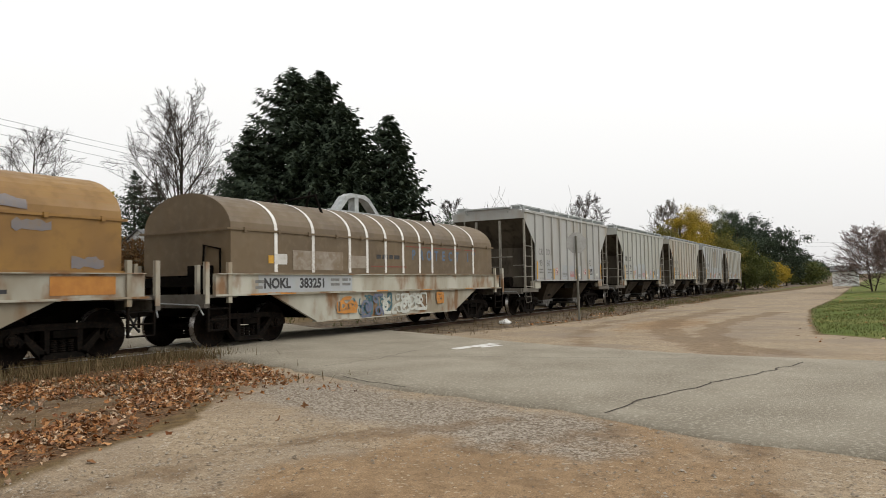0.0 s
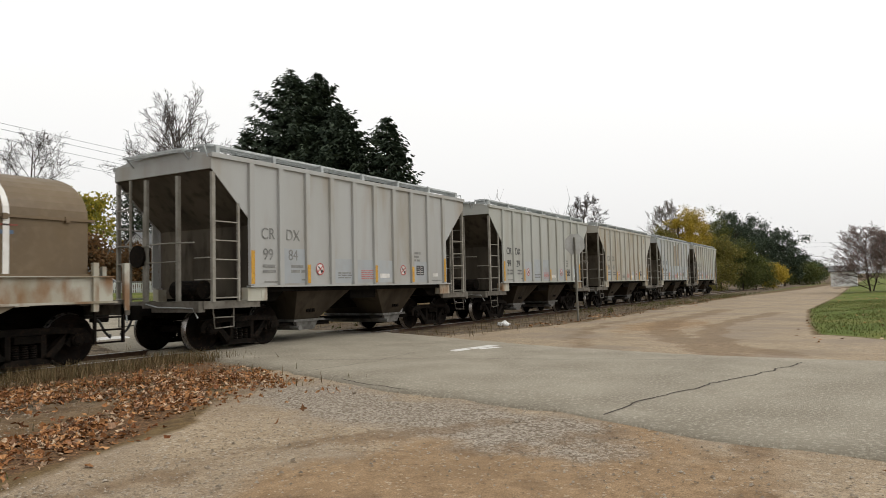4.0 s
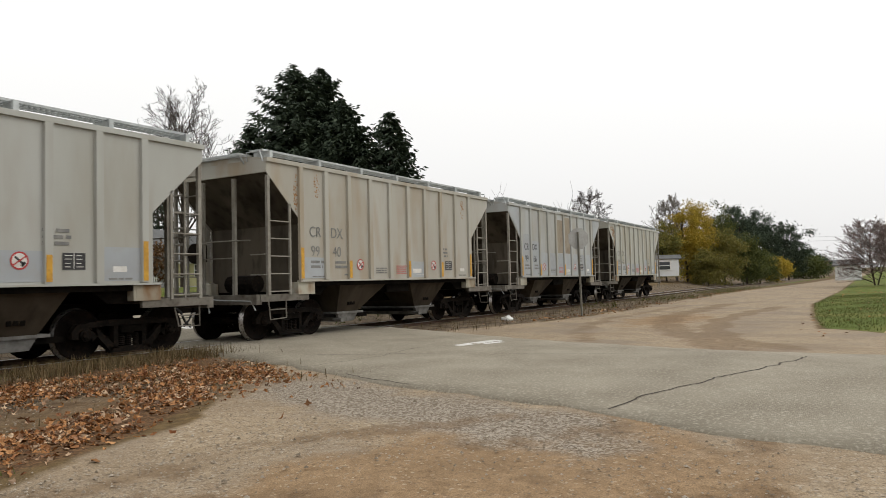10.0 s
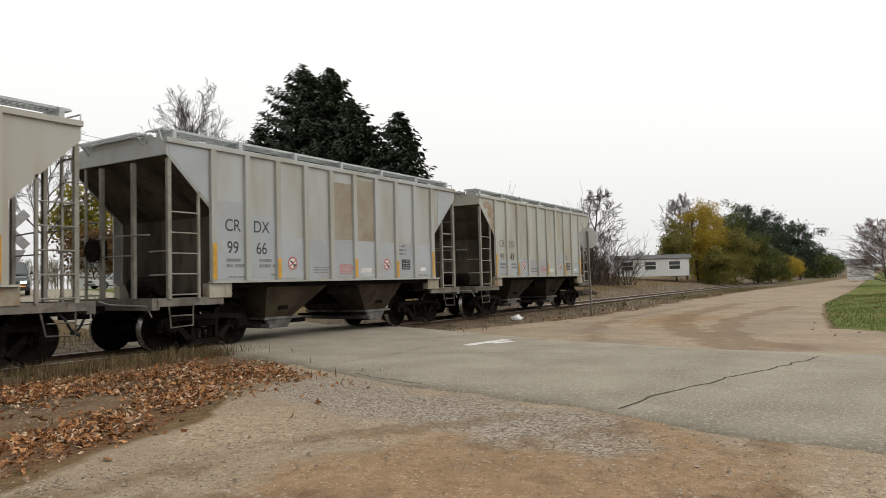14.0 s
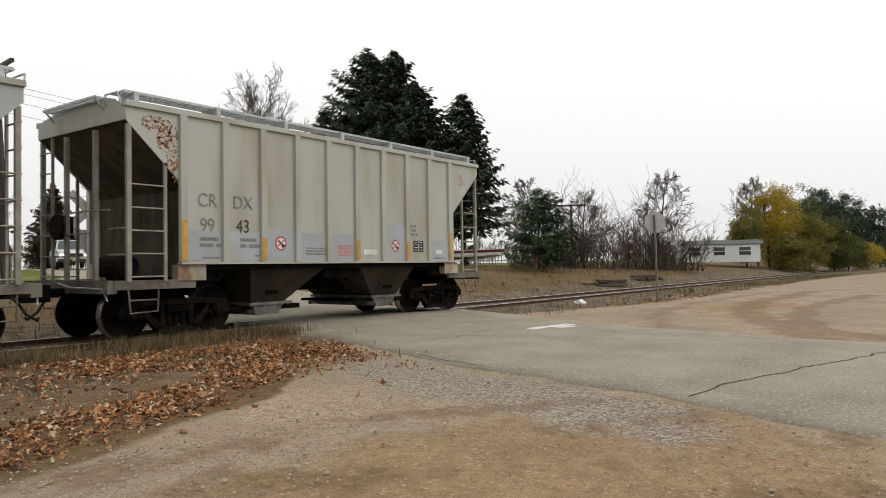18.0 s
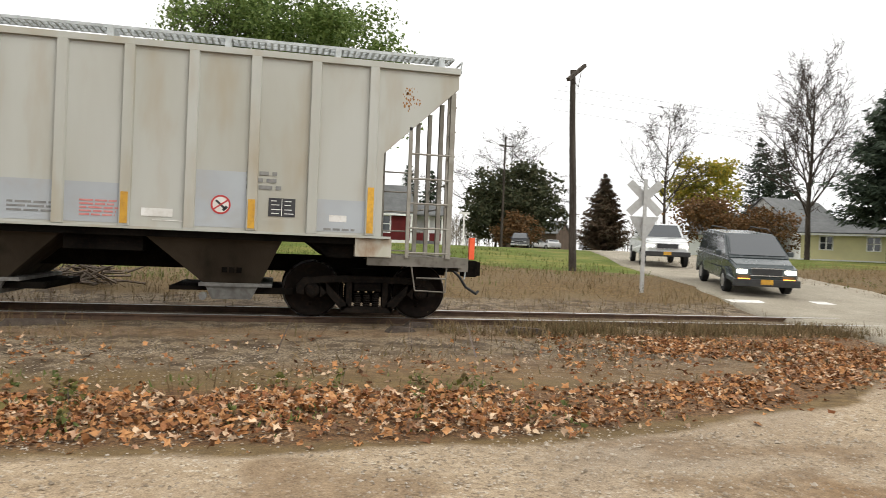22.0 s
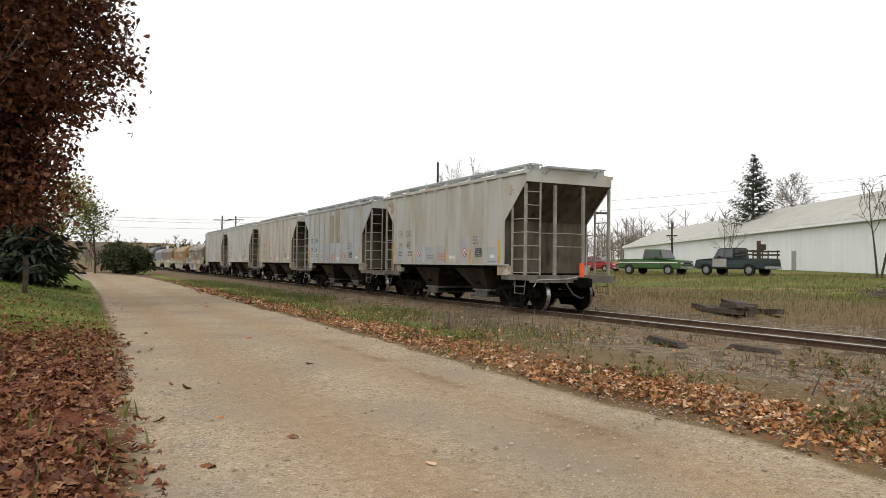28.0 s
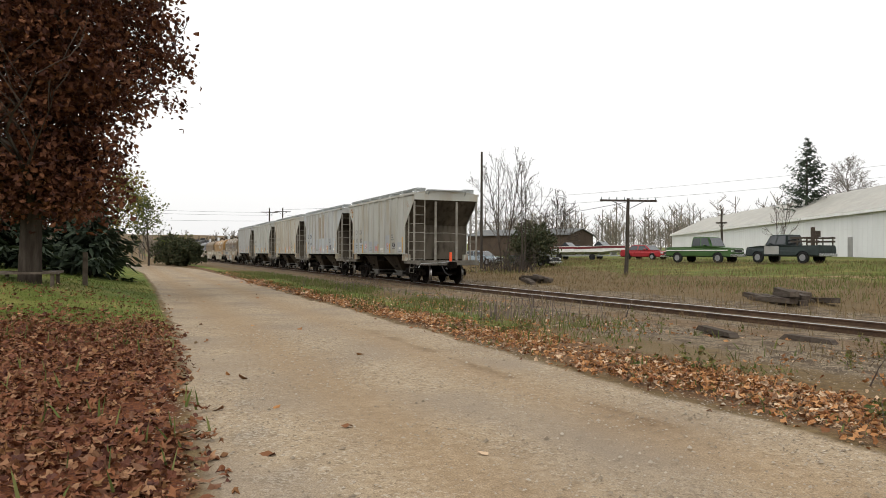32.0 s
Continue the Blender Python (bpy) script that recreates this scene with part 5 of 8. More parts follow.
bars(bm, 3.0, 4.2, 1.2, 1.32, -1.474, 1, g2)
bars(bm, .5, 2.6, 1.36, 1.48, -1.474, 2, g2)
tagged(part("small_print", bm, BLACK, coil_b), kind="stuff")


# ---- tank cars at the head
def build_tank_car(label):
    car = thing("tank_car", label, "tank car", pose(0, 13.4, .2), "cars of the train")
    bm = bmesh.new()
    rod(bm, [(-7.2, 0, 2.55), (-7.0, 0, 2.55), (-6.6, 0, 2.55), (6.6, 0, 2.55), (7.0, 0, 2.55), (7.2, 0, 2.55)], [.5, 1.15, 1.45, 1.45, 1.15, .5], 24)
    part("tank", clean(bm), TANKBLACK, car, "", True)
    bm = bmesh.new()
    rod(bm, [(0, 0, 3.9), (0, 0, 4.4)], .5, 14)
    part("dome", clean(bm), TANKBLACK, car)
    bm = bmesh.new()
    for x in (-1.3, 1.3):
        for y in (-.8, .8):
            rod(bm, [(x, y, 3.6), (x, y, 4.75)], .025, 5)
    for y in (-.8, .8):
        rod(bm, [(-1.3, y, 4.7), (1.3, y, 4.7)], .025, 5)
        rod(bm, [(-1.3, y, 4.4), (1.3, y, 4.4)], .02, 5)
    box(bm, -1.3, 1.3, -.9, .9, 3.95, 4.0)
    part("dome_platform", bm, STEEL_DARK, car)
    bm = bmesh.new()
    box(bm, -7.6, 7.6, -.3, .3, .7, 1.05)
    for s in (-1, 1):
        box(bm, s * 4.9, s * 5.5, -1.2, 1.2, 1.0, 1.6)
        box(bm, s * 7.3, s * 7.6, -1.5, 1.5, .85, 1.1)
    part("underframe", bm, STEEL_DARK, car)
    for s in (-1, 1):
        build_truck(car, s * 5.6)
        build_coupler(car, s, 7.6, 8.1)
    return car


tank_a = build_tank_car("black tank car with railed dome platform")
tank_b = copy_thing(tank_a, pose(0, 13.4, .2))
CARS += [(tank_a, -128.6), (tank_b, -144.8)]
# ---------------------------------------------------------------- plants
BARK = surf("grey_brown_bark", (0.04, 0.031, 0.024), (0.075, 0.061, 0.049), 3, (0.04, 0.03, 0.025), .5, 20, 0.95, 0.5, 25, stretch=(2, 2, .5))
BARK_PALE = surf("pale_grey_bark", (0.11, 0.095, 0.082), (0.16, 0.14, 0.122), 3, (0.11, 0.095, 0.08), .5, 20, 0.95, 0.4, 25, stretch=(2, 2, .5))
TWIG = island("grey_brown_twigs", [(0.035, 0.028, 0.023), (0.068, 0.055, 0.046), (0.05, 0.04, 0.034)], .95)
TWIG_RED = island("reddish_twigs", [(0.07, 0.046, 0.038), (0.115, 0.08, 0.066), (0.14, 0.105, 0.088)], .95)
TWIG_ROSE = island("pinkish_brown_twigs", [(0.13, 0.085, 0.075), (0.19, 0.13, 0.115), (0.24, 0.18, 0.16)], .95)
TWIG_PALE = island("pale_grey_twigs", [(0.10, 0.085, 0.07), (0.17, 0.145, 0.115), (0.13, 0.11, 0.09)], .95)
NEEDLE = island("dark_spruce_needles", [(0.022, 0.034, 0.022), (0.048, 0.066, 0.042), (0.075, 0.096, 0.06)], .8)
NEEDLE2 = island("green_pine_needles", [(0.018, 0.038, 0.018), (0.035, 0.062, 0.026), (0.05, 0.08, 0.035)], .8)
NEEDLE_BROWN = island("browning_needles", [(0.055, 0.035, 0.022), (0.085, 0.055, 0.032), (0.05, 0.045, 0.026)], .85)
LEAF_GREEN = island("mid_green_leaves", [(0.06, 0.10, 0.024), (0.115, 0.165, 0.042), (0.18, 0.23, 0.07), (0.08, 0.13, 0.032)], .6, .3)
LEAF_YELLOW = island("yellow_green_leaves", [(0.20, 0.20, 0.03), (0.38, 0.31, 0.04), (0.17, 0.185, 0.04), (0.50, 0.36, 0.045)], .65, .42)
LEAF_OLIVE = island("olive_green_leaves", [(0.10, 0.105, 0.03), (0.17, 0.16, 0.04), (0.26, 0.22, 0.055), (0.15, 0.125, 0.04)], .65, .35)
LEAF_GOLD = island("golden_yellow_leaves", [(0.24, 0.19, 0.03), (0.42, 0.30, 0.04), (0.34, 0.26, 0.04), (0.52, 0.36, 0.045)], .65, .4)
LEAF_MOSS = island("moss_green_leaves", [(0.045, 0.06, 0.018), (0.085, 0.10, 0.028), (0.14, 0.145, 0.04)], .65, .3)
LEAF_RED = island("dark_red_leaves", [(0.035, 0.012, 0.009), (0.09, 0.032, 0.017), (0.19, 0.078, 0.034), (0.06, 0.02, 0.012), (0.13, 0.048, 0.022)], .6, .15)
LEAF_ORANGE = island("rusty_orange_leaves", [(0.13, 0.07, 0.03), (0.19, 0.10, 0.04), (0.10, 0.075, 0.04)], .7, .3)
LEAF_DARK = island("dark_green_leaves", [(0.03, 0.038, 0.019), (0.052, 0.06, 0.028), (0.075, 0.07, 0.036)], .7, .2)
FALLEN = island("fallen_orange_brown_leaves", [(0.11, 0.045, 0.02), (0.30, 0.13, 0.046), (0.45, 0.235, 0.10), (0.19, 0.07, 0.027), (0.56, 0.41, 0.27), (0.08, 0.036, 0.018), (0.35, 0.165, 0.06)], .75)
FALLEN_RED = island("fallen_dark_red_leaves", [(0.05, 0.018, 0.012), (0.125, 0.043, 0.022), (0.21, 0.085, 0.037), (0.075, 0.026, 0.016), (0.29, 0.16, 0.085), (0.14, 0.05, 0.024), (0.19, 0.095, 0.038)], .75)
GRASS_DRY = island("dry_straw_grass", [(0.09, 0.058, 0.03), (0.155, 0.104, 0.051), (0.21, 0.152, 0.08), (0.085, 0.066, 0.03), (0.125, 0.10, 0.044)], .9)
GRASS_GREEN = island("green_grass_blades", [(0.06, 0.084, 0.018), (0.095, 0.116, 0.03), (0.14, 0.14, 0.045), (0.07, 0.094, 0.025)], .8)
WEED = island("purplish_dead_weeds", [(0.07, 0.055, 0.05), (0.12, 0.095, 0.085), (0.16, 0.13, 0.10)], .9)


def loose(name, verts, faces, material, parent=None, label="", kind="", category=""):
    me = bpy.data.meshes.new(name)
    me.from_pydata(verts, [], faces)
    me.materials.append(material)
    o = new(name, me)
    if parent:
        o.parent = parent
    return tagged(o, label, category, "", kind)


def flat_leaves(P, size, rs, lobes=7, tilt=.5, up=None):
    """Lobed leaves, each a fan about its middle: P is n x 3."""
    n = len(P)
    k = lobes
    ang = (np.arange(k) / k * 2 * np.pi)[None, :] + rs.uniform(0, 6.28, (n, 1))
    rad = size * rs.uniform(.6, 1.25, (n, 1)) * np.where(np.arange(k) % 2 == 0, 1.0, .55)[None, :] * rs.uniform(.65, 1.2, (n, k))
    a = rs.uniform(0, 6.28, n)
    s = rs.normal(0, tilt, n)
    if up is None:
        nrm = np.stack([np.cos(a) * np.sin(s), np.sin(a) * np.sin(s), np.cos(s)], 1)
    else:
        nrm = rs.normal(0, 1, (n, 3)) + up
        nrm /= np.linalg.norm(nrm, axis=1)[:, None]
    t = np.cross(nrm, [0.31, .9, .2])
    t /= np.linalg.norm(t, axis=1)[:, None]
    b = np.cross(nrm, t)
    ring = P[:, None, :] + rad[..., None] * (np.cos(ang)[..., None] * t[:, None, :] + np.sin(ang)[..., None] * b[:, None, :])
    ring += nrm[:, None, :] * (rs.uniform(-.35, .5, (n, k)) * size)[..., None]
    V = np.concatenate([P[:, None, :], ring], 1).reshape(-1, 3)
    base = (np.arange(n) * (k + 1))[:, None]
    j = np.arange(k)[None, :]
    F = np.stack([np.broadcast_to(base, (n, k)), base + 1 + j, base + 1 + (j + 1) % k], -1).reshape(-1, 3)
    return V, F


def blades(P, h, w, rs, lean=.35):
    n = len(P)
    a = rs.uniform(0, 6.28, n)
    hh = h * rs.uniform(.4, 1.2, n)
    side = np.stack([np.cos(a), np.sin(a), 0 * a], 1) * (w * rs.uniform(.6, 1.3, n))[:, None]
    b = rs.uniform(0, 6.28, n)
    l = np.abs(rs.normal(0, lean, n))
    tip = P + np.stack([np.cos(b) * l * hh, np.sin(b) * l * hh, hh * np.sqrt(np.clip(1 - l * l * .5, .2, 1))], 1)
    mid = P + (tip - P) * .55 + np.array([0, 0, .06]) * hh[:, None]
    V = np.stack([P - side, P + side, mid + side * .6, mid - side * .6, tip], 1).reshape(-1, 3)
    q = (np.arange(n) * 5)[:, None]
    F = [tuple(r) for r in (q + [0, 1, 2, 3])] + [tuple(r) for r in (q + [3, 2, 4])]
    return V, F


def limbs(h, spread, seed, depth=4, trunk_r=None, fork=.3, droop=0.0, splits=(5, 4, 3, 3), up=.55, narrow=1.0):
    """Lists of limb paths: [(points, radii, level)]."""
    g = random.Random(seed)
    r0 = trunk_r or h * .018
    out, tips = [], []

    def grow(p, d, length, r, level):
        pts, rs = [p.copy()], [r]
        k = 5 if level == 0 else 3
        for i in range(k):
            wob = .07 if level == 0 else .17
            d = (d + Vector((g.gauss(0, wob), g.gauss(0, wob), g.gauss(0, wob * .6) + (up * .12 if level else .05) - droop * .1 * level))).normalized()
            p = p + d * (length / k)
            pts.append(p.copy())
            rs.append(r * (1 - .75 * (i + 1) / k) if level else r * (1 - .65 * (i + 1) / k))
        out.append((pts, rs, level))
        if level >= depth:
            tips.append(pts[-1])
            tips.append(pts[-2])
            return
        n = splits[min(level, len(splits) - 1)]
        if level == 0:
            n = n + 5
        for c in range(n):
            f = fork + (1 - fork) * (c + g.random() * .8) / n if level == 0 else .3 + .7 * (c + 1) / n
            f = min(f, .98)
            i = min(int(f * k), k - 1)
            q = pts[i].lerp(pts[i + 1], f * k - i)
            a = g.uniform(0, 6.28)
            side = Vector((math.cos(a), math.sin(a), 0))
            ang = (1.05 - .55 * f if level == 0 else g.uniform(.4, .85)) * narrow
            nd = (d * math.cos(ang) + side * math.sin(ang)).normalized() if level else (Vector((0, 0, 1)) * math.cos(ang) + side * math.sin(ang)).normalized()
            ln = spread * (1.05 - .55 * f) * g.uniform(.75, 1.1) if level == 0 else length * g.uniform(.45, .7)
            grow(q, nd, ln, max(rs[i] * .55, .006), level + 1)

    grow(Vector((0, 0, -.1)), Vector((0, 0, 1)), h * .82, r0, 0)
    return out, tips


def limb_mesh(paths, level_min, level_max, fine=5, swell=1.0, least=.012):
    bm = bmesh.new()
    for pts, rs, lv in paths:
        if level_min <= lv <= level_max:
            rod(bm, pts, [max(r * swell, least) for r in rs], 7 if lv == 0 else (fine if lv == 1 else 3), lv == 0)
    return bm


def twigwork(h, radius, seed, leader=.6, fork=.22, stems=1, dense=1.0, droop=0.0, r0=None):
    """Segments of a leafless tree as arrays (from, to, radius from, radius to, level); it ends at the height h and the crown radius given."""
    g = random.Random(seed)
    A, B, RA, RB, LV = [], [], [], [], []
    thick = r0 or h * .013

    def grow(p, d, length, r, level):
        k = (9, 5, 4, 3, 2)[level]
        pts, rs = [p], [r]
        wob = (.035, .10, .15, .2, .22)[level]
        for i in range(k):
            pull = (.0, .055, .05, .03, .02)[level] - droop * (0, .02, .05, .07, .08)[level]
            d = (d + Vector((g.gauss(0, wob), g.gauss(0, wob), g.gauss(0, wob * .6) + pull))).normalized()
            p = p + d * (length / k)
            q = r * (1 - .82 * (i + 1) / k)
            A.append(pts[-1]), B.append(p), RA.append(rs[-1]), RB.append(q), LV.append(level)
            pts.append(p), rs.append(q)
        if level == 4:
            return
        n = max(2, int((16 * leader + 8, 8, 5, 5)[level] * dense + g.random()))
        for c in range(n):
            f = (fork + (1 - fork) * (c + g.random()) / n) if level == 0 else .22 + .76 * (c + g.random()) / n
            f = min(f, .97)
            i = min(int(f * k), k - 1)
            q = pts[i].lerp(pts[i + 1], f * k - i)
            a = c * 2.4 + g.uniform(-.6, .6) if level == 0 else g.uniform(0, 6.283)
            ax = (pts[i + 1] - pts[i]).normalized()
            side = ax.orthogonal().normalized()
            side.rotate(Matrix.Rotation(a, 3, ax))
            ang = (1.0 - .5 * f if level == 0 else g.uniform(.42, .85))
            nd = (ax * math.cos(ang) + side * math.sin(ang)).normalized()
            ln = length * (.62 - .42 * f) * g.uniform(.75, 1.15) if level == 0 else length * (.66 - .3 * f) * g.uniform(.7, 1.15)
            grow(q, nd, ln, max(rs[i] * (.52 if level == 0 else .62), .004), level + 1)

    for k in range(stems):
        a = k * 2.4 + g.random()
        tilt = 0 if stems == 1 else g.uniform(.10, .24)
        grow(Vector((.12 * math.cos(a) * (stems > 1), .12 * math.sin(a) * (stems > 1), -.1)), Vector((math.cos(a) * tilt, math.sin(a) * tilt, 1)).normalized(), h * g.uniform(.82, 1.0), thick * (1 if stems == 1 else .7), 0)
    A, B = np.array([tuple(v) for v in A]), np.array([tuple(v) for v in B])
    kz = h / np.max(B[:, 2])
    kr = radius / np.percentile(np.hypot(B[:, 0], B[:, 1]), 93)
    for Q in (A, B):
        Q *= np.array([kr, kr, kz])
    return A, B, np.array(RA), np.array(RB), np.array(LV)


def sticks(A, B, ra, rb, n=3):
    """Thin tapering bars between the points A and B, as vertices and faces."""
    d = B - A
    d /= np.maximum(np.linalg.norm(d, axis=1), 1e-6)[:, None]
    u = np.cross(d, np.where(np.abs(d[:, 2:3]) > .9, [[1.0, 0, 0]], [[0, 0, 1.0]]))
    u /= np.maximum(np.linalg.norm(u, axis=1), 1e-6)[:, None]
    w = np.cross(d, u)
    an = np.arange(n) / n * 2 * np.pi
    ring = u[:, None, :] * np.cos(an)[None, :, None] + w[:, None, :] * np.sin(an)[None, :, None]
    V = np.concatenate([A[:, None, :] + ring * ra[:, None, None], B[:, None, :] + ring * rb[:, None, None]], 1).reshape(-1, 3)
    j = np.arange(n)
    F = np.stack([j, (j + 1) % n, (j + 1) % n + n, j + n], -1)[None] + (np.arange(len(A)) * 2 * n)[:, None, None]
    return V, F.reshape(-1, 4)


def bare_tree(name, label, x, y, h, radius, seed, bark=None, twig=None, group="", leader=.6, fork=.22, stems=1, dense=1.0, droop=0.0, fine=.0115, r0=None):
    t = thing(name, label, "tree", pose(x, y, gz(x, y)), group)
    A, B, ra, rb, lv = twigwork(h, radius, seed, leader, fork, stems, dense, droop, r0)
    big = lv == 0
    V, F = sticks(A[big], B[big], np.maximum(ra[big], .03), np.maximum(rb[big], .02), 8)
    loose("trunk", V.tolist(), F.tolist(), bark or BARK, t)
    mid_ = (lv == 1) | (lv == 2)
    V, F = sticks(A[mid_], B[mid_], np.maximum(ra[mid_], fine * 1.8), np.maximum(rb[mid_], fine * 1.3), 5)
    tagged(loose("branchwork", V.tolist(), F.tolist(), bark or BARK, t), kind="stuff")
    out = lv > 2
    V, F = sticks(A[out], B[out], np.maximum(ra[out], fine), np.maximum(rb[out], fine * .7), 3)
    tagged(loose("crown", V.tolist(), F.tolist(), twig or TWIG, t, "fine bare twigs"), kind="stuff")
    return t


def leafy_tree(name, label, x, y, h, spread, seed, leaf, n, size, depth=3, bark=None, jitter=.55, clump=.9, cut=0.0, bare_below=-99.0, **kw):
    t = thing(name, label, "tree", pose(x, y, gz(x, y)))
    paths, tips = limbs(h, spread, seed, depth, **kw)
    part("trunk", clean(limb_mesh(paths, 0, 0, least=.028)), bark or BARK, t)
    tagged(part("branchwork", limb_mesh(paths, 1, depth, 3), bark or BARK, t), kind="stuff")
    rs = np.random.RandomState(seed)
    T_ = np.array([list(v) for v in tips])
    T_ = T_[(T_[:, 2] > cut * h) & (T_[:, 0] > bare_below)]
    c = T_[rs.randint(0, len(T_), n)]
    P = c + rs.normal(0, 1, (n, 3)) * np.array([clump, clump, clump * .7]) * jitter
    V, F = flat_leaves(P, size, rs, 5, up=np.array([0, 0, .5]))
    loose("crown", V.tolist(), F.tolist(), leaf, t)
    return t


def conifer(name, label, x, y, h, w, seed, mat_, group="", skirt=.08, dense=1.0, droop=.3, twig_len=.6, power=.8):
    """A trunk with boughs in loose whorls; each bough carries many small hanging sprays of needles."""
    t = thing(name, label, "tree", pose(x, y, gz(x, y)), group)
    g = random.Random(seed)
    bm = bmesh.new()
    rod(bm, [(0, 0, -.1), (0, 0, h * .5), (0, 0, h * .99)], [h * .017, h * .011, .02], 8)
    part("trunk", bm, BARK, t)
    rs = np.random.RandomState(seed)
    lop = [g.uniform(.78, 1.12) for _ in range(9)]
    C, T, W = [], [], []
    for k in range(int(15 * h * dense)):
        f = g.random() ** .85
        z = h * (skirt + (1 - skirt) * f)
        z = (round(z / .62) + g.gauss(0, .17)) * .62
        f = min(max((z / h - skirt) / (1 - skirt), 0), 1)
        a = g.uniform(0, 6.283)
        reach = w / 2 * (1 - f) ** power * (.72 if f < .08 else 1) + .12
        ln = reach * lop[int(a / 6.2832 * 9) % 9] * g.uniform(.70, 1.12) * (1 + .12 * math.sin(z * 2.6 + a * 2))
        m = max(2, int(ln / .36))
        u = (np.arange(m) + .6) / m
        u = u[(u > .2) | (m < 4)]
        tilt = droop * g.uniform(.5, 1.4) - .45 * f
        r = ln * u
        c = np.stack([math.cos(a) * r, math.sin(a) * r, z - tilt * r + .20 * r * u * u], 1)
        C.append(c)
        T.append(np.full(len(c), a))
        W.append((1.15 - .45 * u) * (.5 + .5 * min(1, reach / 1.6)))
    C, T, W = np.concatenate(C), np.concatenate(T), np.concatenate(W) * twig_len * .66
    V, F, base = [], [], 0
    for s in (-1.1, -.4, .4, 1.1, 0.0):
        n = len(C)
        a = T + s + rs.normal(0, .22, n)
        d = np.stack([np.cos(a), np.sin(a), -.30 + rs.uniform(-.45, .45, n)], 1)
        c = C + rs.normal(0, .07, (n, 3))
        ln = W * rs.uniform(.65, 1.3, n)
        tip = c + d * ln[:, None]
        q = np.stack([-np.sin(a), np.cos(a), rs.uniform(-.5, .5, n)], 1) * (ln * .17)[:, None]
        mid_ = c + (tip - c) * .45
        sag = np.array([0, 0, .10]) * ln[:, None]
        V.append(np.stack([c - q * .5, c + q * .5, mid_ + q - sag, tip - sag, mid_ - q + sag], 1).reshape(-1, 3))
        i = base + (np.arange(n) * 5)[:, None]
        F.append(np.concatenate([i + [0, 1, 2], i + [0, 2, 3], i + [0, 3, 4]]))
        base += n * 5
    loose("crown", np.concatenate(V).tolist(), np.concatenate(F).tolist(), mat_, t)
    return t


def crown_tree(name, label, x, y, h, w, low, seed, leaf, n, size, bark=None, clumps=260, fluff=.3, lumpy=.45, group="", trunk_r=None, fat=.35):
    """A leafy tree whose clumps of leaves fill an uneven, lobed crown from the height low upwards."""
    t = thing(name, label, "tree" if h > 4.4 else "shrub", pose(x, y, gz(x, y)), group)
    paths, tips = limbs(h * .95, w * .42, seed, 3, fork=.15 if low < 4 else .3, trunk_r=trunk_r)
    part("trunk", clean(limb_mesh(paths, 0, 0, least=.028)), bark or BARK, t)
    tagged(part("branchwork", limb_mesh(paths, 1, 3, 3), bark or BARK, t), kind="stuff")
    rs = np.random.RandomState(seed)
    d = rs.normal(0, 1, (clumps, 3))
    d /= np.linalg.norm(d, axis=1)[:, None]
    lob = np.array([1 + lumpy * noise.noise(Vector(tuple(q * 1.9)) + Vector((seed, 0, 0))) for q in d])
    c = d * (rs.rand(clumps) ** .4 * lob)[:, None] * np.array([w / 2, w / 2, (h - low) / 2]) + np.array([0, 0, (h + low) / 2])
    fat = 1 + (fat if low < 2 else .0) * np.clip(1 - (c[:, 2] - low) / (h - low) * 1.6, 0, 1)
    c[:, :2] *= fat[:, None]
    c[:, 2] = np.maximum(c[:, 2], low + .15)
    P = c[(rs.rand(n) ** 1.25 * clumps).astype(int)] + rs.normal(0, fluff * w / 6, (n, 3)) * np.array([1.15, 1.15, .85])
    P[:, 2] = np.maximum(P[:, 2], .08)
    V, F = flat_leaves(P, size, rs, 5, up=np.array([0, 0, .5]))
    loose("crown", V.tolist(), F.tolist(), leaf, t)
    return t


def thicket(name, label, x, y, r, h, seed, n=60, mat_=None):
    """A clump of bare stems rising from one patch of soil."""
    t = thing(name, label, "shrub", pose(x, y, gz(x, y)))
    g = random.Random(seed)
    bm = bmesh.new()
    for _ in range(n):
        a, q = g.uniform(0, 6.28), r * math.sqrt(g.random())
        p = Vector((q * math.cos(a), q * math.sin(a), -.05))
        d = Vector((g.gauss(0, .38), g.gauss(0, .38), 1)).normalized()
        L_ = h * g.uniform(.25, 1.0) * (1.15 - .55 * (q / r) ** 2)
        pts = [p]
        for k in range(3):
            d = (d + Vector((g.gauss(0, .2), g.gauss(0, .2), 0))).normalized()
            pts.append(pts[-1] + d * L_ / 3)
        rod(bm, pts, [.03, .022, .015, .008], 3, False)
        for k in range(7):
            b = pts[1].lerp(pts[3], g.random())
            e = (d + Vector((g.gauss(0, .7), g.gauss(0, .7), g.gauss(0, .3)))).normalized()
            m_ = b + e * L_ * .22
            rod(bm, [b, m_, m_ + (e + Vector((g.gauss(0, .5), g.gauss(0, .5), .3))).normalized() * L_ * .15], [.014, .011, .007], 3, False)
    part("brushwood", bm, mat_ or TWIG, t)
    return t


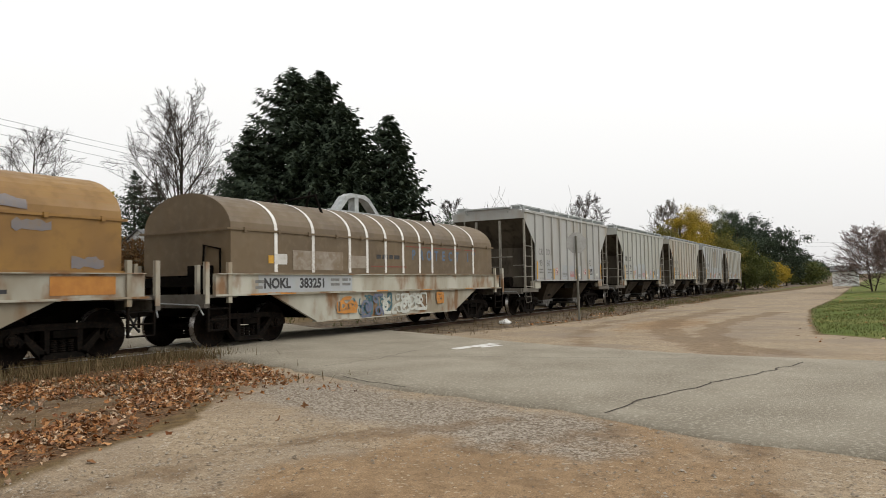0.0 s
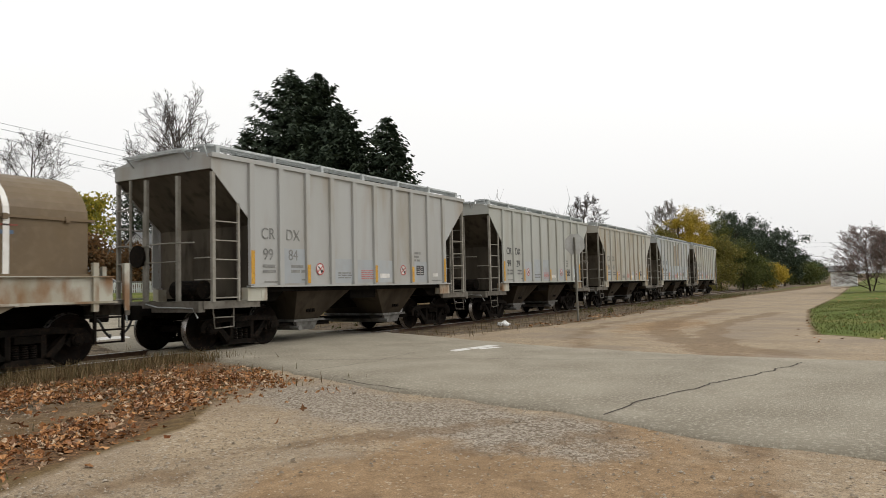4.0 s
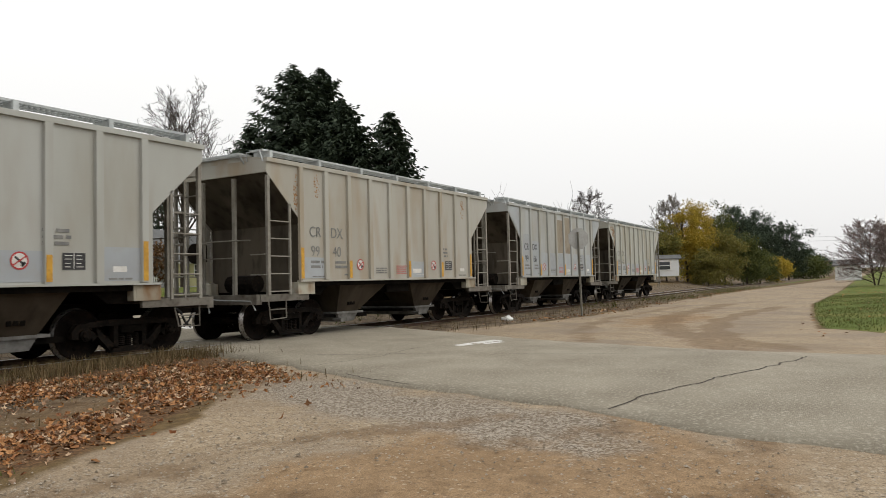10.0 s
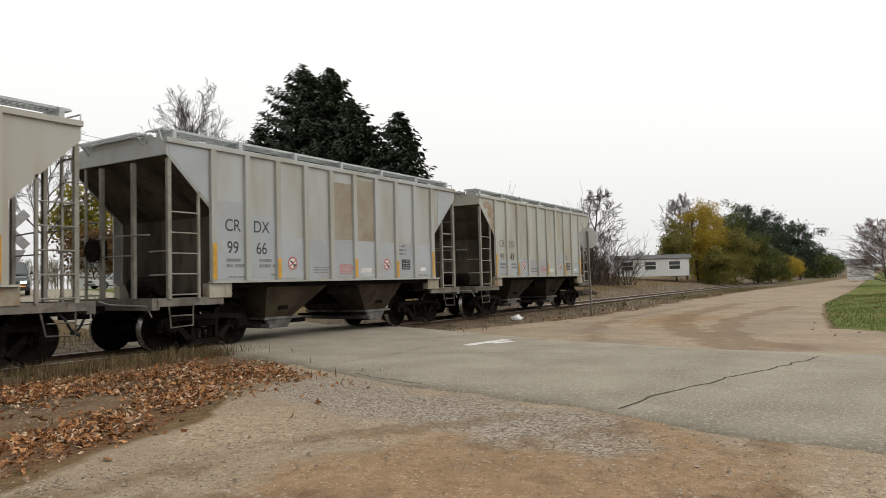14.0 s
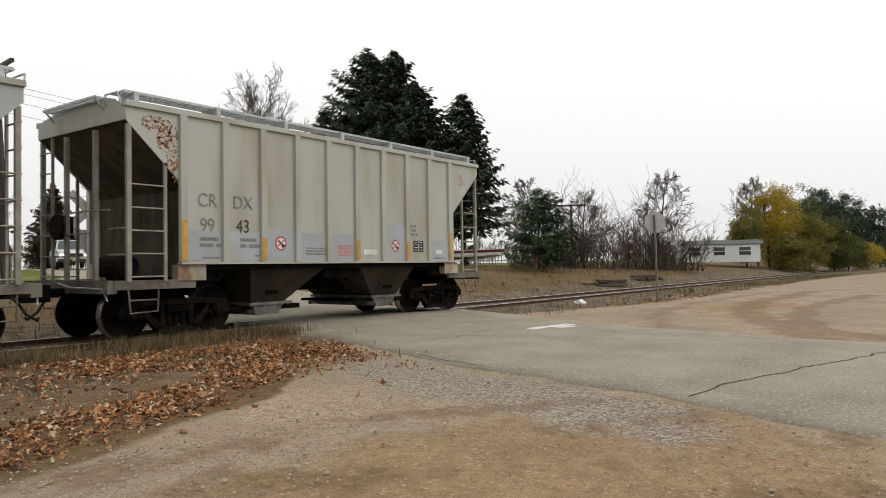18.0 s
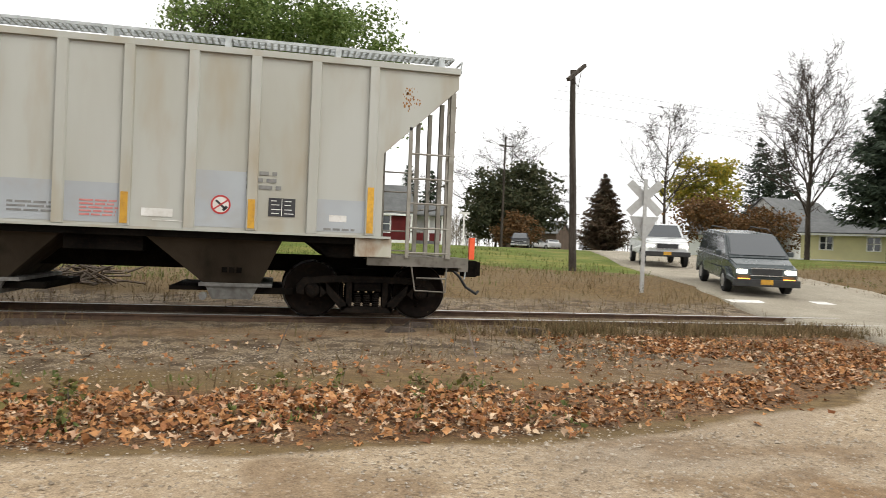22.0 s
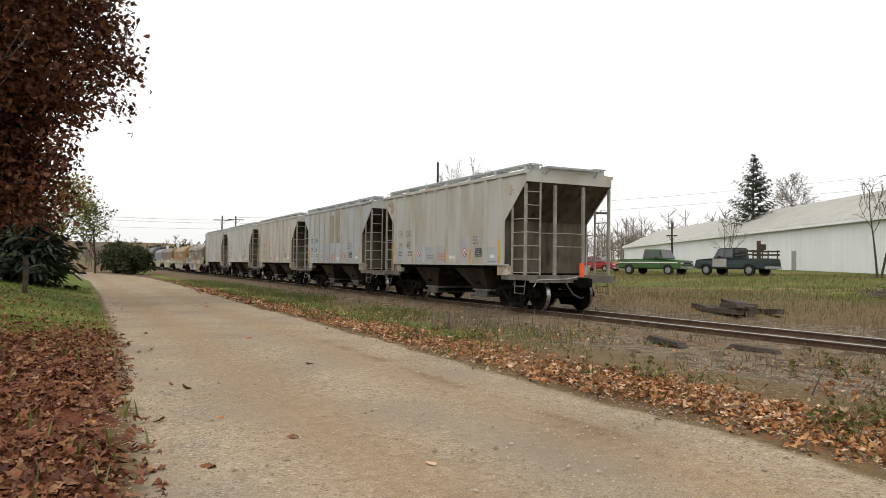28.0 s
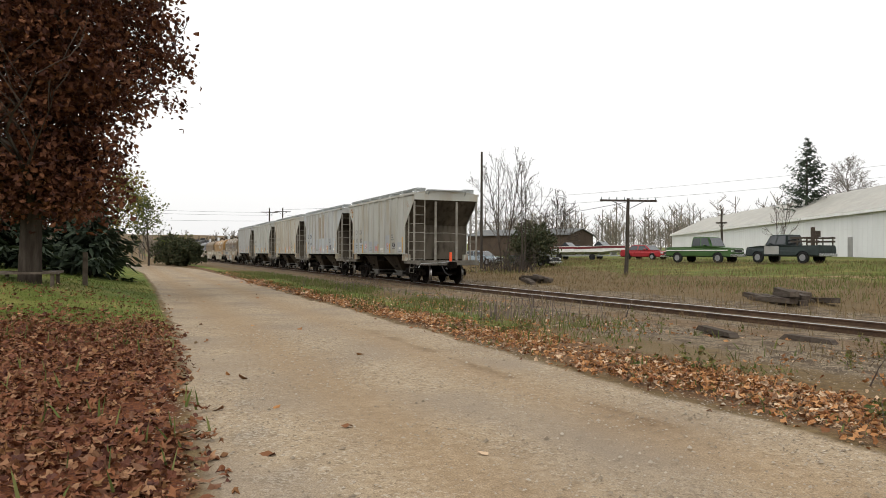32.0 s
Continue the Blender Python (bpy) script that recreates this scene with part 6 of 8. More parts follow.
# ---- beyond the track, from the village street round to the open field
for i, (x, y, h, w) in enumerate(((43.6, 45.0, 13.4, 8.6), (46.0, 42.3, 18.4, 15.0), (48.3, 41.3, 18.7, 14.0), (47.9, 38.6, 15.5, 13.0), (50.0, 35.2, 14.4, 11.6))):
    conifer("spruce_tree", ["tall dark green spruce before the yellow house", "tall dark spruce with a pointed top and gaps between its boughs"][i % 2], x, y, h, w, 40 + i, NEEDLE, "row of dark spruces", skirt=.2, dense=2.0, twig_len=.9, power=.74)
conifer("spruce_tree", "dark spruce behind the village street", 56.0, 77.3, 14.2, 8.2, 51, NEEDLE, "spruces behind the street", .1, 1.8, power=.65)
conifer("spruce_tree", "dark spruce behind the village street", 58.2, 76.2, 13.4, 7.6, 52, NEEDLE, "spruces behind the street", .1, 1.8, power=.65)
bare_tree("bare_maple", "tall bare grey tree beside the spruces", 40.7, 50.0, 17.6, 4.2, 7, leader=1.0, fork=.2)
bare_tree("bare_maple", "slender bare tree behind the spruces", 59, 62, 17.5, 4.6, 8, leader=.8)
conifer("cedar_tree", "browning cone-shaped conifer beside the street", 36.1, 77.5, 8.6, 6.2, 53, NEEDLE_BROWN, "", .03, 6.0, droop=.05, twig_len=.75, power=.9)
bare_tree("bare_tree", "wide bare tree beside the street", 43.4, 77.0, 18.0, 5.2, 9, leader=.5, fork=.3, droop=.2)
leafy_tree("maple_tree", "half-bare tree with rusty yellow leaves", 51.9, 80.2, 10.0, 5.4, 10, LEAF_YELLOW, 3800, .24, fork=.2, bark=BARK)
crown_tree("shrub", "dense rust-brown shrub before a house", 47.5, 64.9, 5.0, 7.4, .1, 11, LEAF_ORANGE, 7000, .16)
leafy_tree("shrub", "brown leafy shrub beside the street", 44.0, 69, 4.6, 3.0, 12, LEAF_ORANGE, 3500, .2, fork=.05, clump=1.2)
bare_tree("bare_tree", "broad bare tree with upswept branches", 28.6, 91.1, 16.0, 8.8, 13, leader=.5, fork=.2)
crown_tree("oak_tree", "dense dark green tree with a rounded top", 25.4, 84.7, 9.6, 7.6, .8, 14, LEAF_DARK, 7000, .24)
crown_tree("oak_tree", "dense dark green tree with browning leaves", 29.6, 85.7, 10.6, 7.8, .8, 15, LEAF_DARK, 7500, .24)
crown_tree("shrub", "rust-red shrub under the dark trees", 26.5, 80.0, 4.2, 4.6, .1, 16, LEAF_ORANGE, 3500, .16)
for i, (x, y, h) in enumerate(((17.7, 104, 11.6), (20.9, 103.4, 10.8), (9.9, 105, 12.6))):
    conifer("spruce_tree", "small dark spruce behind the red house", x, y, h, 7.0, 60 + i, NEEDLE, "spruces behind the red house", .06, 2.4)
crown_tree("maple_tree", "large green maple with a full spreading crown", 1.0, 60.2, 20.2, 17.0, 5.6, 17, LEAF_GREEN, 48000, .17, clumps=190, fluff=.25, lumpy=.8, trunk_r=.75)
leafy_tree("maple_tree", "half-bare maple with thin green foliage and a leaning limb", -7.4, 58.4, 18.5, 6.4, 18, LEAF_GREEN, 5200, .16, 5, jitter=.6, clump=.6, fork=.18, trunk_r=.45, cut=.42, bare_below=-2.2, splits=(9, 4, 3, 3, 2))
crown_tree("willow_tree", "rounded yellow-green tree behind the field", -17.4, 74.5, 10.8, 8.2, .2, 19, LEAF_YELLOW, 34000, .15, clumps=150, fluff=.36, lumpy=.6)
crown_tree("oak_tree", "dark olive tree behind the garages", -10.8, 84, 10.0, 8.0, 1.0, 20, LEAF_DARK, 8000, .2)
conifer("pine_tree", "open dark pine beside the white building", -30.5, 95.9, 11.0, 7.5, 63, NEEDLE, "", .12, 1.3, droop=.05, power=.45)
# thicket along the line
conifer("juniper_bush", "dense broad green conifer beside the track", 40.8, 22.9, 5.0, 6.0, 21, NEEDLE2, "", .02, 3.6, droop=.0, twig_len=.5, power=.6)
for i, (x, y, h, r) in enumerate(((47.5, 24.0, 4.2, 2.2), (50.5, 22.6, 5.0, 2.4), (53.0, 21.2, 6.0, 2.2), (55.6, 20.6, 4.4, 2.2), (57.4, 19.8, 4.6, 2.2), (45.0, 25.5, 3.2, 2.0), (49.0, 26.5, 6.4, 2.6))):
    thicket("bare_thicket", "tangled bare brown thicket beside the track", x, y, r, h, 70 + i, 85, TWIG_RED if i % 2 else TWIG)
bare_tree("bare_tree", "bare crooked tree rising from the thicket", 60.5, 22.6, 8.4, 3.6, 22, leader=.25, fork=.2, r0=.16)
bare_tree("bare_tree", "small bare tree over the thicket", 66, 32, 7.6, 3.2, 23, leader=.3, fork=.1)
bare_tree("bare_tree", "small bare tree behind the spruce row", 60, 34, 8.5, 3.4, 24, leader=.4, fork=.1)
for i, (x, y, h, w, lf, lab) in enumerate((
        (80.6, 20.2, 6.2, 3.2, LEAF_OLIVE, "thin olive-brown leafy tree beside the track"), (84.2, 18.8, 8.6, 3.4, LEAF_GOLD, "golden yellow leafy tree beside the track"),
        (87.4, 18.2, 9.2, 3.6, LEAF_GOLD, "golden yellow leafy tree beside the track"), (90.0, 15.8, 6.6, 4.2, LEAF_OLIVE, "olive-green leafy tree beside the track"),
        (94.5, 17.4, 9.4, 3.8, LEAF_MOSS, "tall moss-green leafy tree beside the track"), (97.0, 14.4, 6.6, 4.4, LEAF_MOSS, "moss-green leafy tree beside the track"),
        (83.4, 16.4, 3.8, 3.6, LEAF_OLIVE, "low olive shrub under the yellow trees"), (102.0, 13.6, 4.2, 4.4, LEAF_MOSS, "low moss-green shrub beside the track"), (116, 13.2, 3.6, 3.6, LEAF_GOLD, "low yellow shrub beside the track"))):
    crown_tree("poplar_tree" if h > 5 else "roadside_shrub", lab, x, y, h, w, .2, 80 + i, lf, 9000, .105, clumps=90, fluff=.5, lumpy=.6, fat=.12)
bare_tree("birch_tree", "pale thin tree above the yellow trees", 86.5, 20.5, 10.4, 2.6, 25, BARK_PALE, TWIG_PALE, leader=.9, fork=.25)
for i, (x, y, h) in enumerate(((131.0, 20.0, 12.6), (138, 17.0, 11.4), (136.5, 22, 12.0), (146, 14.5, 9.6))):
    crown_tree("pine_tree", "broad dark green pine far along the track", x, y, h, 7.0, 1.0, 90 + i, NEEDLE, 9000, .17, clumps=70, fluff=.42, lumpy=.5)
for i in range(9):
    x = 170 + i * 22
    crown_tree("pine_tree", "low dark tree far along the gravel road", x, 14.0 + i * .8 + (i % 3), 5.0 + (i % 2), 8, .3, 110 + i, NEEDLE2 if i % 2 else LEAF_MOSS, 3500, .22, clumps=50, fluff=.45, lumpy=.4)
bare_tree("bare_shrub_tree", "small bare reddish tree on the lawn", 76.5, .6, 6.4, 3.1, 26, BARK, TWIG_ROSE, stems=3, leader=.8, fork=.06, dense=.9, fine=.009)
bare_tree("bare_shrub_tree", "small bare reddish tree on the lawn", 73.0, -1.6, 6.0, 3.2, 27, BARK, TWIG_ROSE, stems=3, leader=.8, fork=.06, dense=.9, fine=.009)
# ---- towards the head of the train
maple = thing("red_maple", "dark red maple shading the lawn", "tree", pose(-25.4, -2.6, gz(-25.4, -2.6)))
paths, tips = limbs(13.0, 5.0, 28, 4, trunk_r=.34, fork=.2, splits=(9, 4, 3, 3))
part("trunk", clean(limb_mesh(paths, 0, 0, least=.028)), BARK, maple, "stout dark trunk")
tagged(part("branchwork", limb_mesh(paths, 1, 4, 3), BARK, maple), kind="stuff")
rs = np.random.RandomState(28)
n = 1500
d = rs.normal(0, 1, (n, 3))
d /= np.linalg.norm(d, axis=1)[:, None]
lump_ = np.array([1 + .30 * noise.noise(Vector(tuple(q * 2.1)) ) for q in d])
C_ = d * (rs.rand(n) ** .42 * lump_)[:, None] * np.array([4.15, 4.15, 5.6]) + np.array([0, 0, 8.4])
C_[:, :2] *= (1 - .22 * np.clip((6.5 - C_[:, 2]) / 3, 0, 1))[:, None]
C_ = C_[C_[:, 2] > 2.9]
# the lowest boughs hang about the trunk
low_ = np.stack([np.clip(rs.normal(0, 1.4, 300), -2.4, 2.4), np.clip(rs.normal(0, 1.4, 300), -2.4, 2.4), rs.uniform(2.1, 4.2, 300)], 1)
C_ = np.concatenate([C_, low_])
n = 60000
P = C_[rs.randint(0, len(C_), n)] + rs.normal(0, .27, (n, 3))
V, F = flat_leaves(P, .10, rs, 5, up=np.array([0, 0, .5]))
loose("crown", V.tolist(), F.tolist(), LEAF_RED, maple, "dense dark red leaves")
for i, (x, y, h, w) in enumerate(((-36.8, -1.4, 3.2, 4.4), (-38.5, -3.4, 4.2, 5.6), (-34.5, -5.0, 4.6, 6.0), (-42.0, -1.6, 3.8, 5.0), (-31.0, -9.5, 9.0, 7.5))):
    conifer("spruce_tree", "dark low-boughed spruce behind the lawn", x, y, h, w, 120 + i, NEEDLE, "spruces behind the lawn", .02, 3.0, droop=.2, twig_len=.8)
for i, (x, y, h, s, lf) in enumerate(((-72, -3.5, 8.0, 4.2, LEAF_DARK), (-80, -1.0, 9.0, 4.0, LEAF_OLIVE), (-66, -8, 8.0, 4.5, LEAF_DARK), (-92, 2.5, 7.5, 4.0, LEAF_MOSS))):
    leafy_tree("roadside_tree", "thinning green tree at the bend of the gravel road", x, y, h, s, 130 + i, lf, 1500, .16, 3, fork=.15)
for i, (x, y, h, s) in enumerate(((-86.5, 6.2, 3.2, 1.9), (-92, 5.4, 3.0, 1.8), (-99, 5.0, 3.8, 2.0))):
    crown_tree("bush", "dense dark green bush beside the gravel road", x, y, h, s * 1.8, .1, 140 + i, LEAF_DARK, 5000, .16)
bare_tree("bare_tree", "bare tree with several upright stems beside the track", -48.7, 26.3, 9.4, 2.7, 29, stems=3, leader=.4, fork=.2, dense=.55, r0=.10, fine=.008)
bare_tree("bare_tree", "bare upright tree beside the track", -45.3, 26.1, 8.4, 2.0, 30, stems=2, leader=.4, fork=.25, dense=.5, r0=.09, fine=.008)
bare_tree("bare_tree", "small bare tree behind the parked boats", -63.3, 40.8, 7.6, 2.6, 31, stems=2, leader=.5, fork=.2, dense=.6)
crown_tree("bush", "dark bush behind the bare tree", -52.5, 31.0, 3.6, 4.2, .1, 32, LEAF_DARK, 4000, .13)
for i, (x, y) in enumerate(((-46.5, 24.6), (-43.5, 25.0))):
    thicket("bare_thicket", "low bare thicket beside the track", x, y, 1.6, 1.9, 150 + i, 40)
conifer("spruce_tree", "dark pointed spruce behind the white building", -60.8, 73.4, 13.6, 7.6, 64, NEEDLE, "", .1, 1.5, droop=.05, power=.75)
bare_tree("bare_tree", "bare tree behind the white building", -60.7, 81.5, 12.6, 4.0, 33, BARK_PALE, TWIG_PALE, leader=.6)
bare_tree("bare_tree", "young bare tree with two forking stems before the white building", -27.3, 43.9, 6.4, 2.1, 35, BARK, TWIG_RED, stems=2, leader=.4, fork=.42, dense=.5, r0=.11, fine=.008)
bare_tree("bare_tree", "slender bare young tree before the white building", -38.6, 43.6, 4.7, 1.3, 34, BARK_PALE, TWIG_PALE, stems=2, leader=.5, fork=.35, dense=.45, fine=.007)

# far woods: one belt of bare and evergreen trees all round the north
rs = np.random.RandomState(3)
C_, Z_, H_ = [], [], []
while len(C_) < 1500:
    a, R = rs.uniform(-1.85, 1.45), rs.uniform(150, 330)
    x, y = R * math.sin(a), R * math.cos(a)
    if (y < 28 and x > -140) or abs(x - np.interp(y, ROAD_Y, ROAD_W)) < 10:
        continue
    C_.append((x, y))
    Z_.append(gz(x, y) - .3)
    H_.append(rs.uniform(4.6, 8.0) * np.interp(a, [-1.85, -1.25, -1.1, -.75, -.6, 1.45], [.8, .9, 1.45, 1.5, 1.2, .85]) * (1 + (R - 150) / 400))
C_, Z_, H_ = np.array(C_), np.array(Z_), np.array(H_)
SA, SB, SR = [], [], []
for (x, y), z0, h in zip(C_, Z_, H_):
    foot = np.array([x, y, z0])
    top = foot + [rs.normal(0, .3), rs.normal(0, .3), h]
    SA.append(foot), SB.append(top), SR.append(.16)
    for k in range(18):
        f = rs.uniform(.15, .95)
        p = foot + (top - foot) * f
        a, L_ = rs.uniform(0, 6.283), h * .36 * (1.1 - f * .7) * rs.uniform(.6, 1.2)
        q = p + np.array([math.cos(a) * .75, math.sin(a) * .75, rs.uniform(.35, 1.1)]) * L_
        SA.append(p), SB.append(q), SR.append(.07)
        for j in range(2):
            b = rs.uniform(0, 6.283)
            m_ = p + (q - p) * rs.uniform(.4, .9)
            SA.append(m_), SB.append(m_ + np.array([math.cos(b) * .6, math.sin(b) * .6, rs.uniform(.2, .9)]) * L_ * .55), SR.append(.05)
SR = np.array(SR)
V, F = sticks(np.array(SA), np.array(SB), SR, SR * .45, 3)
V, F = V.tolist(), F.tolist()
WOODS = island("hazy_bare_woods", [(0.12, 0.10, 0.085), (0.19, 0.163, 0.14), (0.12, 0.118, 0.09), (0.21, 0.168, 0.125), (0.085, 0.09, 0.07)], .95)
loose("far_woods", V, F, WOODS, None, "distant belt of bare brown woods", "stuff", "woods")

# ---- fallen leaves and grasses
rs = np.random.RandomState(11)


def scatter(n, x0, x1, y0, y1, dens):
    x, y = rs.uniform(x0, x1, n), rs.uniform(y0, y1, n)
    k = rs.rand(n) < dens(x, y)
    x, y = x[k], y[k]
    return np.stack([x, y, ground_z(x, y) + .012], 1)


def grit(x, y, s):
    return np.array([noise.noise(Vector((a * s, b * s, 7))) for a, b in zip(x, y)])


def d_strip(x, y):
    mid = np.interp(x, [-40, -5, 1, 3, 4.5, 6.0, 8], [6.6, 6.5, 6.5, 6.6, 6.9, 7.7, 9.2])
    wid = np.interp(x, [-40, -20, -8, 0, 3, 6, 8], [.45, .55, .7, .75, .6, .6, .3])
    lower = np.exp(-np.abs((y - mid) / wid) ** 3)
    upper = np.exp(-((y - 10.6) / 1.3) ** 2) * np.clip((x - 3.5) / 3, 0, 1) * np.clip((10.6 - x) / 1.5, 0, 1) * .75
    right = np.exp(-((x - 9.0) / 1.0) ** 2) * np.clip((y - 7.5) / 1, 0, 1) * np.clip((12.8 - y) / 1, 0, 1) * .7
    thin = .06 * np.clip(.6 + 2.2 * grit(x, y, .5), 0, 2.5) * np.clip((y - 5.9) / .8, 0, 1) * np.clip((11.8 - y) / 2, 0, 1)
    return (lower + upper + right + thin) * (x < road_w(y) - .25) * np.clip(.72 + 1.4 * grit(x, y, .8), .12, 1)


P = scatter(190000, -26, 11, 5.2, 13, d_strip)
P[:, 2] += rs.rand(len(P)) ** 2 * .05
V, F = flat_leaves(P, .046, rs, 8, .6)
loose("fallen_leaves", V.tolist(), F.tolist(), FALLEN, None, "drift of curled orange-brown fallen leaves along the road edge", "stuff", "leaves")
P = scatter(5000, -60, -24, 5.4, 8.0, lambda x, y: np.exp(-np.abs((y - np.interp(x, [-60, -35, -24], [7.6, 6.4, 6.5])) / .6) ** 2) * .7)
V, F = flat_leaves(P, .085, rs, 5, .5)
loose("fallen_leaves", V.tolist(), F.tolist(), FALLEN, None, "far drift of fallen leaves along the road edge", "stuff", "leaves")


def d_red(x, y):
    edge = np.clip((gr_s(x) - y) / .5 + .35, 0, 1)
    far = np.interp(x, [-30, -19, -15, -12, -4], [.02, .05, .5, .9, 1.0])
    return edge * far * np.clip(.85 + 1.2 * grit(x, y, .7), .25, 1)


P = scatter(80000, -24, -3.2, -11, 1.4, d_red)
P[:, 2] += rs.rand(len(P)) ** 2 * .06
V, F = flat_leaves(P, .055, rs, 8, .55)
loose("fallen_red_leaves", V.tolist(), F.tolist(), FALLEN_RED, None, "thick carpet of dark red fallen leaves on the lawn edge", "stuff", "leaves")
P = np.concatenate([scatter(2600, 16, 70, 9.0, 12.2, lambda x, y: np.exp(-((y - gr_n(x) - .7) / .8) ** 2)), scatter(1800, 18, 60, -8, 2.4, lambda x, y: .35 + 0 * x), scatter(700, -40, 9, -2, 6, lambda x, y: .06 + .5 * (y < 1.6) * (x < -3))])
V, F = flat_leaves(P, .06, rs, 5, .5)
loose("scattered_leaves", V.tolist(), F.tolist(), FALLEN, None, "scattered single fallen leaves on gravel and lawn", "stuff", "leaves")
# pebbles on the gravel
P = np.concatenate([scatter(5200, 3, 9.5, 1.0, 8.0, lambda x, y: np.exp(-((x - road_w(y) + .5) / .8) ** 2) * .9 + .06), scatter(4200, -20, 4, .2, 6, lambda x, y: .12 + .6 * np.exp(-((y - gr_s(x) - .3) / .35) ** 2) + .5 * np.exp(-((y - gr_n(x) + .2) / .35) ** 2)), scatter(24000, .5, 9, -.5, 8, lambda x, y: np.clip(.35 + 1.2 * grit(x, y, .5), .04, 1)), scatter(26000, -16, 1, .3, 5.9, lambda x, y: np.clip(.5 + .9 * grit(x, y, .5), .1, 1)), scatter(40000, -24, 10, 7.6, 12.4, lambda x, y: .55 + .4 * grit(x, y, 1.1))])
n = len(P)
sz = rs.uniform(.003, .0135, (n, 1, 1)) * np.where(rs.rand(n, 1, 1) < .06, 1.8, 1.0)
oct_ = np.array([[1, 0, 0], [0, 1, 0], [-1, 0, 0], [0, -1, 0], [0, 0, .7], [0, 0, -.7]])
V = (P[:, None, :] + oct_[None] * sz * rs.uniform(.7, 1.4, (n, 6, 1))).reshape(-1, 3)
q = (np.arange(n) * 6)[:, None, None]
F = (q + np.array([[0, 1, 4], [1, 2, 4], [2, 3, 4], [3, 0, 4]])[None]).reshape(-1, 3)
STONES = island("mixed_grey_pebbles", [(0.15, 0.118, 0.086), (0.23, 0.187, 0.14), (0.36, 0.315, 0.255), (0.19, 0.148, 0.102)], .9)
loose("pebbles", V.tolist(), F.tolist(), STONES, None, "loose grey pebbles on the road edges", "stuff", "pebbles")
# tall dry grass by the rails, and beyond them
P = np.concatenate([
    scatter(12000, 2.5, 10.6, 11.2, 12.45, lambda x, y: np.clip(.45 + 1.2 * grit(x, y, .8), .05, 1)),
    scatter(15000, -45, 11.2, 10.3, 12.5, lambda x, y: np.clip(.25 + 1.3 * grit(x, y, .6), .03, 1) * np.interp(x, [-45, -8, 4, 7, 11], [.8, .35, .25, 1, 1]) * np.interp(y, [10.3, 11.4, 12.5], [.1, .7, 1])),
    scatter(26000, -60, 11.5, 14.6, 21, lambda x, y: np.clip(.5 + .9 * grit(x, y, .5), .1, 1) * np.interp(y, [14.6, 15.6, 18, 21], [.3, 1, .9, .25])),
    scatter(6000, -62, -36, 35, 42, lambda x, y: np.clip(.6 + .8 * grit(x, y, .4), .1, 1)),
    scatter(52000, -75, -10, 20, 46, lambda x, y: np.clip(.6 + .9 * grit(x, y, .3), .1, 1)),
    scatter(9000, -12, 12, 16, 27, lambda x, y: np.clip(.35 + 1.2 * grit(x, y, .2), .05, 1)),
    scatter(26000, 17.5, 75, 14.7, 34, lambda x, y: np.clip(.5 + .9 * grit(x, y, .4), .1, 1)),
    scatter(3500, 17, 70, 9.6, 12.4, lambda x, y: .7 + 0 * x)])
V, F = blades(P, .26, .007, rs, .55)
loose("dry_grass", V.tolist(), F, GRASS_DRY, None, "tall dry straw-coloured grass along the track", "stuff", "grass")
P = np.concatenate([
    scatter(19000, -60, -8, 6.4, 10.0, lambda x, y: np.clip(.4 + 1.4 * grit(x, y, .5), .03, 1) * np.interp(x, [-60, -18, -7], [1, .95, .25])),
    scatter(14000, -26, 6, 19, 34, lambda x, y: np.clip(.2 + 1.6 * grit(x, y, .15), .02, 1)),
    scatter(26000, -75, -18, 22, 47, lambda x, y: np.clip(.3 + 1.4 * grit(x, y, .12), .04, 1)),
    scatter(20000, -24, 13, 23, 44, lambda x, y: np.clip(.4 + 1.1 * grit(x, y, .25), .05, 1)),
    scatter(3000, -14, -3.4, -9, .8, lambda x, y: np.clip(.2 + 1.3 * grit(x, y, .6), .02, 1) * .6),
    scatter(4500, 38, 80, 10, 12.6, lambda x, y: np.clip(.3 + 1.2 * grit(x, y, .4), 0, 1))])
V, F = blades(P, .20, .013, rs, .5)
loose("green_grass", V.tolist(), F, GRASS_GREEN, None, "patchy green grass along verges and lawn", "stuff", "grass")
P = scatter(9000, -12, 3.5, 5.7, 8.2, lambda x, y: np.clip(.12 + 1.5 * grit(x, y, .9), 0, 1) * np.interp(x, [-12, -5, 3.5], [1, .8, .5]))
V, F = blades(P, .13, .008, rs, .7)
P = np.concatenate([P, scatter(30000, 17, 48, -7, 2.9, lambda x, y: (y < gr_s(x) - .1) * 1.0), scatter(26000, -42, -13, -12, 1.0, lambda x, y: (y < gr_s(x) - .15) * 1.0)])
V, F = blades(P, .075, .009, rs, .8)
loose("green_grass", V.tolist(), F, GRASS_GREEN, None, "short green grass among the fallen leaves", "stuff", "grass")
P = scatter(16000, -20, 10, 6.8, 12.3, lambda x, y: np.clip(.35 + 1.4 * grit(x, y, .45), .05, 1) * np.interp(y, [6.8, 8, 10, 12.3], [.4, .6, .7, .9]))
V, F = blades(P, .16, .007, rs, 1.3)
loose("dead_straw", V.tolist(), F, GRASS_DRY, None, "flattened dead straw over the stony ground", "stuff", "straw")
P = np.concatenate([scatter(2600, -34, -12, 7.4, 11.4, lambda x, y: np.clip(1.6 * grit(x, y, .35) - .05, 0, 1)), scatter(160, -9, 4, 8.0, 11.5, lambda x, y: np.clip(1.5 * grit(x, y, .7) - .2, 0, 1))])
V, F = blades(P, .52, .012, rs, .5)
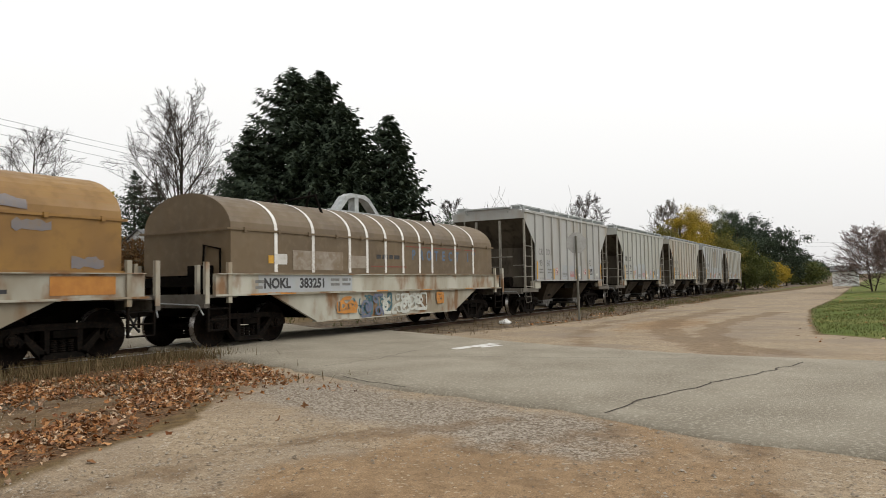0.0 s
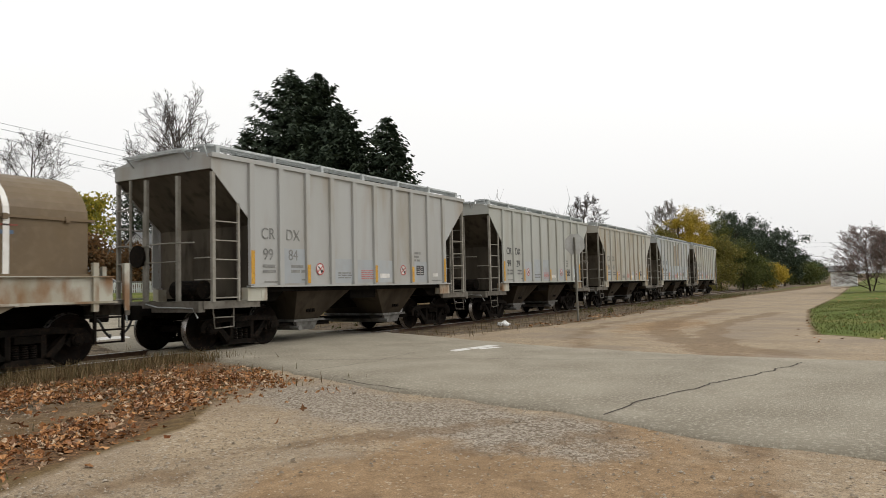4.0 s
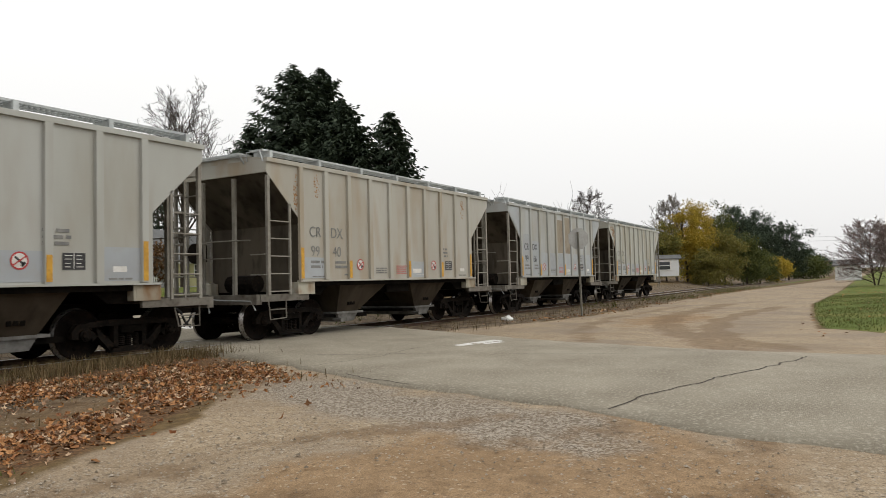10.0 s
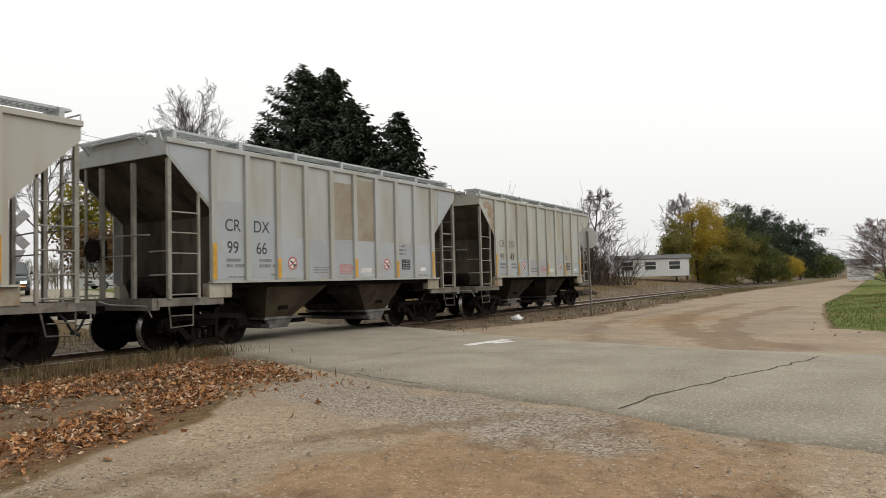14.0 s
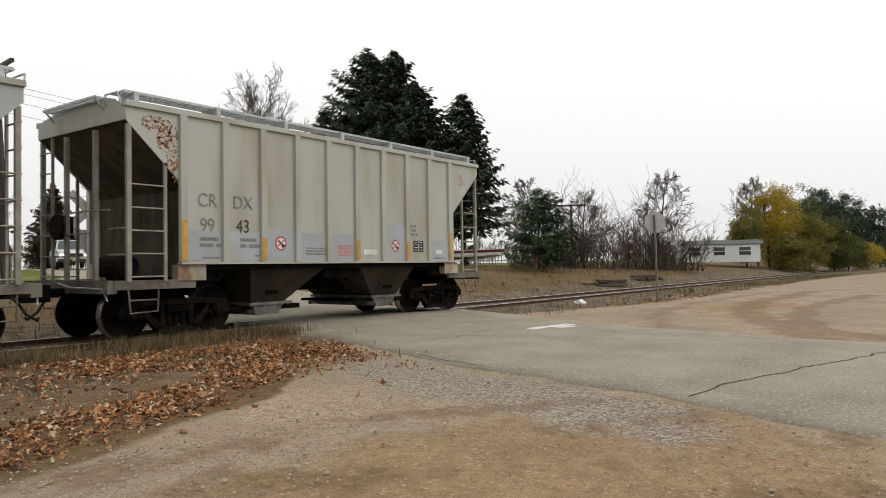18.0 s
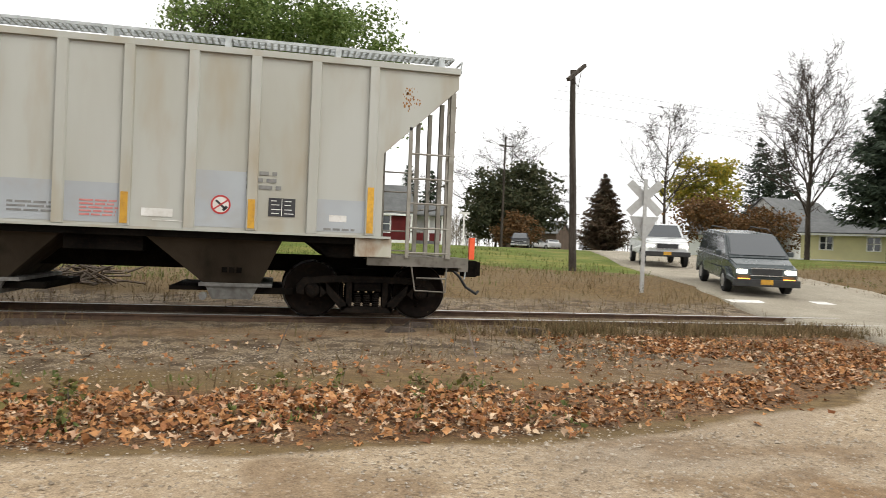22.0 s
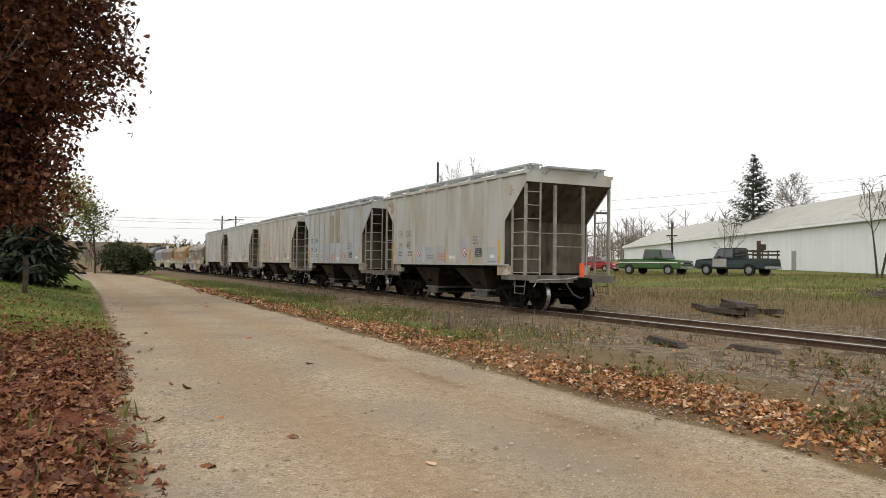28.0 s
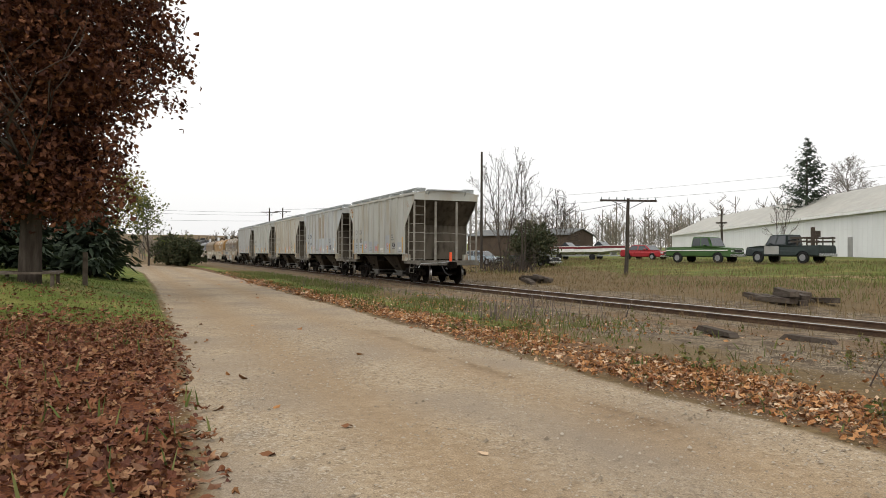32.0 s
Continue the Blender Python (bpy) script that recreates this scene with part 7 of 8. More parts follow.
loose("dead_weeds", V.tolist(), F, WEED, None, "clumps of dead purplish weeds beside the track", "stuff", "weeds")

# low broad-leaved weeds along the verge, in clumps
P = np.concatenate([scatter(900, -24, 3, 5.9, 7.6, lambda x, y: np.clip(1.6 * grit(x, y, .8) - .05, 0, 1)), scatter(420, -30, -4, 8.6, 11.2, lambda x, y: np.clip(1.8 * grit(x, y, .5) - .2, 0, 1)), scatter(500, 30, 70, 10.2, 12.4, lambda x, y: np.clip(1.6 * grit(x, y, .5), 0, 1)), scatter(260, 18, 44, 15.0, 24, lambda x, y: .6 + 0 * x)])
n = 16
tall = rs.uniform(.10, .34, (len(P), 1)) * np.ones((1, n))
u = rs.rand(len(P), n)
Q = P[:, None, :] + np.stack([rs.normal(0, .07, (len(P), n)) * (1.2 - u), rs.normal(0, .07, (len(P), n)) * (1.2 - u), tall * u], -1)
V, F = flat_leaves(Q.reshape(-1, 3), .032, rs, 5, up=np.array([0, 0, .8]))
WEED_LEAF = island("olive_weed_leaves", [(0.05, 0.068, 0.018), (0.10, 0.115, 0.03), (0.16, 0.14, 0.045), (0.12, 0.075, 0.035), (0.07, 0.09, 0.025)], .75, .2)
loose("verge_weeds", V.tolist(), F.tolist(), WEED_LEAF, None, "low clumps of olive-green and yellowing weeds along the verge", "stuff", "weeds")
V, F = sticks(P, P + np.array([0, 0, 1]) * tall[:, :1] + rs.normal(0, .03, P.shape), np.full(len(P), .004), np.full(len(P), .002), 3)
loose("weed_stalks", V.tolist(), F.tolist(), WEED, None, "thin brown stalks of the verge weeds", "stuff", "weeds")

# ---------------------------------------------------------------- signs, poles, wires
POLE = surf("weathered_pole_wood", (0.032, 0.026, 0.021), (0.062, 0.051, 0.042), 2, (0.14, 0.125, 0.11), .5, 14, 0.95, 0.4, 30, stretch=(4, 4, .4))
SIGNBACK = surf("dull_aluminium_sign_back", (0.42, 0.42, 0.41), (0.36, 0.355, 0.34), 3, (0.28, 0.26, 0.23), .4, 12, 0.5, 0.03, metal=.4)
POST = surf("green_brown_sign_post", (0.10, 0.10, 0.085), (0.15, 0.14, 0.115), 4, (0.2, 0.15, 0.1), .4, 20, 0.7, 0.1)
WIRE = surf("dark_wire", (0.05, 0.05, 0.052), (0.07, 0.07, 0.072), 3, rough=.6, bump=0)
PORC = surf("glass_insulator", (0.25, 0.3, 0.3), (0.3, 0.33, 0.33), 4, rough=.3, bump=0)

# stop sign, seen from behind, between gravel road and track
X, Y = 25.7, 9.7
t = thing("stop_sign", "octagonal metal sign seen from behind on a leaning post", "road sign", pose(X, Y, gz(X, Y)))
bm = bmesh.new()
box(bm, -.035, .035, -.03, .03, -.1, 3.1, Euler((0, radians(-3), 0)))
part("post", bm, POST, t)
bm = bmesh.new()
oc = [(.41 * math.cos(math.pi / 8 + k * math.pi / 4), 2.85 + .41 * math.sin(math.pi / 8 + k * math.pi / 4)) for k in range(8)]
prism(bm, oc, .03, .036)
o = part("sign_plate", clean(bm), SIGNBACK, t, "bare metal back of the octagon")
o.matrix_basis = pose(.0, 0, 0, 0, 0, -48)
# crossbuck with a yield sign below, from behind
X, Y = 9.95, 19.0
t = thing("crossbuck", "white railway crossbuck with a triangular sign below, seen from behind", "road sign", pose(X, Y, gz(X, Y), 0, 0, -14))
bm = bmesh.new()
box(bm, -.05, .05, -.04, .04, -.1, 3.15)
part("post", bm, SIGNBACK, t, "grey metal post")
for s in (-1, 1):
    bm = bmesh.new()
    box(bm, -.62, .62, .04 + .006 * s, .046 + .006 * s, -.115, .115)
    bm.transform(Matrix.Translation((0, 0, 2.62)) @ Euler((0, radians(45 * s), 0)).to_matrix().to_4x4())
    part("cross_board", bm, SIGNBACK, t, "bare metal back of a crossed board")
bm = bmesh.new()
prism(bm, [(-.42, 2.10), (.42, 2.10), (.04, 1.42), (-.04, 1.42)], .04, .046)
part("yield_plate", clean(bm), SIGNBACK, t, "bare metal back of the triangle")


def utility_pole(label, x, y, h, r, lean, arms, m_turn=0, insulators=0, group=""):
    t = thing("utility_pole", label, "pole", pose(x, y, gz(x, y), lean[0], lean[1], m_turn), group)
    bm = bmesh.new()
    rod(bm, [(0, 0, -.2), (.02, 0, h * .4), (-.015, .01, h * .75), (0, 0, h)], [r, r * .9, r * .78, r * .7], 8)
    part("shaft", clean(bm), POLE, t)
    for z, w, *tip in arms:
        bm = bmesh.new()
        box(bm, -w / 2, w / 2, -r - .06, -r + .06, z - .06, z + .06)
        for s in (-1, 1):
            rod(bm, [(s * w * .28, -r, z - .03), (0, -r * .6, z - .55)], .018, 4)
        if tip:
            bm.transform(Matrix.Translation((0, 0, z)) @ Euler((0, radians(tip[0]), 0)).to_matrix().to_4x4() @ Matrix.Translation((0, 0, -z)))
        part("crossarm", bm, POLE, t)
        for k in range(insulators):
            bm = bmesh.new()
            xx = -w / 2 + .08 + (w - .16) * k / max(insulators - 1, 1)
            rod(bm, [(xx, -r, z + .05), (xx, -r, z + .13), (xx, -r, z + .2)], [.02, .045, .03], 6)
            part("insulator", bm, PORC, t)
    return t


utility_pole("old leaning wooden pole with a short tilted crossarm", 10.55, 25.4, 7.3, .15, (0, -4.6, 0), [(7.2, 1.5, -27)], 40)
utility_pole("old wooden telegraph pole with a long crossarm", 50.8, 25.6, 4.9, .10, (0, 0, 0), [(4.75, 2.3)], -60, 8)
utility_pole("old wooden telegraph pole with a long bowed crossarm and insulators", -36.6, 28.4, 4.7, .13, (0, 1.5, 0), [(4.55, 3.4)], 52, 8)
utility_pole("tall wooden pole behind the bare tree", -54.3, 27.3, 9.8, .13, (0, 0, 0), [], 0)
utility_pole("small wooden pole before the white building", -47.5, 47.0, 4.4, .11, (0, 0, 0), [(3.2, .9)], 40)
utility_pole("grey street pole with a lamp arm", 20.3, 66.0, 10.5, .13, (0, .5, 0), [(9.6, 1.6)], 20)
utility_pole("wooden power pole with crossarms far along the road", -108.7, 19.5, 8.0, .13, (0, 0, 0), [(7.4, 2.4)], 80, 0, "power poles at the bend")
utility_pole("wooden power pole with crossarms far along the road", -114, 22.5, 8.4, .13, (0, 0, 0), [(7.8, 2.4), (6.4, 1.4)], 80, 0, "power poles at the bend")
# street name sign and far post
X, Y = 15.6, 62.0
t = thing("street_name_sign", "pale post with a street name blade", "road sign", pose(X, Y, gz(X, Y)))
bm = bmesh.new()
box(bm, -.06, .06, -.06, .06, -.1, 2.9)
part("post", bm, WHITE, t)
bm = bmesh.new()
box(bm, -.5, .5, -.02, .02, 2.75, 2.95)
part("name_blade", bm, WHITE, t)


def wires(name, label, runs):
    bm = bmesh.new()
    for a, b, sag in runs:
        a, b = Vector(a), Vector(b)
        pts = []
        for k in range(15):
            f = k / 14
            p = a.lerp(b, f)
            p.z -= sag * 4 * f * (1 - f)
            pts.append(p)
        rod(bm, pts, .016, 3, False)
    return tagged(obj(name, bm, WIRE), label, "cable")


wires("overhead_wires", "sagging power lines over the village street", [((21.0, 55.4, 14.8), (54.0, 60.3, 14.4), .1), ((21.0, 55.4, 14.4), (54.0, 60.3, 13.8), .1), ((21.0, 55.4, 13.7), (54.0, 60.3, 13.0), .1), ((21.0, 55.4, 12.8), (54.0, 60.3, 12.0), .1)])
wires("overhead_wires", "power lines across the far bend of the road", [((-109, 19, 7.6), (-95, -30, 8.5), .7), ((-109, 20, 7.2), (-95, -29, 8.0), .7), ((-114, 22, 6.6), (-100, -28, 6.6), .5)])
wires("overhead_wires", "power lines running past the white building", [((-108, 21, 8.0), (-50, 95, 14.0), 1.2), ((-108, 22, 7.2), (-50, 96, 12.6), 1.2), ((-36.6, 28.4, 4.8), (-75, 34, 5.0), .4)])
wires("overhead_wires", "power lines far along the gravel road", [((190, 40, 11), (215, -40, 11), 1.0), ((190, 40, 10), (215, -40, 10), 1.0)])

# ---------------------------------------------------------------- buildings
WALL_RED = surf("dark_red_clapboard", (0.11, 0.018, 0.018), (0.085, 0.016, 0.016), 1.5, (0.13, 0.03, 0.028), .3, 12, 0.8, 0.1)
WALL_WHITE = surf("white_metal_siding", (0.72, 0.73, 0.725), (0.66, 0.67, 0.667), .4, (0.55, 0.54, 0.51), .16, 1.6, 0.6, 0.03, stretch=(1, 1, .35))
WALL_YELLOW = surf("pale_yellow_siding", (0.62, 0.58, 0.33), (0.55, 0.515, 0.30), .8, (0.45, 0.43, 0.32), .2, 6, 0.8, 0.08)
WALL_BROWN = surf("brown_board_siding", (0.085, 0.062, 0.046), (0.065, 0.048, 0.036), 1.0, (0.12, 0.09, 0.07), .4, 8, 0.9, 0.1)
WALL_GREY = surf("weathered_grey_siding", (0.30, 0.295, 0.28), (0.24, 0.235, 0.225), 1.0, rough=.85)
ROOF_GREY = surf("grey_asphalt_shingles", (0.115, 0.118, 0.118), (0.15, 0.152, 0.15), 1.5, (0.08, 0.08, 0.08), .5, 14, 0.95, 0.3)
ROOF_METAL = surf("dull_tan_metal_roof", (0.34, 0.325, 0.285), (0.29, 0.28, 0.25), .4, (0.25, 0.225, 0.185), .4, 2.5, 0.6, 0.05)
PANE = glass("dark_window_glass")
TRIM = surf("white_trim_paint", (0.74, 0.74, 0.72), (0.66, 0.66, 0.63), 2, rough=.6, bump=0)


def gable_box(bm, L, D, h, peak, base=0.0):
    """Walls of a house: length along x, depth along y, gables at both ends."""
    prism(bm, [(0, base), (D, base), (D, h), (D / 2, peak), (0, h)], 0, L, "x")


def roof_sheets(bm, L, D, h, peak, over=.35, th=.1, over_end=.3):
    for s in (0, 1):
        y0, z0 = (-over, h - over * (peak - h) / (D / 2)) if s == 0 else (D + over, h - over * (peak - h) / (D / 2))
        prism(bm, [(y0, z0), (y0, z0 + th), (D / 2, peak + th), (D / 2, peak)], -over_end, L + over_end, "x")


def window(parent, x, z, w, h, y=0.0, sashes=1, sill=True, depth=.05):
    """A framed window in a wall that faces -y."""
    win = new("window")
    win.parent = parent
    bm = bmesh.new()
    f = .09
    for x0, x1, z0, z1 in ((x - w / 2 - f, x + w / 2 + f, z + h / 2, z + h / 2 + f), (x - w / 2 - f, x + w / 2 + f, z - h / 2 - f, z - h / 2), (x - w / 2 - f, x - w / 2, z - h / 2, z + h / 2), (x + w / 2, x + w / 2 + f, z - h / 2, z + h / 2)):
        box(bm, x0, x1, y - depth, y - .004, z0, z1)
    for k in range(1, sashes):
        xm = x - w / 2 + w * k / sashes
        box(bm, xm - .05, xm + .05, y - depth, y - .004, z - h / 2, z + h / 2)
    box(bm, x - w / 2, x + w / 2, y - depth * .8, y - .006, z - .03, z + .03)
    part("window_frame", bm, TRIM, win)
    for k in range(sashes):
        bm = bmesh.new()
        box(bm, x - w / 2 + w * k / sashes + .02, x - w / 2 + w * (k + 1) / sashes - .02, y - .02, y - .005, z - h / 2, z + h / 2)
        part("pane", bm, PANE, win)
    return win


# red house
hz = gz(6, 66)
house = thing("red_house", "dark red bungalow with grey roof, white trim and a front dormer", "house", pose(1.4, 66.2, hz, 0, 0, -3))
bm = bmesh.new()
gable_box(bm, 10.2, 8.0, 2.85, 5.5)
part("wall", clean(bm), WALL_RED, house)
bm = bmesh.new()
roof_sheets(bm, 10.2, 8.0, 2.85, 5.5)
part("roof", clean(bm), ROOF_GREY, house)
bm = bmesh.new()
prism(bm, [(2.7, 3.0), (5.7, 3.0), (5.7, 4.4), (4.2, 5.55), (2.7, 4.4)], .55, 4.0)
part("dormer", clean(bm), WALL_RED, house, "gabled front dormer")
bm = bmesh.new()
for a, b in (((2.2, 4.05), (4.2, 5.62)), ((6.2, 4.05), (4.2, 5.62))):
    prism(bm, [a, (a[0], a[1] + .1), (b[0], b[1] + .1), b], .25, 4.0)
part("dormer_roof", clean(bm), ROOF_GREY, house)
bm = bmesh.new()
for a, b in (((2.2, 3.98), (4.2, 5.55)), ((6.2, 3.98), (4.2, 5.55))):
    prism(bm, [a, (a[0], a[1] + .14), (b[0], b[1] + .14), b], .2, .25)
box(bm, -.2, 10.4, -.36, -.33, 2.5, 2.68)
box(bm, 10.08, 10.3, -.06, .1, 0, 2.8)
box(bm, -.1, 10.3, -.05, 0, 0, .28)
part("trim", clean(bm), TRIM, house, "white eave and corner boards")
window(house, 4.2, 4.25, 1.5, 1.05, .55, 2)
window(house, 3.7, 1.72, 1.0, 1.45)
window(house, 7.2, 1.72, 2.0, 1.45, 0, 2)
bm = bmesh.new()
box(bm, 10.25, 13.4, .8, 6.5, 0, .32)
prism(bm, [(.5, 2.65), (.5, 2.78), (4.2, 3.95), (7.2, 2.78), (7.2, 2.65), (4.2, 3.8)], 10.0, 13.8, "x")
part("porch", clean(bm), ROOF_GREY, house, "grey-roofed side porch")
for x in (10.5, 11.9, 13.2):
    bm = bmesh.new()
    box(bm, x - .09, x + .09, .85, 1.0, .3, 2.72)
    part("porch_post", bm, TRIM, house)
bm = bmesh.new()
box(bm, 10.3, 13.2, .86, .92, .32, 1.05)
part("porch_wall", bm, WALL_RED, house)
bm = bmesh.new()
box(bm, 10.3, 13.2, 3.0, 3.1, .3, 2.7)
part("porch_back_wall", bm, WALL_WHITE, house)
for k in range(3):
    bm = bmesh.new()
    box(bm, 13.0 + k * .3, 13.35 + k * .3, .3, 1.5, 0, .34 - k * .11)
    part("porch_step", bm, TRIM, house)

# yellow house with a two-storey gable behind, and its picket fence
yx, yy = 43.8, 57.7
yturn = math.degrees(math.atan2(44.7 - 57.7, 56.9 - 43.8))
house = thing("yellow_house", "long low pale yellow house with grey roof behind the spruces", "house", pose(yx + 1.4, yy - 1.4, gz(50, 51), 0, 0, yturn))
bm = bmesh.new()
gable_box(bm, 17.0, 7.0, 2.5, 3.7)
part("wall", clean(bm), WALL_YELLOW, house)
bm = bmesh.new()
roof_sheets(bm, 17.0, 7.0, 2.5, 3.7)
part("roof", clean(bm), ROOF_GREY, house)
bm = bmesh.new()
box(bm, -.05, 17.05, -.38, -.35, 2.2, 2.36)
box(bm, -.05, 17.05, -.03, 0, 0, .12)
part("trim", bm, TRIM, house)
for x in (2.0, 5.6):
    window(house, x, 1.55, .95, 1.1, 0, 2)
bm = bmesh.new()
box(bm, 9.6, 10.5, -.04, -.004, .1, 2.15)
part("door", bm, TRIM, house, "white front door")
bm = bmesh.new()
box(bm, 13.2, 15.9, -.05, -.004, .1, 2.1)
part("garage_door", bm, TRIM, house, "white garage door")
window(house, 11.6, 1.5, .8, 1.0)
house2 = thing("gabled_house", "two-storey white gabled house behind the spruces", "house", pose(49.0, 62.5, gz(49, 62), 0, 0, yturn + 62))
bm = bmesh.new()
gable_box(bm, 9, 6.5, 3.6, 6.2)
part("wall", clean(bm), WALL_WHITE, house2)
bm = bmesh.new()
roof_sheets(bm, 9, 6.5, 3.6, 6.2, .5)
part("roof", clean(bm), ROOF_GREY, house2)
window(house2, 3.0, 2.2, 1.0, 1.3)
fence = thing("picket_fence", "low white picket fence beside the yellow house", "fence", pose(41.2, 60.6, gz(42, 60), 0, 0, yturn))
for k in range(24):
    bm = bmesh.new()
    box(bm, k * .17, k * .17 + .11, -.01, .01, 0, 1.05)
    part("picket", bm, TRIM, fence)
bm = bmesh.new()
for z in (.3, .85):
    box(bm, 0, 4.1, .012, .04, z, z + .08)
part("rail", bm, TRIM, fence)
# small white house far up the street, dark roofs
for i, (x, y, L_, D_, h_, p_, wm, lab) in enumerate(((56, 92, 7, 7, 3.2, 6.0, WALL_WHITE, "small white gabled house far up the street"), (64, 84, 9, 7, 2.6, 4.4, WALL_GREY, "low grey house far up the street"), (36, 118, 10, 8, 2.8, 4.8, WALL_BROWN, "low brown house far up the street"))):
    hh = thing("house", lab, "house", pose(x, y, gz(x, y), 0, 0, -38))
    bm = bmesh.new()
    gable_box(bm, L_, D_, h_, p_)
    part("wall", clean(bm), wm, hh)
    bm = bmesh.new()
    roof_sheets(bm, L_, D_, h_, p_)
    part("roof", clean(bm), ROOF_GREY, hh)
    window(hh, L_ / 2, 1.6, 1.2, 1.2, 0, 2)

# white warehouse
B0 = (-25.3, 48.4)
bang = math.degrees(math.atan2(.495, -.869))
ware = thing("warehouse", "long white metal warehouse with tan roof and garage door", "warehouse", pose(*B0, gz(*B0) - .15, 0, 0, bang))
# in its own space x runs along the long wall, and -y is the inner side: the gable at x = 0 faces the road
LW, DW, HW, PW = 98.0, 12.4, 4.5, 7.4
bm = bmesh.new()
prism(bm, [(0, 0), (-DW, 0), (-DW, HW), (-DW / 2, PW), (0, HW)], 0, LW, "x")
part("wall", clean(bm), WALL_WHITE, ware)
bm = bmesh.new()
for s in (0, 1):
    y0 = .35 if s == 0 else -DW - .35
    z0 = HW - .35 * (PW - HW) / (DW / 2)
    prism(bm, [(y0, z0 + .02), (y0, z0 + .14), (-DW / 2, PW + .14), (-DW / 2, PW + .02)], -.35, LW + .35, "x")
part("roof", clean(bm), ROOF_METAL, ware, "dull tan metal roof")
bm = bmesh.new()
for s in (0, 1):
    y0 = .37 if s == 0 else -DW - .37
    z0 = HW - .37 * (PW - HW) / (DW / 2)
    prism(bm, [(y0, z0 - .16), (y0, z0 + .16), (-DW / 2, PW + .18), (-DW / 2, PW - .14)], -.42, -.36, "x")
box(bm, -.3, LW, .36, .40, HW - .32, HW - .05)
part("trim", clean(bm), TRIM, ware, "white barge boards and gutter")
k = .9
bm = bmesh.new()
while k < LW:
    box(bm, k, k + .03, 0, .012, .1, HW - .1)
    k += .92
for z in (1.35, 2.9):
    box(bm, 0, LW, 0, .010, z, z + .02)
k = .8
while k < DW:
    box(bm, -.012, 0, -k - .03, -k, .1, HW)
    k += .92
part("siding_ribs", bm, WALL_WHITE, ware)
dy0, dy1, dz = -4.3, -7.6, 3.35
bm = bmesh.new()
for (y0, y1, z0, z1) in ((dy0 + .15, dy0, 0, dz), (dy1, dy1 - .15, 0, dz), (dy0 + .15, dy1 - .15, dz, dz + .15)):
    box(bm, -.08, -.004, y1, y0, z0, z1)
part("door_frame", bm, WALL_GREY, ware)
SLAT = surf("grey_garage_door_panel", (0.40, 0.39, 0.36), (0.33, 0.32, 0.30), 1.5, (0.25, 0.24, 0.22), .3, 10, .7, .05)
for k in range(6):
    bm = bmesh.new()
    box(bm, -.05, -.006, dy1 + .01, dy0 - .01, k * dz / 6 + .02, (k + 1) * dz / 6 - .02, bevel=.012)
    part("door_panel", bm, SLAT, ware, "grey sectional garage door panel")
for k in range(4):
    bm = bmesh.new()
    yc = dy0 - .5 - k * .77
    box(bm, -.06, -.052, yc - .25, yc + .25, 2 * dz / 6 + .14, 3 * dz / 6 - .12)
    part("door_window", bm, PANE, ware)
for x, w, z0, z1, m_ in ((40.5, 2.6, .1, 2.6, PANE), (30.2, 1.0, .1, 3.4, WALL_BROWN), (22.0, .9, .1, 2.2, WALL_GREY)):
    bm = bmesh.new()
    box(bm, x, x + w, .004, .05, z0, z1)
    part("wall_opening", bm, m_, ware, "dark doorway in the long wall")
# upright stakes before the gable
for i, (a, b) in enumerate(((1.6, -1.4), (1.7, -2.2), (1.6, -3.0), (1.5, -3.7), (1.6, -9.0), (1.7, -9.9), (1.6, -10.8))):
    p = ware.matrix_basis @ Vector((-a, b, 0))
    s_ = thing("fence_stake", "thin bare stake before the white building", "stake", pose(p.x, p.y, gz(p.x, p.y)), "stakes before the building")
    bm = bmesh.new()
    rod(bm, [(0, 0, -.1), (.02, 0, 1.2), (0, .02, 2.1 + .2 * (i % 3))], [.035, .03, .02], 5)
    part("stake", bm, POLE, s_)

# brown garage with two white doors, grey shed, brick barn, far sheds
gar = thing("double_garage", "low brown garage with two white doors", "garage", pose(-15.0, 77.0, gz(-12, 77), 0, 0, 4))
bm = bmesh.new()
gable_box(bm, 7.2, 6, 2.5, 3.1)
part("wall", clean(bm), WALL_BROWN, gar)
bm = bmesh.new()
roof_sheets(bm, 7.2, 6, 2.5, 3.1)
part("roof", clean(bm), ROOF_GREY, gar)
for x in (.3, 3.7):
    bm = bmesh.new()
    box(bm, x, x + 2.9, -.05, -.004, .05, 2.2)
    part("garage_door", bm, TRIM, gar, "white garage door")
shed = thing("grey_shed", "low grey shed with a white wall beside the garage", "shed", pose(-6.4, 80.3, gz(-5, 80), 0, 0, 0))
bm = bmesh.new()
gable_box(bm, 6.0, 6, 2.6, 3.3)
part("wall", clean(bm), WALL_GREY, shed)
bm = bmesh.new()
roof_sheets(bm, 6.0, 6, 2.6, 3.3)
part("roof", clean(bm), ROOF_GREY, shed)
barn = thing("long_barn", "long low brown brick building behind the parked boats", "building", pose(-100, 48, gz(-95, 55), 0, 0, 30))
bm = bmesh.new()
gable_box(bm, 17, 8, 3.0, 3.9)
part("wall", clean(bm), WALL_BROWN, barn)
bm = bmesh.new()
roof_sheets(bm, 17, 8, 3.0, 3.9)
part("roof", clean(bm), ROOF_GREY, barn)
redb = thing("red_barn", "dull red barn roof beyond the train", "barn", pose(-150, 32, gz(-150, 32), 0, 0, 70))
bm = bmesh.new()
gable_box(bm, 10, 9, 4.5, 8.5)
part("wall", clean(bm), surf("dull_red_barn_boards", (0.13, 0.045, 0.032), (0.10, 0.04, 0.03), 1, rough=.9), redb)
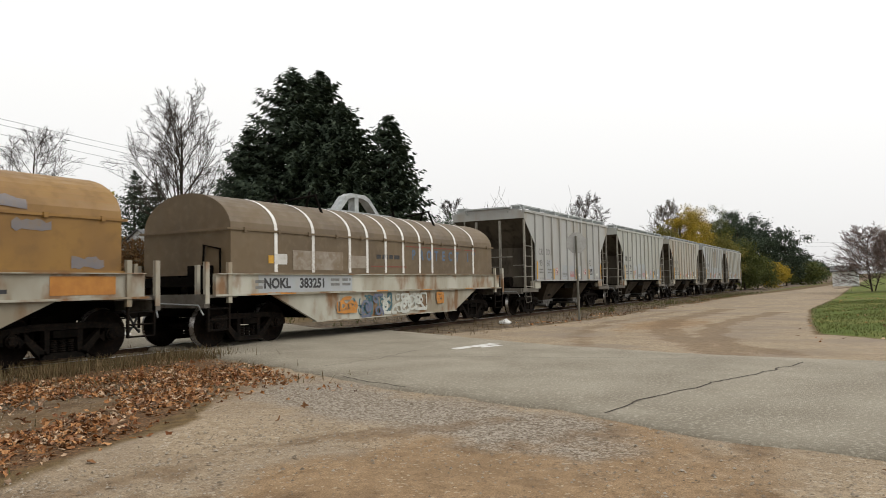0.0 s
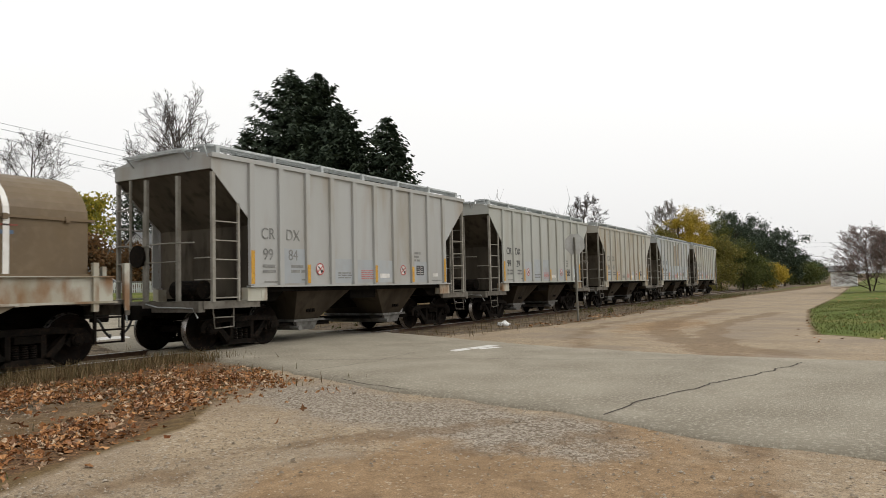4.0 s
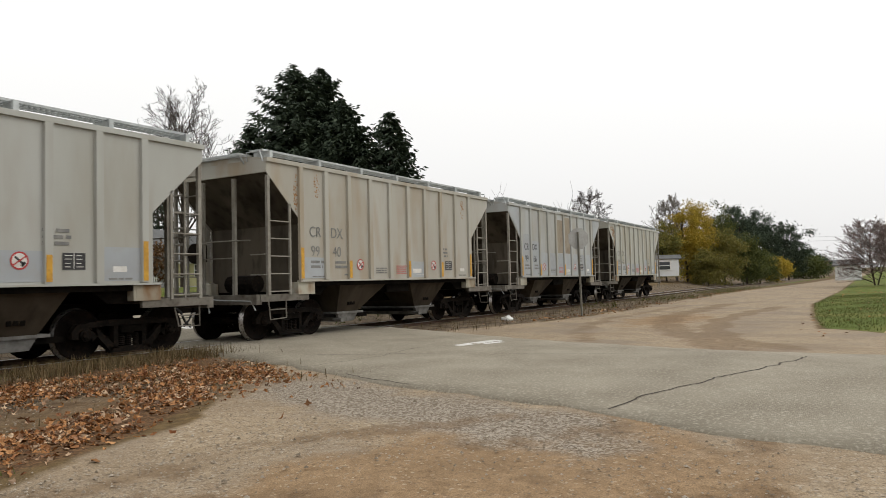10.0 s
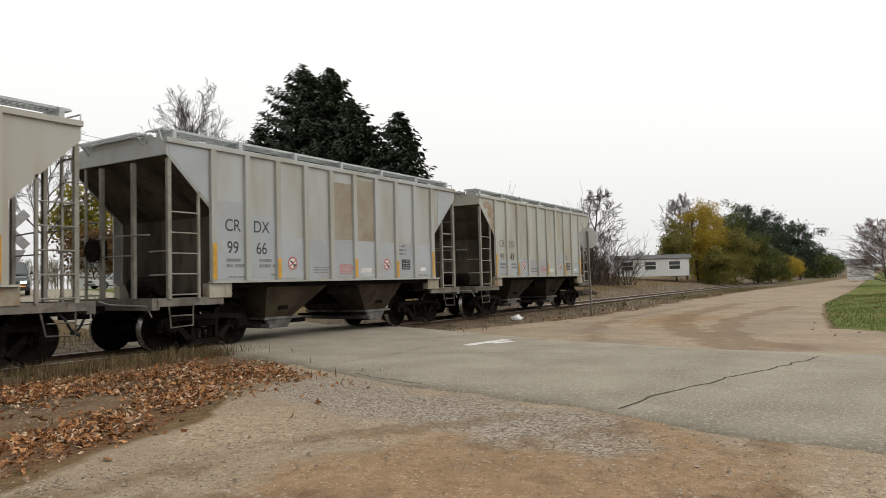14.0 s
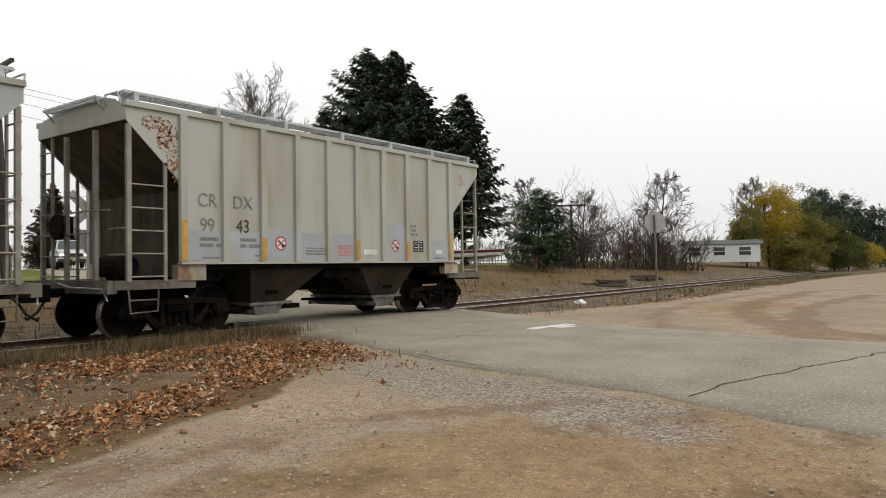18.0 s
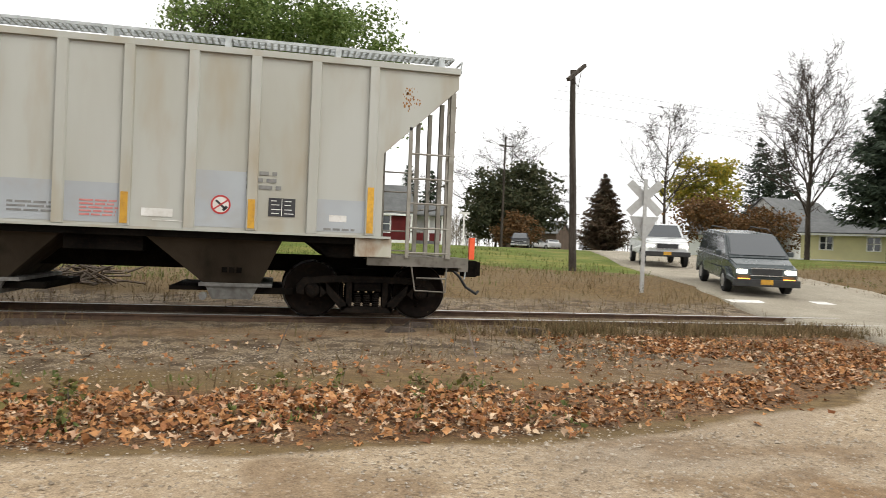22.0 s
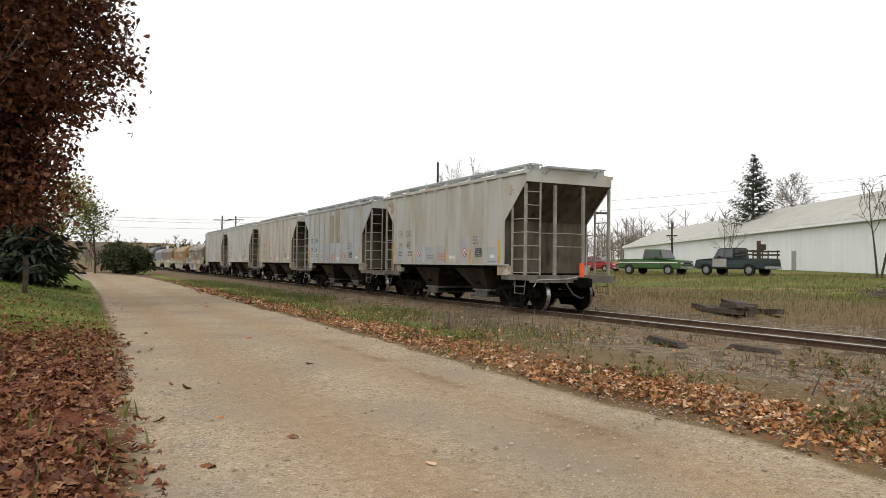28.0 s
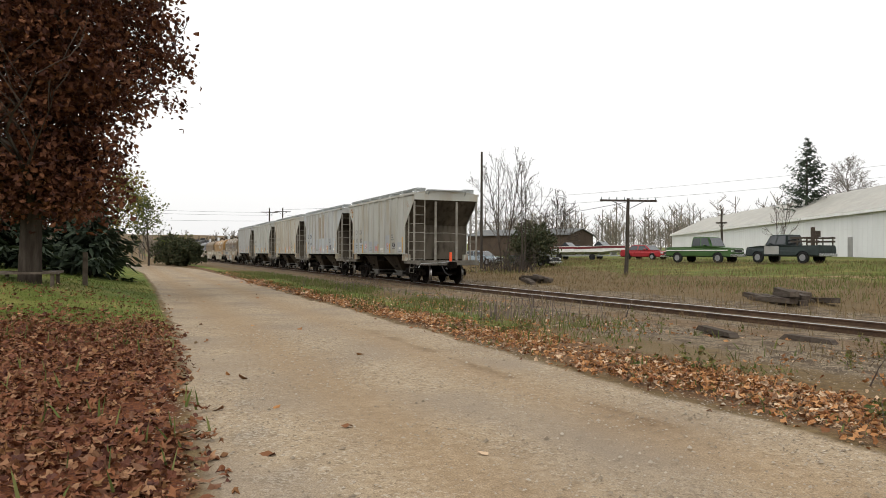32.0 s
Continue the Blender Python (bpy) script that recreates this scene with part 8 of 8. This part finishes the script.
bm = bmesh.new()
roof_sheets(bm, 10, 9, 4.5, 8.5)
part("roof", clean(bm), surf("rusty_barn_roof", (0.15, 0.06, 0.04), (0.12, 0.055, 0.04), 1, rough=.85), redb)
sh2 = thing("small_shed", "small white shed with a grey side beside the gravel road", "shed", pose(128, 2.6, gz(130, 3), 0, 0, 90))
bm = bmesh.new()
gable_box(bm, 3.4, 4.5, 2.3, 3.0)
part("wall", clean(bm), WALL_WHITE, sh2)
bm = bmesh.new()
roof_sheets(bm, 3.4, 4.5, 2.3, 3.0)
part("roof", clean(bm), ROOF_GREY, sh2)
mob = thing("mobile_home", "long white mobile home behind the thicket", "mobile home", pose(74.3, 25.2, gz(75, 22), 0, 0, -73))
bm = bmesh.new()
gable_box(bm, 7.6, 3.6, 2.2, 2.6, .4)
part("wall", clean(bm), WALL_WHITE, mob)
bm = bmesh.new()
roof_sheets(bm, 7.6, 3.6, 2.2, 2.6, .15, .06)
part("roof", clean(bm), ROOF_GREY, mob)
for x in (1.5, 3.8, 6.2):
    window(mob, x, 1.5, 1.1, .8)

# ---------------------------------------------------------------- vehicles
TYRE = surf("black_tyre_rubber", (0.015, 0.015, 0.015), (0.025, 0.025, 0.025), 6, rough=.85)
RIM = surf("dull_alloy_rim", (0.35, 0.35, 0.36), (0.28, 0.28, 0.29), 5, rough=.4, metal=.8, bump=0)
CHROME = surf("worn_chrome", (0.55, 0.55, 0.56), (0.45, 0.45, 0.46), 5, rough=.25, metal=.9, bump=0)
LAMP = glow("lit_headlamp", (1.0, 0.93, 0.78), 4.0)
LAMP_OFF = surf("clear_lamp_lens", (0.5, 0.5, 0.5), (0.42, 0.42, 0.42), 5, rough=.2, bump=0)
AMBERLAMP = glow("lit_amber_lamp", (1.0, 0.35, 0.05), 1.5)
PLASTIC = surf("black_trim_plastic", (0.018, 0.018, 0.019), (0.03, 0.03, 0.03), 6, rough=.6, bump=0)


def auto_paint(name, a, b=None, rough=.35):
    return surf(name, a, b or tuple(c * .85 for c in a), 1.0, tuple(c * .6 + .03 for c in a), .25, 8, rough, 0)


def vehicle(name, label, cat, L, W, lower, upper, paint, m, wheels, r=.34, glass_z=None, lit=False, group="", lamps=True, plate=True):
    """lower: side outline of the body (x, z), front at x = +L/2; upper: outline of the cabin, drawn in towards its top."""
    car = thing(name, label, cat, m, group)
    # the lower edge rises in an arch over each wheel
    (xa, za), (xb, zb) = lower[0], lower[1]
    rim_ = [(xa, za)]
    for wx in sorted(wheels):
        for k in range(9):
            q = math.pi * (1 - k / 8)
            zz_ = r + (r + .07) * math.sin(q)
            rim_.append((wx + (r + .07) * math.cos(q), max(zz_, za + (zb - za) * (wx - xa) / (xb - xa) + .003)))
    bm = bmesh.new()
    prism(bm, rim_ + list(lower[1:]), -W / 2, W / 2)
    nose = max(x for x, _ in lower)
    for v in bm.verts:
        # the nose narrows and the flanks lean in a little above the waist
        v.co.y *= (1 - .13 * max(0, (v.co.x - nose + .5) / .5)) * (1 - .05 * max(0, (v.co.z - .7) / .5))
    bmesh.ops.bevel(bm, geom=[e for e in bm.edges if e.calc_length() > .28], offset=.085 if lit else .05, segments=3, affect="EDGES")
    part("body", clean(bm), paint, car)
    bm = bmesh.new()
    box(bm, xa + .1, xb - .1, -W / 2 + .3, W / 2 - .3, min(za, zb) - .02, r * 2 + .12)
    part("underbody", bm, PLASTIC, car)
    if upper:
        z0, z1 = min(z for _, z in upper), max(z for _, z in upper)
        (xr0, _), (xf0, _), (xf1, _), (xr1, _) = upper
        hw = lambda f: (W / 2 - .04) * (1 - .17 * f)
        at_ = lambda f, back: (xr0 + (xr1 - xr0) * f) if back else (xf0 + (xf1 - xf0) * f)
        bm = bmesh.new()
        prism(bm, upper, -W / 2 + .04, W / 2 - .04)
        for v in bm.verts:
            v.co.y *= 1 - .17 * (v.co.z - z0) / (z1 - z0)
        bmesh.ops.bevel(bm, geom=[e for e in bm.edges], offset=.06, segments=2, affect="EDGES")
        part("cabin", clean(bm), paint, car)
        zz = lambda f: z0 + (z1 - z0) * f
        for back in (False, True):
            bm = bmesh.new()
            o_ = -.02 if back else .02
            q = [(at_(.12, back) + o_, s * (hw(.12) - .10), zz(.12) + .01) for s in (-1, 1)] + [(at_(.90, back) + o_, s * (hw(.9) - .10), zz(.90) + .01) for s in (1, -1)]
            bm.faces.new([bm.verts.new(p) for p in q])
            part("windscreen", clean(bm), PANE, car, "dark glass with sky on it")
        n = 3 if xf0 - xr0 > 3 else 2
        for s in (-1, 1):
            for k in range(n):
                e0, e1 = k / n, (k + 1) / n
                q = []
                for f, e, d in ((.14, e0, .05), (.14, e1, -.05), (.86, e1, -.05), (.86, e0, .05)):
                    xa, xb = at_(f, True) + .06, at_(f, False) - .06
                    q.append((xa + (xb - xa) * e + d, s * (hw(f) + .008), zz(f)))
                bm = bmesh.new()
                bm.faces.new([bm.verts.new(p) for p in q])
                part("side_window", clean(bm), PANE, car)
    for x in wheels:
        for s in (-1, 1):
            w = new("wheel")
            w.parent = car
            w.matrix_basis = pose(x, s * (W / 2 - .10), r)
            bm = bmesh.new()
            rod(bm, [(0, -.11, 0), (0, -.09, 0), (0, .09, 0), (0, .11, 0)], [r * .9, r, r, r * .9], 20)
            part("tyre", clean(bm), TYRE, w)
            bm = bmesh.new()
            rod(bm, [(0, s * .09, 0), (0, s * .118, 0)], [r * .62, r * .56], 14)
            part("rim", clean(bm), RIM, w)
    fx = max(x for x, _ in lower)
    zf = [z for x, z in lower if x > fx - .25]
    zm = (max(zf) + min(zf)) / 2
    for s in (-1, 1):
        bm = bmesh.new()
        box(bm, fx - .26, fx - .02, s * W * .27, s * W * .425, zm + .05, zm + .17, bevel=.045)
        part("headlight", bm, LAMP if lit else LAMP_OFF, car, "lit headlight" if lit else "")
    bm = bmesh.new()
    box(bm, fx - .04, fx + .012, -W * .22, W * .22, zm + .02, zm + .22, bevel=.02)
    part("grille", bm, PLASTIC, car)
    bm = bmesh.new()
    for q in (zm + .015, zm + .215):
        box(bm, fx - .03, fx + .02, -W * .235, W * .235, q - .012, q + .012)
    part("grille_trim", bm, CHROME, car)
    bm = bmesh.new()
    box(bm, fx - .05, fx + .06, -W * .48, W * .48, min(zf), min(zf) + .2, bevel=.03)
    rx = min(x for x, _ in lower)
    box(bm, rx - .06, rx + .05, -W * .48, W * .48, min(zf), min(zf) + .2, bevel=.03)
    part_each("bumper", bm, PLASTIC if lit else CHROME, car)
    for s in (-1, 1):
        if upper:
            bm = bmesh.new()
            ux = max(x for x, _ in upper)
            box(bm, ux - .62, ux - .50, s * W / 2, s * (W / 2 + .17), z0 + .05, z0 + .2, bevel=.03)
            part("mirror", bm, paint, car)
    if plate and lit:
        bm = bmesh.new()
        box(bm, fx + .062, fx + .07, -.16, .16, min(zf) + .06, min(zf) + .2)
        part("number_plate", bm, YELLOW, car, "plain yellow plate")
    return car


VAN_LOW = [(-2.45, .32), (2.40, .28), (2.5, .50), (2.46, .70), (2.30, .86), (1.62, 1.02), (-2.42, 1.06), (-2.5, .6)]
VAN_UP = [(-2.40, 1.02), (1.72, 1.0), (.55, 1.68), (-2.10, 1.72)]
PICK_LOW = [(-2.85, .52), (2.75, .48), (2.85, .72), (2.78, 1.12), (1.5, 1.22), (-2.85, 1.22), (-2.9, .8)]
PICK_UP = [(-.85, 1.2), (1.3, 1.2), (.6, 1.86), (-.75, 1.88)]
SEDAN_LOW = [(-2.3, .3), (2.3, .28), (2.35, .6), (2.15, .82), (-2.25, .95), (-2.35, .6)]
SEDAN_UP = [(-1.7, .9), (1.2, .85), (.45, 1.38), (-1.0, 1.42)]
van = vehicle("minivan", "dark grey minivan with lit headlights on the road", "van", 5.0, 1.85, VAN_LOW, VAN_UP, auto_paint("dark_grey_car_paint", (0.055, 0.066, 0.068), None, .2), pose(13.2, 30, 1), (-1.5, 1.5), .34, lit=True)
bm = bmesh.new()
for s in (-1, 1):
    box(bm, 2.45, 2.53, s * .45, s * .75, .42, .50)
part("turn_lamp", bm, AMBERLAMP, van)
bm = bmesh.new()
for s in (-1, 1):
    rod(bm, [(-1.8, s * .62, 1.78), (-1.6, s * .62, 1.85), (.2, s * .62, 1.83), (.4, s * .62, 1.75)], .02, 5)
part("roof_rack", bm, PLASTIC, van)
truck_w = vehicle("pickup_truck", "white crew-cab pickup truck with lit headlights on the road", "pickup", 5.8, 2.0, PICK_LOW, [(-1.25, 1.2), (1.35, 1.2), (.65, 1.86), (-1.15, 1.88)], auto_paint("white_car_paint", (0.62, 0.63, 0.63)), pose(17, 45, 1), (-1.85, 1.85), .40, lit=True)


def place(x, y, turn):
    return pose(x, y, gz(x, y), 0, 0, turn)


green_t = vehicle("pickup_truck", "old two-tone green pickup parked in the grass", "pickup", 5.6, 1.95, PICK_LOW, [(-.6, 1.2), (1.25, 1.2), (.85, 1.98), (-.52, 2.0)], auto_paint("old_green_car_paint", (0.026, 0.07, 0.014), (0.04, 0.095, 0.02), .45), place(-43.2, 41.0, 12), (-1.8, 1.75), .39)
bm = bmesh.new()
for s in (-1, 1):
    box(bm, -2.8, 2.6, s * .985, s * 1.0, .92, 1.0)
part("side_stripe", bm, WHITE, green_t, "pale stripe along the side")
dark_t = vehicle("pickup_truck", "old dark pickup with pale door and wooden stake rails", "pickup", 5.4, 1.95, PICK_LOW, [(-.5, 1.2), (1.25, 1.2), (.85, 1.96), (-.45, 1.98)], auto_paint("dull_dark_teal_paint", (0.016, 0.026, 0.024), (0.012, 0.018, 0.018), .6), place(-36.7, 42.4, 186), (-1.7, 1.75), .40)
bm = bmesh.new()
for s in (-1, 1):
    box(bm, .05, 1.2, s * .98, s * .995, .62, 1.2)
part("door", bm, WALL_GREY, dark_t, "pale primer-grey door")
bm = bmesh.new()
for s in (-1, 1):
    for z in (1.42, 1.66):
        box(bm, -2.8, -.8, s * .90, s * .95, z, z + .12)
    for x in (-2.7, -2.0, -1.3):
        box(bm, x, x + .08, s * .86, s * .9, 1.2, 1.8)
box(bm, -2.3, -1.9, -.1, .3, 1.8, 2.2)
part("stake_rails", bm, TIE, dark_t, "wooden stake rails on the bed")
PAINT_RED = auto_paint("bright_red_car_paint", (0.30, 0.015, 0.02))
vehicle("sedan_car", "red sedan parked in the grass", "car", 4.6, 1.75, SEDAN_LOW, SEDAN_UP, PAINT_RED, place(-54.5, 44.6, 12), (-1.4, 1.4), .31)
vehicle("sedan_car", "dark sedan parked behind the bare thicket", "car", 4.6, 1.75, SEDAN_LOW, SEDAN_UP, auto_paint("charcoal_car_paint", (0.03, 0.035, 0.04)), place(-54.6, 32.6, 20), (-1.4, 1.4), .31)
vehicle("sedan_car", "pale blue sedan parked behind the train", "car", 4.6, 1.75, SEDAN_LOW, SEDAN_UP, auto_paint("pale_blue_car_paint", (0.30, 0.36, 0.40)), place(-63.0, 31.6, 25), (-1.4, 1.4), .31)
vehicle("suv_car", "dark car parked beside the street", "car", 4.7, 1.85, VAN_LOW, VAN_UP, auto_paint("blackish_car_paint", (0.02, 0.022, 0.025)), place(25.6, 76.0, 248), (-1.4, 1.4), .34)
for i, (x, y, c) in enumerate(((33, 92, (0.55, 0.55, 0.55)), (37, 96, (0.5, 0.5, 0.5)), (42, 92, (0.4, 0.42, 0.44)), (41, 61.5, (0.55, 0.56, 0.56)))):
    vehicle("sedan_car", "pale parked car far up the street", "car", 4.6, 1.75, SEDAN_LOW, SEDAN_UP, auto_paint("pale_silver_car_paint", c), place(x, y, 30 + 50 * i), (-1.4, 1.4), .31, group="cars parked up the street")
# small tractor by the white building
tr = vehicle("utility_cart", "small white utility vehicle beside the white building", "utility vehicle", 2.6, 1.4, [(-1.3, .4), (1.3, .4), (1.25, .95), (.2, 1.05), (-1.3, 1.0)], [(-1.2, 1.0), (.3, 1.0), (.1, 1.75), (-1.15, 1.78)], WALL_WHITE, place(-18.9, 61.6, 200), (-.8, .8), .32)

HULL = surf("white_gelcoat_hull", (0.68, 0.68, 0.66), (0.6, 0.6, 0.58), 2, (0.45, 0.44, 0.42), .3, 8, .35, 0)
HULLRED = surf("maroon_hull_stripe", (0.14, 0.02, 0.025), (0.11, 0.018, 0.02), 2, rough=.4, bump=0)


def boat(label, m, L, W, H, group=""):
    b = thing("motor_boat", label, "boat", m, group)
    bm = bmesh.new()
    secs = []
    for k in range(9):
        f = k / 8
        x = -L / 2 + L * f
        wd = W / 2 * (1 - max(0, f - .55) ** 1.6 / .45 ** 1.6) if f > .55 else W / 2
        wd = max(wd, .03)
        keel = .55 + max(0, f - .6) * H * .9
        top = .55 + H * (.85 + .15 * f)
        secs.append([(x, -wd, top), (x, -wd * .97, keel + .30 * (top - keel)), (x, 0, keel), (x, wd * .97, keel + .30 * (top - keel)), (x, wd, top)])
    vs = [[bm.verts.new(p) for p in s] for s in secs]
    for a, c in zip(vs, vs[1:]):
        for k in range(4):
            bm.faces.new((a[k], a[k + 1], c[k + 1], c[k]))
        bm.faces.new((a[4], a[0], c[0], c[4]))
    bm.faces.new(vs[0][::-1])
    part("hull", clean(bm), HULL, b)
    bm = bmesh.new()
    for a, c in zip(secs, secs[1:]):
        for s in (0, 4):
            y = -1 if s == 0 else 1
            bm.faces.new([bm.verts.new((p[0], p[1] + y * .012, p[2] - d)) for p, d in ((a[s], .04), (c[s], .04), (c[s], .26), (a[s], .26))])
    part("hull_stripe", bm, HULLRED, b, "maroon stripe along the hull")
    bm = bmesh.new()
    zt = .55 + H * .92
    prism(bm, [(-.1 * L, zt), (.12 * L, zt), (.02 * L, zt + .42), (0, zt + .42)], -W * .36, W * .36)
    part("windscreen", clean(bm), PANE, b)
    bm = bmesh.new()
    box(bm, -L / 2 - .3, -L / 2 + .02, -.2, .2, .6, 1.5, bevel=.06)
    part("outboard_motor", bm, PLASTIC, b)
    bm = bmesh.new()
    for s in (-1, 1):
        box(bm, -L * .4, L * .45, s * .5 - .04, s * .5 + .04, .38, .48)
    box(bm, L * .45, L * .68, -.05, .05, .38, .48)
    for x in (-L * .3, 0, L * .25):
        box(bm, x - .05, x + .05, -.6, .6, .45, .75)
    part("trailer_frame", bm, GALV, b)
    for s in (-1, 1):
        bm = bmesh.new()
        rod(bm, [(-L * .12, s * .75 - .09, .3), (-L * .12, s * .75 + .09, .3)], .3, 16)
        part("trailer_wheel", clean(bm), TYRE, b)
    return b


boat("white motor boat with maroon stripe on a trailer", place(.2, 60.6, -3), 7.2, 2.4, 1.45)
boat("faded runabout boat on a trailer under the spruces", place(49.2, 33.8, -60), 5.2, 2.0, .85)
boat("white boat on a trailer in the parking field", place(-63.0, 41.6, 30), 5.0, 2.0, .9, "boats in the field")
boat("white boat on a trailer in the parking field", place(-58.6, 42.6, 26), 5.0, 2.0, .9, "boats in the field")

# ---------------------------------------------------------------- small things
# old ties stacked beyond the track, and fallen ones
def tie_stack(label, x, y, turn, n, seed):
    s = thing("tie_pile", label, "pile of ties", pose(x, y, gz(x, y), 0, 0, turn))
    g = random.Random(seed)
    for k in range(n):
        lv = 0 if k < n * .6 else 1
        o = new("tie", tie_me)
        o.parent = s
        o.matrix_basis = pose(g.uniform(-.6, .6), (k % max(1, int(n * .6))) * .32 - n * .09, .09 + lv * .16, g.uniform(-3, 3), 0, 90 + g.uniform(-9, 9))
    return s


tie_stack("pile of old dark railway ties in the grass", -15.6, 18.2, -30, 9, 1)
tie_stack("old railway ties lying in the grass", -30.6, 18.4, -15, 6, 2)
tie_stack("old railway ties beside the track", 37.0, 16.6, -8, 5, 3)
tie_stack("old railway ties beside the thicket", 44.0, 17.2, -5, 4, 4)
for i, (x, y, a, L_) in enumerate(((2.3, 12.15, 6, .55), (-10.8, 10.4, -18, 1.4), (-9.2, 10.9, 8, 1.0), (-3.4, 11.9, 24, .9), (1.9, 11.5, 10, .5), (4.0, 11.6, -12, .7))):
    s = thing("broken_tie", "broken piece of dark weathered tie on the stones", "wood scrap", pose(x, y, gz(x, y) + .04, 0, 0, a))
    bm = bmesh.new()
    prism(bm, [(-L_ / 2, 0), (L_ / 2, 0), (L_ / 2 - .08, .08), (-L_ / 2 + .12, .10)], -.09, .09)
    part("wood", clean(bm), TIE, s)
# bag of litter by the track
t = thing("litter_bag", "crumpled white plastic bag lying beside the track", "litter", pose(22.6, 11.2, gz(22.6, 11.2)))
bm = bmesh.new()
bmesh.ops.create_icosphere(bm, subdivisions=2, radius=.2)
for v in bm.verts:
    v.co = Vector((v.co.x * 1.3, v.co.y, max(v.co.z, -.1) * .6 + .07)) * (1 + .35 * noise.noise(v.co * 9))
part("bag", bm, TRIM, t)
# white marker post and mound of dug earth in the field
X, Y = -6.6, 25.95
t = thing("marker_post", "square white utility marker post in the field", "post", pose(X, Y, gz(X, Y)))
bm = bmesh.new()
box(bm, -.11, .11, -.11, .11, -.2, 1.05, bevel=.03)
box(bm, -.125, .125, -.125, .125, 1.03, 1.13, bevel=.03)
part("post", bm, TRIM, t)
STUMP = surf("grey_dead_wood", (0.09, 0.07, 0.055), (0.155, 0.125, 0.10), 4, rough=.95, bump=.4)
for i, (x, y, r, h) in enumerate(((-4.3, 18.2, 1.2, .6), (-18, 30, 1.5, .35), (-12.5, 33, 1.2, .25))):
    t = thing("brush_pile", "heap of grey dead branches in the grass", "brush pile", pose(x, y, gz(x, y)))
    g = random.Random(i + 60)
    bm = bmesh.new()
    for k in range(int(75 * r)):
        a = g.uniform(0, 6.28)
        c = Vector((g.gauss(0, r * .45), g.gauss(0, r * .35), abs(g.gauss(0, h * .4)) + .05))
        d = Vector((math.cos(a), math.sin(a), g.uniform(-.2, .6))) * g.uniform(.2, .6)
        rod(bm, [c - d * .7, c, c + d * .8], [.028, .024, .010], 4, False)
    part_each("branch", bm, STUMP, t)
# two pale posts and a bench under the red maple
for x, y in ((-26.5, -4.0), (-28.0, -1.2)):
    t = thing("garden_post", "pale wooden post on the lawn", "post", pose(x, y, gz(x, y)), "posts on the lawn")
    bm = bmesh.new()
    box(bm, -.08, .08, -.08, .08, -.1, 1.15, bevel=.01)
    part("post", bm, STUMP, t)
t = thing("low_bench", "low weathered bench round the maple trunk", "bench", pose(-25.4, -2.6, gz(-25.4, -2.6)))
for k, (x0, x1, y0, y1) in enumerate(((-1.1, 1.1, .55, .85), (-1.1, 1.1, -.85, -.55), (-1.1, -.8, -.55, .55), (.8, 1.1, -.55, .55))):
    bm = bmesh.new()
    box(bm, x0, x1, y0, y1, .26, .32)
    part("seat_board", bm, STUMP, t)
for x in (-.95, .95):
    for y in (-.7, .7):
        bm = bmesh.new()
        box(bm, x - .05, x + .05, y - .05, y + .05, -.2, .27)
        part("leg", bm, STUMP, t)

# ---------------------------------------------------------------- what moves
# how far the train's rear face lies along x, second by second
RUN = [86.30, 82.51, 78.69, 74.87, 71.02, 67.15, 63.28, 59.40, 55.52, 51.64, 47.79, 43.97, 40.16, 36.39, 32.71, 29.09, 25.50, 21.92, 18.30, 14.64,
       10.95, 7.27, 3.60, 0.01, -3.52, -7.00, -10.40, -13.71, -16.96, -20.14, -23.27, -26.36, -29.42]
VAN = [(0, 76), (8, 55), (14, 39), (18, 29.5), (20.8, 23.4), (21.5, 21.6), (22.0, 20.4), (22.5, 19.3), (24, 16), (26, 10), (29, -4), (32, -20)]
PICKUP = [(0, 110), (8, 82), (14, 62), (18, 48), (21.8, 31.6), (22.4, 30.4), (23, 28.6), (26, 21), (29, 13), (32, 3)]


def lane(y, swing=0.0):
    x = float(road_w(y)) + .27 * float(road_e(y) - road_w(y))
    y2 = y - .5
    x2 = float(road_w(y2)) + .27 * float(road_e(y2) - road_w(y2))
    a = math.atan2(-.5, x2 - x)
    zf, zb = (road_z(x + q * 1.5 * math.cos(a), y + q * 1.5 * math.sin(a)) for q in (1, -1))
    return pose(x, y, (zf + zb) / 2 + .005, 0, math.degrees(math.atan2(zb - zf, 3.0)), math.degrees(a) + swing)


def motions():
    for car, off in CARS:
        rows = []
        for t, s in enumerate(RUN):
            x = off + s
            a = math.degrees(math.atan2(float(track_y(x + 4) - track_y(x - 4)), 8))
            rows.append((t, pose(x, float(track_y(x)), .2, 0, 0, a)))
        walk(car, rows)
    ts = [min(32.0, k * .16) for k in range(201)]
    for wheel, car, dx in WHEELS:
        walk(wheel, [(t, pose(dx, 0, R_WHEEL, 0, math.degrees(float(np.interp(t, range(33), RUN)) / R_WHEEL), 0)) for t in ts])
    walk(van, [(t, lane(y, -7 if y > 12 else 0)) for t, y in VAN])
    walk(truck_w, [(t, lane(y)) for t, y in PICKUP])


motions()
